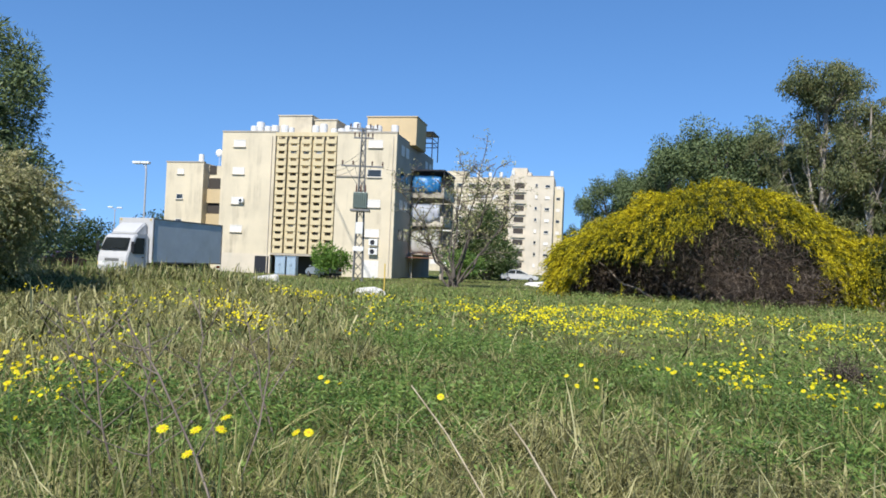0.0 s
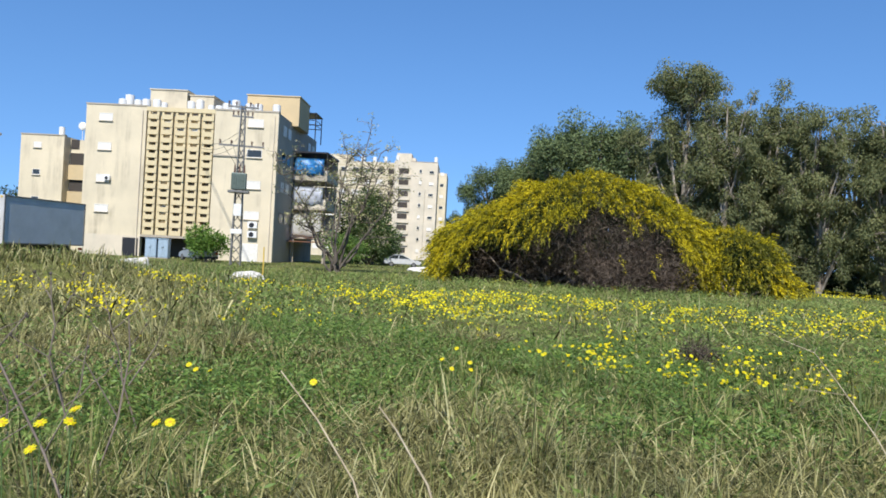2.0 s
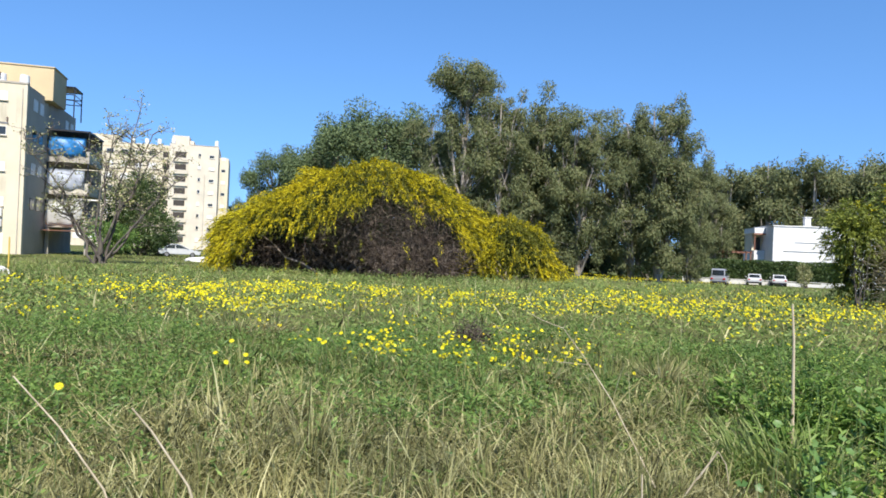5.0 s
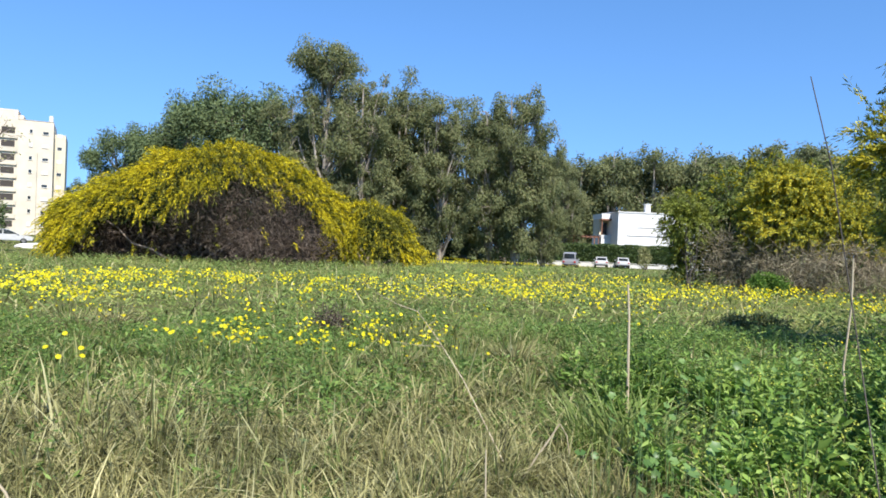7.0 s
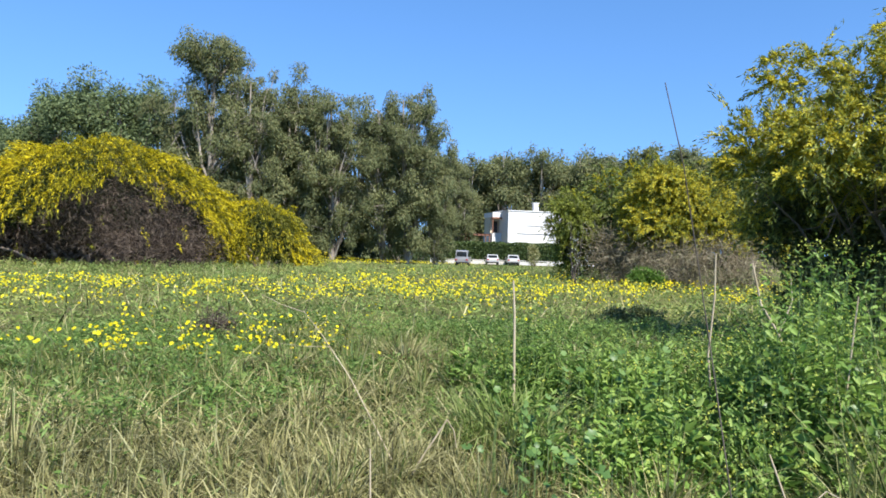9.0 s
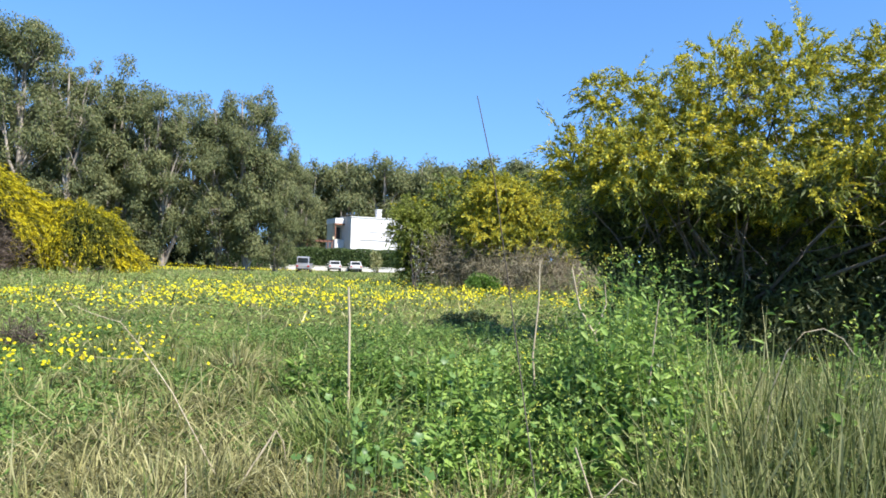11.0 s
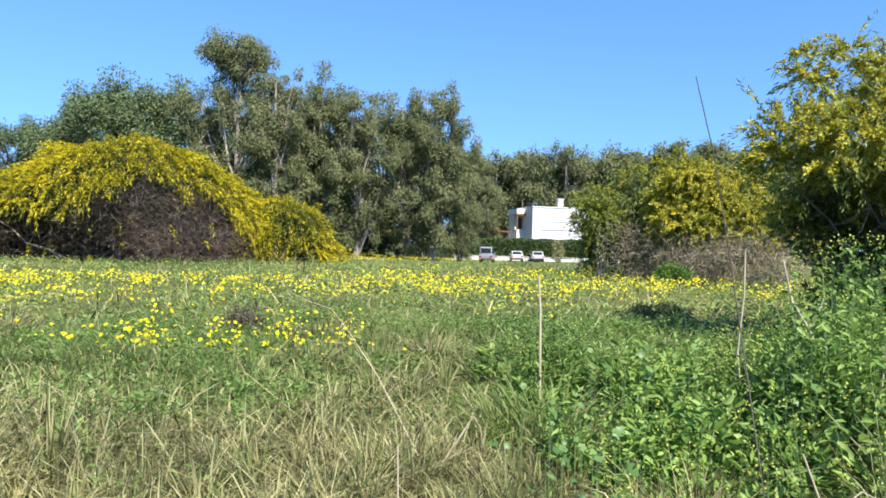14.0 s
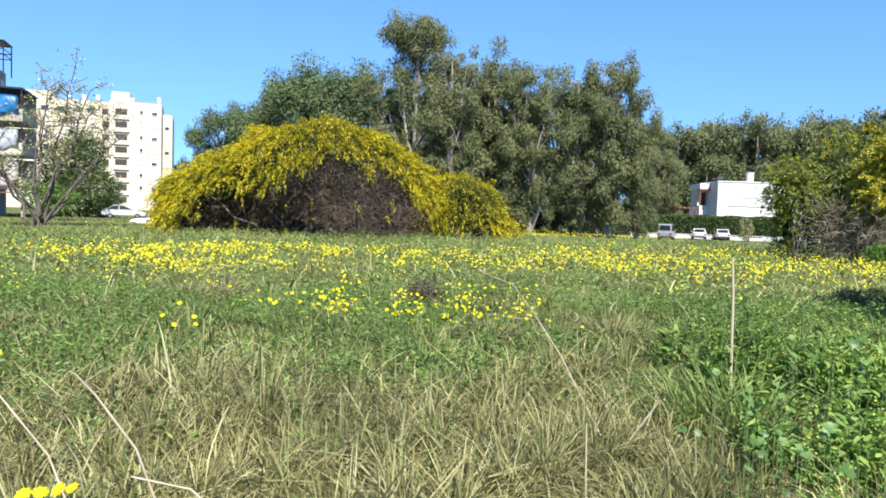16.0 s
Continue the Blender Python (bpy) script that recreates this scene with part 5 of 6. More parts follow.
def spray_tree(name, centres, radii, n_spray, leaf, k_leaf, spray, yellow, seed, label, trunk, dead=None, inner=0, leaf_key="acacia_leaf", fluff=(0.085, 0.05), bloom_key="wattle", bloom_label="yellow wattle blossom", up=-0.5, spray_min=0.0):
    """A loose acacia: sprays of narrow leaves and blossom round uneven clumps, on wandering limbs (plan in metres)."""
    rng = np.random.RandomState(seed)
    C, R = np.array(centres, float), np.array(radii, float)
    C[:, :2] *= 1 + ARM / np.linalg.norm(C[:, :2], axis=1)[:, None]
    t = thing(name, pose(*trunk), label, "flowering tree")
    C = C - np.array(trunk)
    high = C[:, 2] >= spray_min
    P, dd, _ = in_clumps(rng, C[high], R[high], n_spray, 0.62)
    ok = (P[:, 2] > 0.1) & ((dd[:, 2] > -0.55) | (spray_min == 0))
    P, dd = P[ok], dd[ok]
    out = dd * 0.7 + np.array([0, 0, 0.3]) + rng.normal(size=P.shape) * 0.35
    L = rng.uniform(0.6, 1.3, len(P)) * spray
    top = P[:, 2].max()
    bloom = (rng.uniform(0, 1, len(P)) < yellow * (0.25 + 1.1 * P[:, 2] / top) + 0.3 * field(P[:, 0] + P[:, 1], P[:, 2], 1.3, seed)) & (dd[:, 2] > up)
    part("foliage", mesh_of("foliage", *arcs(rng, P, out, L, k_leaf, leaf, 0.6, 0.25, dd + np.array([0, 0, 0.4]))), M[leaf_key], t, "narrow olive green leaves")
    if bloom.any():
        part("blossom", mesh_of("blossom", *arcs(rng, P[bloom], out[bloom], L[bloom] * 0.8, int(k_leaf * (2.3 if bloom_key == "wattle_pale" else 1.5)), fluff, 0.5, 0.25, dd[bloom] + np.array([0, 0, 0.4]))), M[bloom_key], t, bloom_label)
    limbs, twigs = [], []
    for i, (c, r) in enumerate(zip(C, R)):
        if spray_min and (i % 2 or c[2] < 1.6):
            continue
        l = wander(rng, (rng.normal() * 0.1, rng.normal() * 0.1, -0.2), c, 8, 0.22)
        l[1:4, :2] *= np.array([[0.25], [0.5], [0.8]])
        limbs.append((l, 0.05, 0.008))
        for q in range(10 if r[0] > 0.4 else 0):
            s0 = l[rng.randint(3, 8)]
            twigs.append((wander(rng, s0, s0 + np.clip(rng.normal(size=3), -0.9, 0.9) * R.mean() * 0.8, 5, 0.35), 0.014, 0.005))
    # the darker bark stands for shade inside the crown
    for l in limbs:
        part("limb", tubes([l], 7), M["bark_dark"], t, "", True)
    tagged(part("twig_growth", tubes(twigs, 3), M["bark"], t), kind="stuff")
    # inner leaves get the shade-coloured copy, which keeps the hollow dark
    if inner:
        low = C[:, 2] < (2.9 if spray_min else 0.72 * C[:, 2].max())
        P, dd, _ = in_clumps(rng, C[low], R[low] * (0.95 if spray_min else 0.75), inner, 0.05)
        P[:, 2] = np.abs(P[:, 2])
        part("inner_foliage", leaf_mesh("inner_foliage", rng, P, rng.normal(size=P.shape), leaf[0] * 1.5, leaf[1] * 2.2), M["acacia_shade"], t, "dense inner leaves, coloured dark for shade")
    if dead:
        P, dd, _ = in_clumps(rng, np.array(dead[0], float) - np.array(trunk), np.array(dead[1], float), dead[2], 0.3)
        P[:, 2] = np.maximum(P[:, 2], 0.05)
        P = P + rng.normal(size=P.shape) * np.array([0.3, 0.2, 0.2])
        P[:, 2] = np.abs(P[:, 2])
        way = dd * 0.6 + rng.normal(size=P.shape) * 0.6 + np.array([0, 0, -0.2])
        part("dead_brush", leaf_mesh("dead_brush", rng, P, way, rng.uniform(0.3, 0.8, dead[2]), 0.02), M["pale_twig"], t, "bleached tangle of dead twigs")
    return t


# the acacias beyond the weeds: a small green one, a tall olive one, a yellow one over bleached twigs


def at(az, d, z):
    return (-math.sin(radians(az)) * d, math.cos(radians(az)) * d, z)


spray_tree("flowering_acacia", [at(-18.9, 34, 3.7), at(-18.4, 34, 2.8), at(-19.7, 34, 2.8), at(-19.3, 34.4, 1.6), at(-19.0, 33.6, 3.0)],
           [(0.7, 0.8, 0.7), (0.55, 0.7, 0.8), (0.7, 0.8, 0.8), (0.9, 0.9, 1.1), (0.7, 0.6, 0.7)], 900, (0.17, 0.05), 15, 0.5, 0.12, 71,
           "small olive green acacia at the end of the row", at(-19.3, 34, 0), None, 5000, "fresh_acacia", (0.1, 0.06), "wattle", "yellow wattle blossom", 0.2)
spray_tree("flowering_acacia", [at(-21.8, 34.5, 4.4), at(-23.3, 34.5, 4.8), at(-25.2, 34.5, 4.9), at(-27.0, 34.5, 4.7), at(-21.7, 35, 2.9), at(-23.2, 35, 3.0), at(-21.6, 34.8, 1.5), at(-22.8, 34.6, 1.5), at(-25.0, 35, 2.6), at(-28.6, 34.5, 4.2)],
           [(0.9, 0.9, 0.8), (0.9, 0.9, 0.9), (0.9, 0.9, 0.8), (0.9, 0.9, 0.8), (0.8, 0.9, 1.1), (1.0, 0.9, 1.2), (0.8, 0.8, 1.1), (0.9, 0.8, 1.1), (1.1, 1.0, 1.3), (0.9, 0.9, 0.9)], 1500, (0.17, 0.045), 15, 0.6, 0.5, 75,
           "tall olive green acacia with a dark shaded inside", at(-23.0, 35, 0), None, 15000, "acacia_leaf", (0.1, 0.06), "wattle", "yellow wattle blossom", 0.2)
spray_tree("flowering_acacia", [at(-24.3, 32.4, 3.6), at(-25.6, 32.2, 4.5), at(-27.0, 32.2, 4.2), at(-26.2, 31.9, 3.1), at(-28.4, 32, 3.3), at(-30.3, 31.6, 2.8), at(-32.2, 31.4, 2.6), at(-23.9, 32.2, 2.1), at(-29.4, 32.6, 4.0), at(-33.5, 31.4, 2.4), at(-25.0, 31.5, 2.7), at(-26.8, 31.3, 2.4), at(-28.8, 31.2, 2.3), at(-31.0, 31.0, 2.2)],
           [(0.7, 0.7, 0.8), (0.8, 0.8, 0.8), (0.9, 0.8, 0.8), (0.8, 0.7, 0.8), (0.8, 0.8, 0.8), (0.8, 0.8, 0.7), (0.8, 0.8, 0.6), (0.4, 0.4, 0.5), (0.8, 0.8, 0.8), (0.7, 0.7, 0.6), (0.6, 0.5, 0.6), (0.7, 0.5, 0.5), (0.6, 0.5, 0.5), (0.7, 0.5, 0.4)], 2400, (0.16, 0.04), 12, 0.6, 3.0, 72,
           "yellow flowering acacia with bleached dead lower branches", at(-27.0, 32, 0),
           ([at(-26.0, 31.0, 1.1), at(-28.0, 30.7, 1.3), at(-30.2, 30.5, 1.5), at(-32.0, 30.4, 1.2), at(-27.0, 30.7, 0.6), at(-29.5, 30.3, 0.6), at(-32.0, 30.2, 0.5), at(-21.9, 32.6, 1.8), at(-22.8, 32.2, 0.9), at(-24.2, 31.8, 1.5)],
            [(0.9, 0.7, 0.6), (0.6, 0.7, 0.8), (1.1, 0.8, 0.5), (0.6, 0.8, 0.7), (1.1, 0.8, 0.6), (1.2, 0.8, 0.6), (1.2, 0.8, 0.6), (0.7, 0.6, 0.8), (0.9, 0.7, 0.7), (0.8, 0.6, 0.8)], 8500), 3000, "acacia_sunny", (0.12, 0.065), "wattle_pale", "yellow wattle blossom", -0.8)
# the large acacia close by
spray_tree("flowering_acacia", [(7.2, 10.3, 2.95), (8.0, 11.6, 2.3), (7.75, 9.8, 3.35), (9.6, 11.1, 3.2), (8.8, 9.2, 4.35), (9.5, 8.8, 4.6), (10.6, 10.6, 2.6), (10.4, 8.0, 3.5), (11.0, 7.4, 4.6), (8.6, 10.9, 1.5), (9.3, 10.2, 1.3), (10.6, 9.0, 1.5), (11.6, 6.4, 4.4), (11.9, 7.4, 1.8), (12.2, 5.2, 3.4), (9.6, 10.6, 2.4), (11.4, 9.4, 2.4), (12.4, 7.6, 2.4), (11.2, 8.6, 3.5), (10.2, 9.8, 3.0), (11.0, 9.2, 1.2), (12.4, 7.6, 1.2), (8.3, 8.7, 2.75), (8.9, 8.0, 2.8), (9.6, 7.4, 3.2), (6.95, 10.3, 4.35), (7.6, 9.8, 4.3), (7.1, 10.0, 3.35), (8.3, 9.4, 3.6), (6.85, 10.7, 3.35), (6.7, 10.75, 3.05), (6.86, 10.57, 4.4), (7.35, 10.25, 4.4), (8.5, 9.45, 4.85), (9.3, 8.65, 4.9), (10.5, 7.66, 4.7), (8.0, 9.9, 4.1), (9.0, 9.0, 3.6), (10.0, 9.0, 0.8), (11.0, 8.0, 0.8), (9.0, 10.0, 0.7), (8.2, 10.8, 0.8), (12.0, 7.0, 0.7)],
           [(0.95, 0.95, 0.8), (0.8, 0.9, 0.8), (0.95, 0.95, 0.75), (1.0, 0.95, 0.8), (0.8, 0.8, 0.65), (0.75, 0.75, 0.75), (1.1, 1.0, 1.0), (0.8, 0.9, 0.7), (0.8, 0.8, 0.8), (1.0, 0.9, 0.9), (1.2, 0.9, 0.8), (1.2, 1.0, 0.9), (1.0, 1.0, 0.9), (1.2, 1.0, 1.1), (1.2, 1.2, 1.1), (1.3, 1.2, 1.2), (1.4, 1.3, 1.2), (1.4, 1.3, 1.2), (1.2, 1.2, 1.0), (1.2, 1.1, 0.9), (1.3, 1.2, 1.1), (1.3, 1.2, 1.1), (0.55, 0.5, 0.3), (0.55, 0.5, 0.3), (0.6, 0.5, 0.4), (0.22, 0.22, 0.4), (0.25, 0.25, 0.4), (0.6, 0.6, 0.5), (0.7, 0.6, 0.55), (0.55, 0.55, 0.5), (0.4, 0.4, 0.4), (0.22, 0.22, 0.5), (0.3, 0.3, 0.45), (0.5, 0.5, 0.5), (0.42, 0.42, 0.55), (0.6, 0.6, 0.7), (0.6, 0.6, 0.5), (0.8, 0.7, 0.7), (1.1, 1.0, 0.8), (1.1, 1.0, 0.8), (1.0, 0.9, 0.7), (0.9, 0.9, 0.8), (1.1, 1.0, 0.8)], 5400, (0.125, 0.02), 19, 0.5, 1.25, 73,
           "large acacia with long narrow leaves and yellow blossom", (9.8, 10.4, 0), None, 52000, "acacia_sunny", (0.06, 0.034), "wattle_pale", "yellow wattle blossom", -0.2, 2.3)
# trees at the other end of the meadow, by the truck
spray_tree("tamarisk", [(-22.4, 8.7, 2.9), (-22.6, 7.8, 3.2), (-23.6, 8.2, 2.6), (-24.2, 7.7, 2.0), (-23.8, 7.0, 3.4), (-24.6, 8.4, 1.0), (-24.6, 6.0, 3.0), (-25.4, 6.6, 1.4)],
           [(0.75, 0.75, 0.6), (1.0, 1.0, 0.9), (1.0, 1.0, 1.0), (1.3, 1.1, 1.0), (1.3, 1.2, 1.0), (1.3, 1.0, 0.8), (1.3, 1.3, 1.2), (1.3, 1.2, 1.0)], 4400, (0.13, 0.034), 15, 0.7, 1.1, 74,
           "feathery olive and tan tamarisk at the edge of the meadow", (-23.8, 7.6, 0), None, 26000, "tamarisk", (0.15, 0.022), "plume", "pale tan feathery flower plumes", 0.0)
cyp = tree_mesh_set(91, 12.5, 3.0, 0.06, 80, 60000, (0.3, 0.075), 0.2, 1.3, 0.28, 0.66)
x, y, z = polar(73.2, 44)
tree("pine_tree", cyp, pose(x, y, z), M["bark"], M["pine_leaf"], "tall dark green pine behind the tamarisk", "", 1.1)
x, y, z = polar(84.0, 46)
tree("pine_tree", cyp, pose(x, y, z, 0, 0, 120), M["bark"], M["pine_leaf"], "tall dark green pine behind the tamarisk", "", 1.2)

# ---- meadow growth ----
AZ0, AZ1 = -66.0, 76.0


def scatter(rng, n, d0, d1):
    az = rng.uniform(AZ0, AZ1, n)
    d = np.sqrt(rng.uniform(d0 * d0, d1 * d1, n))
    x, y = -np.sin(np.radians(az)) * (d + ARM), np.cos(np.radians(az)) * (d + ARM)
    return az, d, x, y


def in_weeds(az, d, x, y):
    """1 inside the leafy weeds, 0 in open grass."""
    return step(-9.5, -16.5, az + 4.5 * field(x, y, 1.3, 31) + 2.0 * field(x, y, 3.1, 27)) * step(9.0, 7.4, d + 0.5 * field(x, y, 0.9, 32)) * (1 - 0.9 * step(-39.0, -42.5, az + 1.5 * field(x, y, 1.4, 30)) * step(2.6, 3.6, d))


def dry_share(az, d, x, y):
    strip = step(7.4, 2.6, d + 1.3 * field(x, y, 0.9, 33)) * (0.74 - 0.06 * step(25, 50, az)) * (0.8 + 0.3 * field(x, y, 2.3, 29))
    left = 0.85 * step(42, 54, az + 4 * field(x, y, 0.4, 34)) * step(6.5, 10.0, d) * step(33, 26, d)
    mid = 0.66 * step(10.0, 6.5, d + 1.2 * field(x, y, 0.7, 28)) * step(-13, -9, az) * step(7, 0, az)
    front = 0.74 * step(8.0, 5.6, d + 1.2 * field(x, y, 0.8, 24)) * step(50, 36, az)
    strip = np.maximum(np.maximum(strip, mid), front)
    tuft = 0.6 * step(0.3, 0.7, field(x, y, 0.8, 35)) * step(5, 7, d) * step(14, 9, d)
    return np.clip(np.maximum(np.maximum(strip, left), tuft) + 0.13, 0, 1)


def blades(rng, x, y, hgt, width, lean, droop, turn=None, joints=((0, 1.0), (0.42, 0.9), (0.76, 0.6), (1.0, 0.0))):
    """Curved tapering blades of five triangles each."""
    n = len(x)
    a = rng.uniform(0, 2 * np.pi, n) if turn is None else turn
    out = np.stack([np.cos(a), np.sin(a), np.zeros(n)], 1)
    side = np.stack([-np.sin(a), np.cos(a), np.zeros(n)], 1)
    tw = rng.uniform(-1.2, 1.2, n)[:, None]
    side = side * np.cos(tw) + out * np.sin(tw)
    base = np.stack([x, y, ground_z(x, y) - 0.02], 1)
    H, Wd, Ln, Dr = hgt[:, None], np.broadcast_to(width, n)[:, None], lean[:, None], droop[:, None]
    up = np.array([0, 0, 1.0])
    rows = []
    for q, w in joints:
        c = base + up * H * (q - Dr * q ** 3) + out * H * (Ln * q + Dr * 0.9 * q * q)
        rows += [c - side * Wd * w / 2, c + side * Wd * w / 2] if w else [c]
    V = np.stack(rows, 1).reshape(-1, 3)
    m = 2 * len(joints) - 1
    tris = [t for j in range(0, m - 3, 2) for t in ((j, j + 1, j + 3), (j, j + 3, j + 2))] + [(m - 3, m - 2, m - 1)]
    F = (np.arange(n)[:, None, None] * m + np.array(tris)[None]).reshape(-1, 3)
    return V, F


def grass_layer(name, seed, n, d0, d1, h_dry, h_green, width, label_dry, label_green):
    rng = np.random.RandomState(seed)
    az, d, x, y = scatter(rng, n, d0, d1)
    # tussocks: gather roots round shared centres, blades leaning away from them
    cell = np.where(d < 6, 0.26, 0.42)
    gx, gy = np.floor(x / cell), np.floor(y / cell)
    cx = (gx + 0.5 + 0.35 * np.sin(gx * 12.9 + gy * 78.2)) * cell
    cy = (gy + 0.5 + 0.35 * np.sin(gx * 39.3 + gy * 11.1)) * cell
    pull = rng.uniform(0.25, 0.85, n)
    away = np.arctan2(y - cy, x - cx) + rng.normal(size=n) * 0.7
    x, y = x + (cx - x) * pull, y + (cy - y) * pull
    vigour = 0.8 + 0.28 * np.sin(gx * 7.7 + gy * 5.3) + 0.12 * np.sin(gx * 3.1 - gy * 9.2)
    weeds = in_weeds(az, d, x, y)
    dry = rng.uniform(0, 1, n) < dry_share(az, d, x, y)
    keep = rng.uniform(0, 1, n) > weeds * (0.02 + 0.74 * step(3.4, 5.0, d + 0.8 * field(x, y, 1.2, 26)))
    tall_ = (0.8 + 0.3 * field(x, y, 1.3, 41)) * vigour
    for is_dry, hh, key, lab in ((True, h_dry, "dry_grass", label_dry), (False, h_green, "green_grass", label_green)):
        k = keep & (dry == is_dry)
        m = int(k.sum())
        hgt = np.clip(hh * tall_[k] * (0.4 + 1.0 * rng.uniform(0, 1, m) ** 1.5), 0.05, 1.15)
        lean = np.abs(rng.normal(0, 0.25 if is_dry else 0.24, m))
        droop = 1.1 * rng.uniform(0, 1, m) ** (0.7 if is_dry else 1.3)
        V, F = blades(rng, x[k], y[k], hgt, width * rng.uniform(0.5, 1.5, m), lean, droop, away[k], *(((0, 1.0), (0.6, 0.8), (1.0, 0.0)),) * (d0 > 12))
        o = part(name if not is_dry else "dry_" + name, mesh_of(name, V, F), M["meadow_grass"] if d0 > 12 and not is_dry else M[key])
        tagged(o, lab, "grass", kind="stuff")


grass_layer("grass", 101, 140000, 1.6, 5.2, 0.64, 0.54, 0.0098, "tall dry straw-coloured grass leaning over", "tall green grass blades in the foreground")


def thatch():
    """Fallen dead stems lying through the foreground grass."""
    rng = np.random.RandomState(106)
    az, d, x, y = scatter(rng, 13000, 1.6, 7.0)
    k = rng.uniform(0, 1, len(az)) < dry_share(az, d, x, y) * (1 - 0.7 * in_weeds(az, d, x, y))
    x, y = x[k], y[k]
    m = len(x)
    V, F = blades(rng, x, y, rng.uniform(0.08, 0.42, m), 0.009 * rng.uniform(0.6, 1.5, m), rng.uniform(0.5, 1.8, m), rng.uniform(0, 0.5, m))
    V[:, 2] += np.repeat(rng.uniform(0, 0.22, m) ** 1.2, 7)
    o = part("grass_litter", mesh_of("grass_litter", V, F), M["dry_grass"])
    tagged(o, "fallen dead straw lying through the grass", "grass", kind="stuff")


thatch()


def tall_grass():
    rng = np.random.RandomState(105)
    n = 14500
    az, d = rng.uniform(-66, -37, n), np.sqrt(rng.uniform(2.3 ** 2, 5.6 ** 2, n))
    k = rng.uniform(0, 1, n) < step(-38, -43, az + 3 * np.sin(d * 3))
    az, d = az[k], d[k]
    x, y = -np.sin(np.radians(az)) * (d + ARM), np.cos(np.radians(az)) * (d + ARM)
    x, y = x + 0.09 * np.sin(x * 17 + 3 * np.sin(y * 9)), y + 0.09 * np.sin(y * 17 + 3 * np.sin(x * 9))
    m = len(x)
    V, F = blades(rng, x, y, (0.56 + 0.13 * d) * (0.5 + 0.75 * rng.uniform(0, 1, m) ** 1.4), 0.0105 * rng.uniform(0.6, 1.5, m), np.abs(rng.normal(0, 0.22, m)), 0.95 * rng.uniform(0, 1, m) ** 1.25)
    o = part("tall_grass", mesh_of("tall_grass", V, F), M["straw_green"])
    tagged(o, "tall arching green and straw grass beside the acacia", "grass", kind="stuff")


tall_grass()
grass_layer("meadow_grass", 102, 110000, 5.2, 12.5, 0.6, 0.38, 0.014, "dry straw-coloured tussocks", "green meadow grass between the herbs")
grass_layer("far_grass", 103, 92000, 12.5, 42, 0.8, 0.25, 0.032, "dry pale grass stems near the tamarisk", "green meadow grass")
grass_layer("distant_grass", 104, 52000, 42, 120, 0.3, 0.2, 0.10, "distant dry grass", "distant short green grass")


def verge_grass():
    """Rough uncut grass along the edge of the meadow, before the truck and the apartment block."""
    rng = np.random.RandomState(107)
    n = 13000
    az, d = rng.uniform(39, 74, n), rng.uniform(27, 45, n)
    x, y = -np.sin(np.radians(az)) * d, np.cos(np.radians(az)) * d
    k = rng.uniform(0, 1, n) < np.clip(0.55 + 0.3 * step(46, 54, az) + 0.9 * field(x, y, 0.5, 61), 0.05, 1)
    x, y, az = x[k], y[k], az[k]
    m = len(x)
    tall_ = (0.52 + 0.3 * step(47, 55, az)) * (1 + 0.45 * field(x, y, 0.7, 62))
    dry = rng.uniform(0, 1, m) < 0.5 + 0.3 * field(x, y, 0.4, 63)
    for want, key, lab in ((True, "dry_grass", "rough dry brown grass at the edge of the meadow"), (False, "green_grass", "rough green grass at the edge of the meadow")):
        q = dry == want
        c = int(q.sum())
        V, F = blades(rng, x[q], y[q], tall_[q] * rng.uniform(0.5, 1.2, c), 0.035 * rng.uniform(0.6, 1.4, c), np.abs(rng.normal(0, 0.25, c)), 0.8 * rng.uniform(0, 1, c))
        tagged(part("verge_grass", mesh_of("verge_grass", V, F), M[key]), lab, "grass", kind="stuff")


verge_grass()


def six_leaves(rng, P, way, length, width):
    """Broad lobed leaves with six corners."""
    n = len(P)
    way = unit(way)
    side = unit(np.cross(way, rng.normal(size=(n, 3)) * 0.5 + np.array([0, 0, 1.0])))
    nrm = np.cross(side, way)
    L, Wd = np.broadcast_to(length, n)[:, None], np.broadcast_to(width, n)[:, None]
    V = np.stack([P, P + way * L * 0.3 + side * Wd * 0.5 + nrm * L * 0.12, P + way * L * 0.72 + side * Wd * 0.42 + nrm * L * 0.05,
                  P + way * L - nrm * L * 0.1, P + way * L * 0.72 - side * Wd * 0.42 + nrm * L * 0.05, P + way * L * 0.3 - side * Wd * 0.5 + nrm * L * 0.12], 1)
    V = V.reshape(-1, 3)
    i = np.arange(n)[:, None] * 6
    # two four-sided halves folded along the midrib
    F = np.concatenate([i + np.array([[0, 1, 2, 3]]), i + np.array([[0, 3, 4, 5]])], 1).reshape(-1, 4)
    return V, F


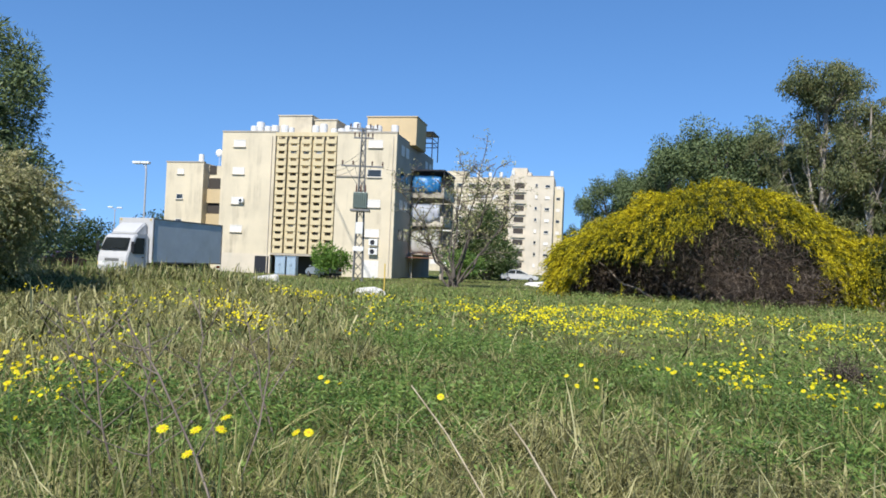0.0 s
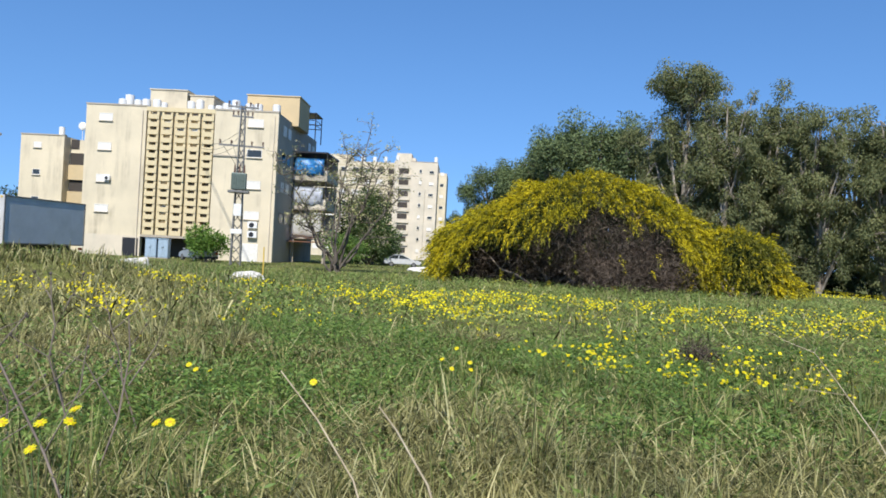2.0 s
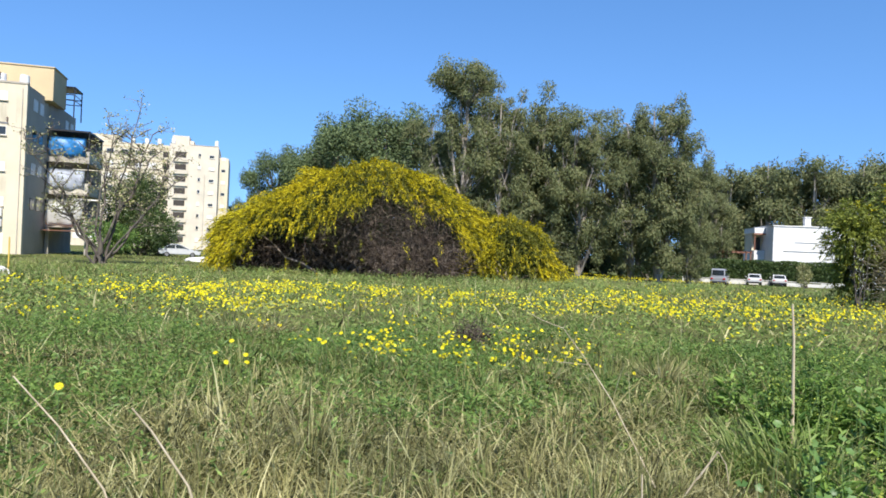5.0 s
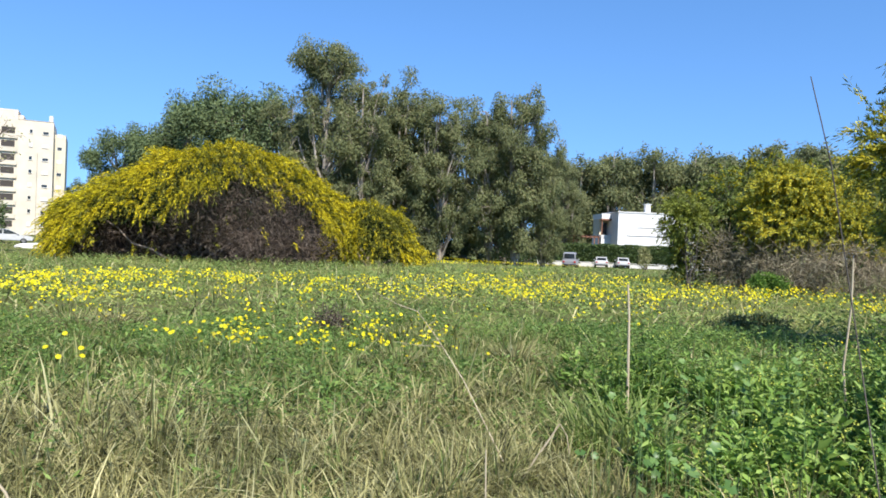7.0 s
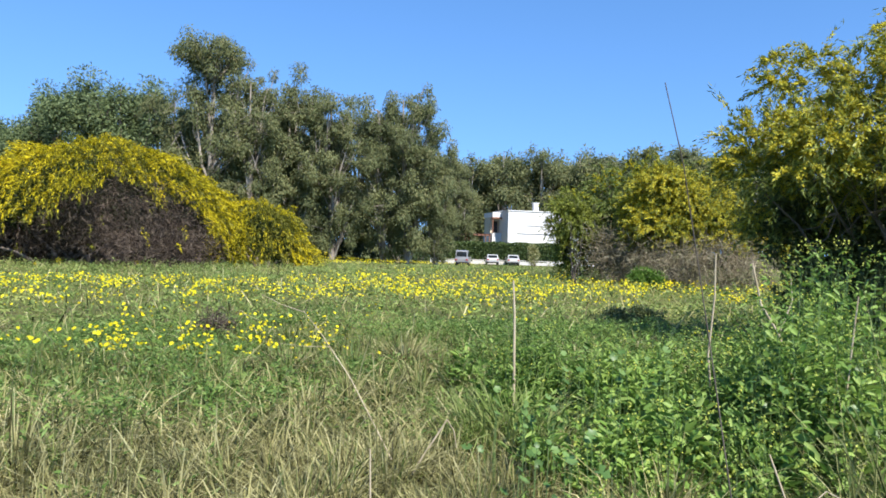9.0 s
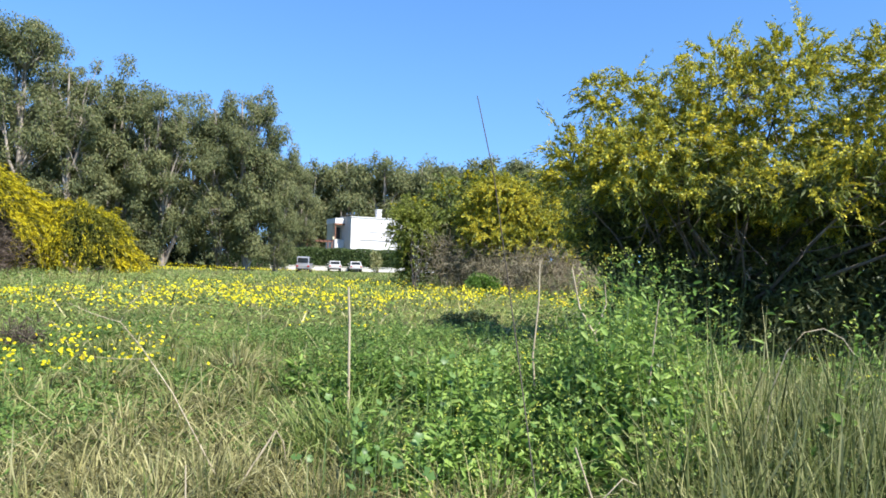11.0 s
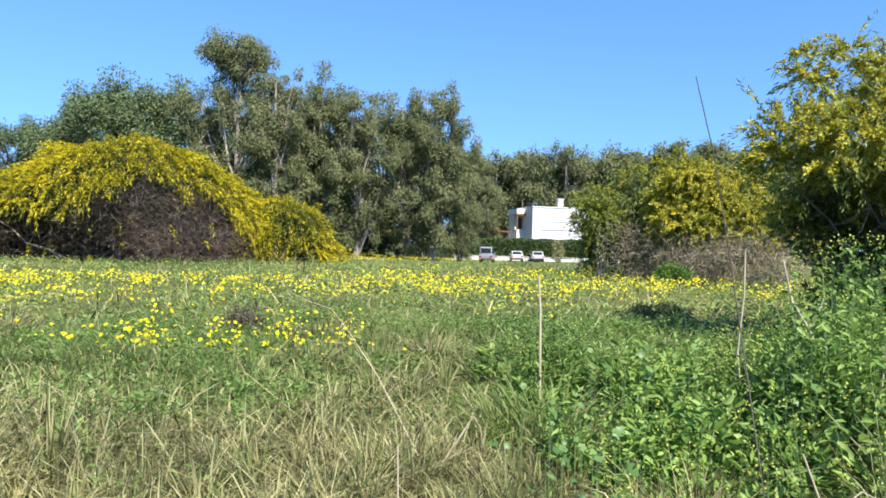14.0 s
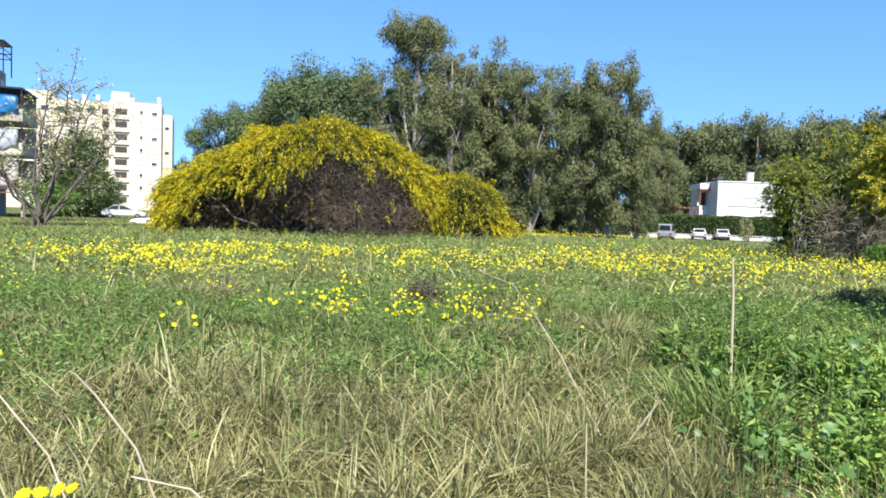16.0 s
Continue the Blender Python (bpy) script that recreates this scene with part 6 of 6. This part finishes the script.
def weeds():
    """Leafy mallow and mustard plants: stems, broad leaves, a few small yellow flowers."""
    rng = np.random.RandomState(201)
    az, d, x, y = scatter(rng, 3200, 2.1, 9.0)
    k = rng.uniform(0, 1, len(az)) < in_weeds(az, d, x, y) * np.clip(0.5 + 1.7 * field(x, y, 2.2, 25), 0.06, 1) * (0.2 + 0.8 * step(2.9, 4.3, d + 0.7 * field(x, y, 1.5, 36)))
    az, d, x, y = az[k], d[k], x[k], y[k]
    big = (0.74 + 0.92 * step(-29, -37, az) * step(-60, -44, az) * step(3.4, 5.6, d) + 0.36 * field(x, y, 1.7, 37)) * (1 - 0.45 * step(4.6, 3.2, d) * step(-38, -46, az)) * rng.uniform(0.75, 1.2, len(x)) * (0.45 + 0.55 * step(3.0, 4.6, d))
    shoots = 9
    az, d, big = np.repeat(az, shoots), np.repeat(d, shoots), np.repeat(big, shoots)
    n = len(az)
    fan = rng.normal(size=(n, 2))
    x, y = np.repeat(x, shoots) + fan[:, 0] * 0.05, np.repeat(y, shoots) + fan[:, 1] * 0.05
    hgt = np.clip(big * (0.55 + 0.62 * rng.uniform(0, 1, n) ** 1.3) * (1.12 - 0.12 * np.linalg.norm(fan, axis=1)), 0.12, 1.75)
    z = ground_z(x, y)
    lean = fan * 0.15 + rng.normal(size=(n, 2)) * 0.05
    per = 17
    f = 0.2 + 0.8 * rng.uniform(0, 1, (n, per)) ** 1.25
    P = np.stack([x[:, None] + lean[:, :1] * f * hgt[:, None], y[:, None] + lean[:, 1:] * f * hgt[:, None], z[:, None] + f * hgt[:, None]], -1)
    a = rng.uniform(0, 2 * np.pi, (n, per))
    out = np.stack([np.cos(a), np.sin(a), rng.uniform(-0.6, 1.3, (n, per))], -1)
    stalk = (0.015 + 0.07 * (1.05 - f))[..., None]
    P = (P + out * stalk).reshape(-1, 3)
    L = (0.037 + 0.115 * (1 - f.ravel()) ** 1.2) * rng.uniform(0.5, 1.5, n * per) * np.repeat(np.repeat(rng.uniform(0.65, 1.45, n // shoots), shoots), per)
    o = part("weed_leaves", mesh_of("weed_leaves", *six_leaves(rng, P, out.reshape(-1, 3), L, L * np.repeat(np.repeat(rng.uniform(0.24, 0.5, n // shoots), shoots), per))), M["weed_leaf"])
    tagged(o, "dense fresh green mallow and mustard leaves", "weeds", kind="stuff")
    V, F = blades(rng, x, y, hgt * 1.04, 0.006, np.linalg.norm(lean, axis=1), np.zeros(n))
    o = part("weed_stems", mesh_of("weed_stems", V, F), M["stem"])
    tagged(o, "thin green weed stems", "weeds", kind="stuff")
    # mustard tips
    pick = (rng.uniform(0, 1, n) < 0.3) & (d > 3.0)
    m = int(pick.sum())
    B = np.stack([x[pick] + lean[pick, 0] * hgt[pick], y[pick] + lean[pick, 1] * hgt[pick], z[pick] + hgt[pick] * 1.02], 1)
    rep = 7
    Q = np.repeat(B, rep, 0) + rng.normal(size=(m * rep, 3)) * np.array([0.025, 0.025, 0.035])
    o = part("mustard_flowers", leaf_mesh("mustard_flowers", rng, Q, rng.normal(size=Q.shape), 0.022, 0.014), M["mustard"])
    tagged(o, "small pale yellow mustard flowers on the weeds", "flowers", kind="stuff")


weeds()


def mallows():
    """Broad round mallow leaves with scalloped rims, held flat on their stalks among the weeds."""
    rng = np.random.RandomState(205)
    az, d, x, y = scatter(rng, 9000, 2.0, 6.2)
    k = rng.uniform(0, 1, len(az)) < in_weeds(az, d, x, y) * np.clip(0.2 + 1.5 * field(x, y, 2.6, 43), 0, 1) * (1 - 0.6 * step(4.0, 6.0, d))
    x, y, d = x[k], y[k], d[k]
    n = len(x)
    r = rng.uniform(0.017, 0.038, n)
    C = np.stack([x, y, ground_z(x, y) + (0.3 + 0.1 * d) * rng.uniform(0.45, 1.1, n)], 1)
    nrm = unit(np.array([SUN_FROM[0], SUN_FROM[1], 1.5]) + rng.normal(size=(n, 3)) * 0.55)
    a = unit(np.cross(nrm, rng.normal(size=(n, 3))))
    b = np.cross(nrm, a)
    rim = 11
    ang = np.linspace(0.25, 2 * np.pi - 0.25, rim)
    lobe = 1 + 0.16 * np.cos(ang * 5)
    R = r[:, None, None] * lobe[None, :, None]
    ring = C[:, None] + R * (a[:, None] * np.cos(ang)[None, :, None] + b[:, None] * np.sin(ang)[None, :, None]) + nrm[:, None] * (R * 0.22)
    V = np.concatenate([C[:, None], ring], 1).reshape(-1, 3)
    tri = np.array([(0, i, i + 1) for i in range(1, rim)])
    F = (np.arange(n)[:, None, None] * (rim + 1) + tri[None]).reshape(-1, 3)
    o = part("mallow_leaves", mesh_of("mallow_leaves", V, F), M["mallow"])
    tagged(o, "broad scalloped mallow leaves among the weeds", "weeds", kind="stuff")
    base = C - np.stack([0.03 * np.cos(6 * x), 0.03 * np.sin(7 * y), C[:, 2] - ground_z(x, y)], 1)
    top = C.copy()
    side = np.stack([np.full(n, 0.0022), np.zeros(n), np.zeros(n)], 1)
    V = np.stack([base - side, base + side, top + side * 0.6, top - side * 0.6], 1).reshape(-1, 3)
    o = part("mallow_stalks", mesh_of("mallow_stalks", V, np.arange(n * 4).reshape(n, 4)), M["stem"])
    tagged(o, "thin green mallow leaf stalks", "weeds", kind="stuff")


mallows()


def dry_tussock(az, d, hgt, seed, droop=1.0, key="dry_grass", m=420, foot=0.14):
    """One dry grass tussock: arching straw blades round a tight foot."""
    rng = np.random.RandomState(seed)
    x, y, z = polar(az, d)
    a = rng.uniform(0, 2 * np.pi, m)
    q = np.abs(rng.normal(0, foot, m))
    V, F = blades(rng, x + np.cos(a) * q, y + np.sin(a) * q, hgt * rng.uniform(0.55, 1.15, m), 0.016 * rng.uniform(0.6, 1.4, m), droop * rng.uniform(0.05, 0.55, m), droop * 1.1 * rng.uniform(0, 1, m) ** 0.7, a)
    V[:, 0] -= x
    V[:, 1] -= y
    V[:, 2] -= z
    t = thing("grass_tussock", pose(x, y, z), "dry straw-coloured grass tussock in the green meadow", "grass", "dry tussocks")
    tagged(part("blade_tuft", mesh_of("blade_tuft", V, F), M[key], t), kind="stuff")


for k, (az, d, hgt) in enumerate(((24.4, 12.9, 0.62), (27.3, 12.3, 0.66), (25.8, 12.4, 0.55), (33.5, 11.6, 0.5), (44.5, 11.2, 0.55), (47.0, 13.0, 0.5), (3.0, 9.0, 0.5), (-6.0, 9.4, 0.6))):
    dry_tussock(az, d, hgt, 500 + k)
for k, (az, d, hgt) in enumerate(((-12.6, 6.0, 0.62), (-14.3, 6.1, 0.76), (-16.2, 5.9, 0.66))):
    dry_tussock(az, d, hgt, 520 + k, 0.75, "meadow_grass", 170, 0.32)
field_bush("dead_shrub", 8.7, 12.2, 0.5, 0.42, 14, M["dead_twig"], "small purple-brown dead shrub among the daisies", 900, (0.16, 0.012))


def herbs():
    """Feathery daisy foliage and other low herbs over the middle of the meadow."""
    rng = np.random.RandomState(202)
    for name, n, d0, d1, size, per in (("herb_leaves", 14000, 3.4, 14, 0.058, 18), ("far_herb_leaves", 22000, 14, 44, 0.12, 6)):
        az, d, x, y = scatter(rng, n, d0, d1)
        share = (1 - 0.95 * dry_share(az, d, x, y)) * (1 - 0.8 * in_weeds(az, d, x, y)) * np.clip(0.7 + 1.1 * field(x, y, 1.1, 38), 0.12, 1)
        k = rng.uniform(0, 1, n) < share
        x, y = x[k], y[k]
        m = len(x)
        hgt = (0.31 + 0.2 * field(x, y, 0.8, 39)) * rng.uniform(0.6, 1.3, m)
        f = rng.uniform(0.2, 1.05, (m, per))
        a = rng.uniform(0, 2 * np.pi, (m, per))
        r = rng.uniform(0.02, 0.13, (m, per))
        P = np.stack([x[:, None] + np.cos(a) * r, y[:, None] + np.sin(a) * r, ground_z(x, y)[:, None] + f * hgt[:, None]], -1).reshape(-1, 3)
        out = np.stack([np.cos(a), np.sin(a), rng.uniform(-0.1, 1.0, (m, per))], -1).reshape(-1, 3)
        o = part(name, leaf_mesh(name, rng, P, out, size * rng.uniform(0.6, 1.7, m * per), size * 0.34), M["herb_leaf"] if d1 < 20 else M["meadow_leaf"])
        tagged(o, "low feathery green herb foliage", "herbs", kind="stuff")


herbs()


def daisy_heads(rng, x, y, z, r):
    """Open six-cornered flower heads turned to the sun."""
    n = len(x)
    nrm = unit(np.array([SUN_FROM[0] * 0.6, SUN_FROM[1] * 0.6, 1.0]) + rng.normal(size=(n, 3)) * 0.5)
    a = unit(np.cross(nrm, rng.normal(size=(n, 3))))
    b = np.cross(nrm, a)
    ang = np.arange(6) * np.pi / 3
    C = np.stack([x, y, z], 1)[:, None]
    V = C + r[:, None, None] * (a[:, None] * np.cos(ang)[None, :, None] + b[:, None] * np.sin(ang)[None, :, None])
    return V.reshape(-1, 3), np.arange(n * 6).reshape(n, 6)


def daisies():
    rng = np.random.RandomState(301)
    az, d, x, y = scatter(rng, 120000, 6.5, 46)
    band = step(11.5 - 2.5 * step(8, 0, az), 16 - 4 * step(8, 0, az), d) * step(28, 22, d - 9 * step(2, -6, az)) * (0.4 + 0.6 * step(-2, 14, az) + 0.9 * step(18, 28, az)) * (1 - 0.8 * step(50, 58, az))
    p = band * np.clip(-0.12 + 2.8 * field(x, y, 0.33, 51) + 2.4 * field(x, y, 1.7, 52), 0.03, 1.9)
    row = step(1.15, 0.3, np.abs(d - 10.3 - 0.06 * (az - 14) - 0.5 * field(x, y, 0.5, 56))) * step(-3, 2, az) * step(25, 20, az) * np.clip(0.45 + 1.5 * field(x, y, 1.5, 53), 0, 1.2)
    left = step(58, 63, az) * step(5.2, 6, d) * step(13, 9.5, d) * np.clip(0.3 + 0.9 * field(x, y, 1.2, 54), 0, 1)
    loose = 0.05 * step(7.0, 10, d) * step(20, 12, d) * np.clip(0.4 + field(x, y, 0.8, 55), 0, 1)
    p = np.clip(np.maximum(np.maximum(p, row * 1.8), np.maximum(left * 2.0, loose * 2)), 0, 1) * (1 - in_weeds(az, d, x, y))
    k = rng.uniform(0, 1, len(az)) < p * (0.11 + 0.07 * step(20, 30, az) * step(56, 48, az))
    bunch = rng.randint(1, 14, int(k.sum()))
    x, y, d = (np.repeat(q[k], bunch) for q in (x, y, d))
    x, y = x + rng.normal(size=len(x)) * 0.15, y + rng.normal(size=len(x)) * 0.15
    z = ground_z(x, y) + 0.36 * rng.uniform(0.6, 1.35, len(x))
    V, F = daisy_heads(rng, x, y, z, 0.019 * rng.uniform(0.6, 1.4, len(x)) * (1 + 0.022 * d))
    o = part("daisy_field", mesh_of("daisy_field", V, F), M["petal"])
    tagged(o, "countless yellow crown daisies in drifts across the meadow", "flowers", kind="stuff")


daisies()


def far_daisies():
    """A golden sheet of the same flowers before the gum trees."""
    rng = np.random.RandomState(302)
    az, d = rng.uniform(-13, 7, 7000), rng.uniform(48, 92, 7000)
    x, y = -np.sin(np.radians(az)) * d, np.cos(np.radians(az)) * d
    k = rng.uniform(0, 1, len(x)) < np.clip(0.3 + 1.2 * field(x, y, 0.16, 57), 0.05, 0.8) * step(-13, -6, az) * step(7, 3, az)
    x, y = x[k], y[k]
    V, F = daisy_heads(rng, x, y, ground_z(x, y) + 0.3 * rng.uniform(0.7, 1.3, len(x)), 0.036 * rng.uniform(0.6, 1.4, len(x)))
    o = part("daisy_sheet", mesh_of("daisy_sheet", V, F), M["petal"])
    tagged(o, "distant golden sheet of yellow daisies before the gum trees", "flowers", kind="stuff")


far_daisies()


def daisy_parts():
    """One daisy: stem, ring of rounded petals, domed disc; origin at the flower head."""
    bm = bmesh.new()
    for i in range(14):
        a = i * 2 * math.pi / 14
        ca, sa = math.cos(a), math.sin(a)
        pts = [(0.005, -0.003), (0.015, -0.0055), (0.023, -0.0045), (0.026, 0.0), (0.023, 0.0045), (0.015, 0.0055), (0.005, 0.003)]
        vs = [bm.verts.new((r * ca - t * sa, r * sa + t * ca, 0.004 * (i % 2) + 0.002 - r * r * 3.0)) for r, t in pts]
        bm.faces.new(vs)
    petals = bpy.data.meshes.new("petals")
    bm.to_mesh(petals)
    bm.free()
    bm = bmesh.new()
    bmesh.ops.create_uvsphere(bm, u_segments=12, v_segments=6, radius=0.011, matrix=Matrix.Diagonal((1, 1, 0.45, 1)))
    disc = bpy.data.meshes.new("disc")
    bm.to_mesh(disc)
    bm.free()
    return petals, disc


def near_daisies():
    petals, disc = daisy_parts()
    rng = random.Random(9)
    spots = [(57.6, 3.1, 0.87), (55.4, 3.1, 0.86), (53.7, 3.1, 0.86), (53.4, 3.1, 0.91), (55.9, 3.1, 0.76), (48.6, 3.6, 0.72), (47.7, 3.6, 0.72),
             (47.3, 6.2, 0.57), (46.8, 6.2, 0.53), (45.8, 6.2, 0.52), (28.3, 6.9, 0.57), (27.5, 6.9, 0.48), (26.0, 6.9, 0.48), (26.1, 6.9, 0.55), (27.2, 7.3, 0.63),
             (68.6, 6.5, 0.76), (68.0, 6.5, 0.6), (67.3, 6.5, 0.59), (67.2, 6.5, 0.69), (64.2, 6.8, 0.66), (63.5, 6.8, 0.69), (65.2, 5.6, 0.6), (64.3, 5.6, 0.61), (38.0, 4.6, 0.73), (35.0, 2.45, 0.68), (34.1, 2.5, 0.66), (33.0, 2.45, 0.68), (32.3, 2.5, 0.66)]
    for k in range(22):
        spots.append((rng.uniform(9, 22), rng.uniform(8.2, 9.6), rng.uniform(0.42, 0.6)))
    for k in range(14):
        spots.append((rng.uniform(64, 71), rng.uniform(5.6, 7.2), rng.uniform(0.56, 0.8)))
    for az, d, hh in spots:
        x, y, z = polar(az, d)
        t = thing("daisy", pose(x, y, z), "yellow crown daisy on a thin green stem", "flower", "near daisies")
        bend = (rng.uniform(-0.06, 0.06), rng.uniform(-0.06, 0.06))
        top = hh - z
        part("stem", tubes([([(bend[0], bend[1], -0.02), (bend[0] * 0.6, bend[1] * 0.6, top * 0.6), (0, 0, top)], 0.0028, 0.002)], 5), M["stem"], t)
        fl = part("petals", petals, M["petal"], t)
        fl.matrix_local = pose(0, 0, top, rng.uniform(20, 48), rng.uniform(-15, 15), rng.uniform(-30, 60))
        dc = part("disc", disc, M["disc"], fl)
        dc.location = (0, 0, 0.003)


near_daisies()


def stalk(az, d, pts, r, label, branches=(), key="dry_stalk"):
    x, y, z = polar(az, d)
    t = thing("dry_stalk", pose(x, y, z, 0, 0, az), label, "dry stalk", "dry stalks")
    part("stem", tubes([(pts, r, r * 0.6)], 6), M[key], t)
    for b in branches:
        part("side_shoot", tubes([(b, r * 0.6, r * 0.3)], 5), M[key], t)


stalk(-14.3, 6.7, [(0.04, 0, 0), (0.03, 0, 0.6), (0.02, 0, 1.1), (0.0, 0, 1.41)], 0.017, "thick bleached dry stalk standing in the meadow")
stalk(-29.0, 6.6, [(0.05, 0, 0), (-0.02, 0, 0.8), (0.02, 0, 1.3), (0.02, 0, 1.7)], 0.012, "thin bleached dry stalk above the weeds")
stalk(-37.4, 5.2, [(0.02, 0, 0), (0.0, 0, 0.8), (0.03, 0, 1.2), (0.05, 0, 1.43)], 0.008, "thin bleached dry stalk above the weeds")
stalk(-31.5, 6.8, [(0.5, 0, 0.2), (0.25, 0, 1.0), (0.1, 0, 1.25), (0.02, 0, 1.62)], 0.015, "forked bleached dry stem above the weeds", ([(0.25, 0, 1.0), (0.35, 0, 1.3), (0.33, 0, 1.5)],))
stalk(-46.0, 4.6, [(-0.1, 0, 0), (-0.08, 0, 0.6), (-0.04, 0, 0.95), (0.03, 0, 1.17), (0.12, 0, 1.29), (0.22, 0, 1.32), (0.32, 0, 1.27), (0.38, 0, 1.18)], 0.004, "arching dry reed stem")
stalk(-9.4, 4.7, [(-0.26, 0, 0.12), (-0.16, 0, 0.3), (-0.06, 0, 0.46), (0.0, 0, 0.56)], 0.009, "broken pale reed stem bent over in the grass", ([(0.0, 0, 0.56), (0.05, 0.02, 0.48), (0.07, 0.03, 0.36)],))
stalk(-3.9, 3.05, [(0.02, 0, 0), (0.0, 0, 0.5), (-0.01, 0, 0.84)], 0.006, "cut upright pale reed stem in the grass")
stalk(31.5, 3.2, [(0.3, -0.1, 0.2), (0.16, 0, 0.6), (0.0, 0, 0.85), (-0.08, 0, 0.95)], 0.007, "bent bleached dry stem leaning across the grass")
stalk(1.8, 5.6, [(0.62, -0.9, 0.25), (0.36, -0.4, 0.7), (0.15, 0, 0.97), (0.0, 0, 1.16)], 0.0046, "bent bleached dry stem leaning across the grass", ([(0.2, -0.1, 0.9), (0.0, 0, 0.89), (-0.2, 0.1, 0.9)], [(0.0, 0, 1.16), (-0.18, 0, 1.22), (-0.34, 0, 1.3)], [(0.0, 0, 1.16), (0.06, 0, 1.3), (0.2, 0, 1.42)]))
stalk(57.0, 4.2, [(0.3, -0.3, 0), (0.1, -0.1, 0.5), (-0.12, 0, 0.95), (-0.3, 0.1, 1.22)], 0.008, "dark dead thistle stem with side shoots", ([(-0.12, 0, 0.95), (-0.3, 0, 1.05), (-0.42, 0, 1.25)], [(0.1, -0.1, 0.5), (0.25, 0, 0.8), (0.28, 0, 1.1)]), "bark")
stalk(51.0, 4.8, [(-0.2, -0.2, 0), (-0.05, 0, 0.5), (0.0, 0, 0.9), (-0.02, 0, 1.15)], 0.008, "dark dead thistle stem with side shoots", ([(0, 0, 0.7), (0.15, 0, 0.95), (0.22, 0, 1.15)], [(-0.05, 0, 0.5), (-0.25, 0, 0.85), (-0.4, 0, 0.92)]), "bark")
stalk(36.0, 3.6, [(0.25, -0.3, 0.1), (0.1, -0.1, 0.5), (-0.1, 0, 0.78), (-0.3, 0.1, 1.0)], 0.006, "bent bleached dry stem leaning across the grass")
stalk(-25.0, 2.0, [(0.3, 0, -0.02), (0.2, 0, 0.75), (0.08, 0, 1.5), (0.0, 0, 1.98), (-0.055, 0, 2.21)], 0.0024, "long thin dead cane standing above the weeds", (), "bark_dark")
stalk(22.0, 2.6, [(0.3, 0.1, 0.05), (0.1, 0, 0.4), (-0.15, 0, 0.66), (-0.35, 0, 0.72)], 0.006, "bent bleached dry stem leaning across the grass")

stalk(-33.5, 2.7, [(0.1, 0, 0), (0.04, 0, 0.5), (-0.02, 0, 0.8), (-0.1, 0, 1.02)], 0.006, "silvery dead thistle with curled leaves",
      ([(0.04, 0, 0.5), (0.14, -0.05, 0.62), (0.2, -0.08, 0.6)], [(0.0, 0, 0.7), (-0.14, -0.05, 0.78), (-0.2, -0.06, 0.74)], [(-0.02, 0, 0.8), (0.08, 0, 0.92), (0.13, 0, 0.9)],
       [(0.08, 0, 0.25), (-0.08, -0.08, 0.4), (-0.16, -0.1, 0.38)], [(0.06, 0, 0.4), (0.16, 0.04, 0.44), (0.24, 0.05, 0.4)]))


def dead_thistle(az, d, hgt, seed):
    """A dead branched thistle: a bent stem, side shoots and small dark seed heads."""
    rng = np.random.RandomState(seed)
    x, y, z = polar(az, d)
    t = thing("dead_thistle", pose(x, y, z, 0, 0, az), "dead brown branched thistle with small dark seed heads", "dead plant", "dead thistles")
    stem = wander(rng, (rng.uniform(0.1, 0.35), 0, -0.03), (rng.uniform(-0.15, 0.05), 0.05, hgt), 9, 0.22)
    part("stem", tubes([(stem, 0.0085, 0.004)], 6), M["bark"], t)
    heads = [stem[-1]]
    for j in range(6):
        s0 = stem[3 + j % 5]
        side = 1 if j % 2 else -1
        e = s0 + np.array([side * rng.uniform(0.08, 0.3), rng.uniform(-0.1, 0.1), rng.uniform(0.14, 0.36)])
        e[2] = min(e[2], hgt + 0.02)
        shoot = wander(rng, s0, e, 5, 0.25)
        part("side_shoot", tubes([(shoot, 0.005, 0.0025)], 5), M["bark"], t)
        heads.append(shoot[-1])
    for q in heads:
        bm = bmesh.new()
        bmesh.ops.create_icosphere(bm, subdivisions=1, radius=0.011, matrix=Matrix.Translation(q) @ Matrix.Diagonal((1, 1, 1.35, 1)))
        part("seed_head", bm, M["bark_dark"], t, "", True)


for k, (az, d, hgt) in enumerate(((63.2, 4.8, 1.3), (60.6, 5.6, 1.22), (58.4, 4.3, 1.16), (55.0, 5.2, 1.36), (52.6, 6.0, 1.18), (64.8, 6.4, 1.1))):
    dead_thistle(az, d, hgt, 400 + k)


def blossoming_sapling():
    rng = np.random.RandomState(88)
    x, y, z = polar(-19.3, 29.5)
    t = thing("sapling", pose(x, y, z, 0, 0, -20), "thin sapling with sparse white blossom beside the acacia", "sapling")
    stems, tips = [], []
    for i in range(5):
        e = np.array([rng.normal() * 0.35, rng.normal() * 0.3, rng.uniform(1.6, 2.9)])
        w_ = wander(rng, (0.05 * i - 0.1, 0, -0.1), e, 9, 0.2)
        stems.append((w_, 0.018, 0.006))
        tips += list(w_[3:])
    for st in stems:
        part("stem", tubes([st], 5), M["bark_dark"], t)
    P = np.repeat(np.array(tips), 3, 0) + rng.normal(size=(len(tips) * 3, 3)) * 0.08
    tagged(part("blossom", leaf_mesh("blossom", rng, P, rng.normal(size=P.shape), 0.055, 0.04), M["white_petal"], t, "sparse white blossom"), kind="stuff")


blossoming_sapling()
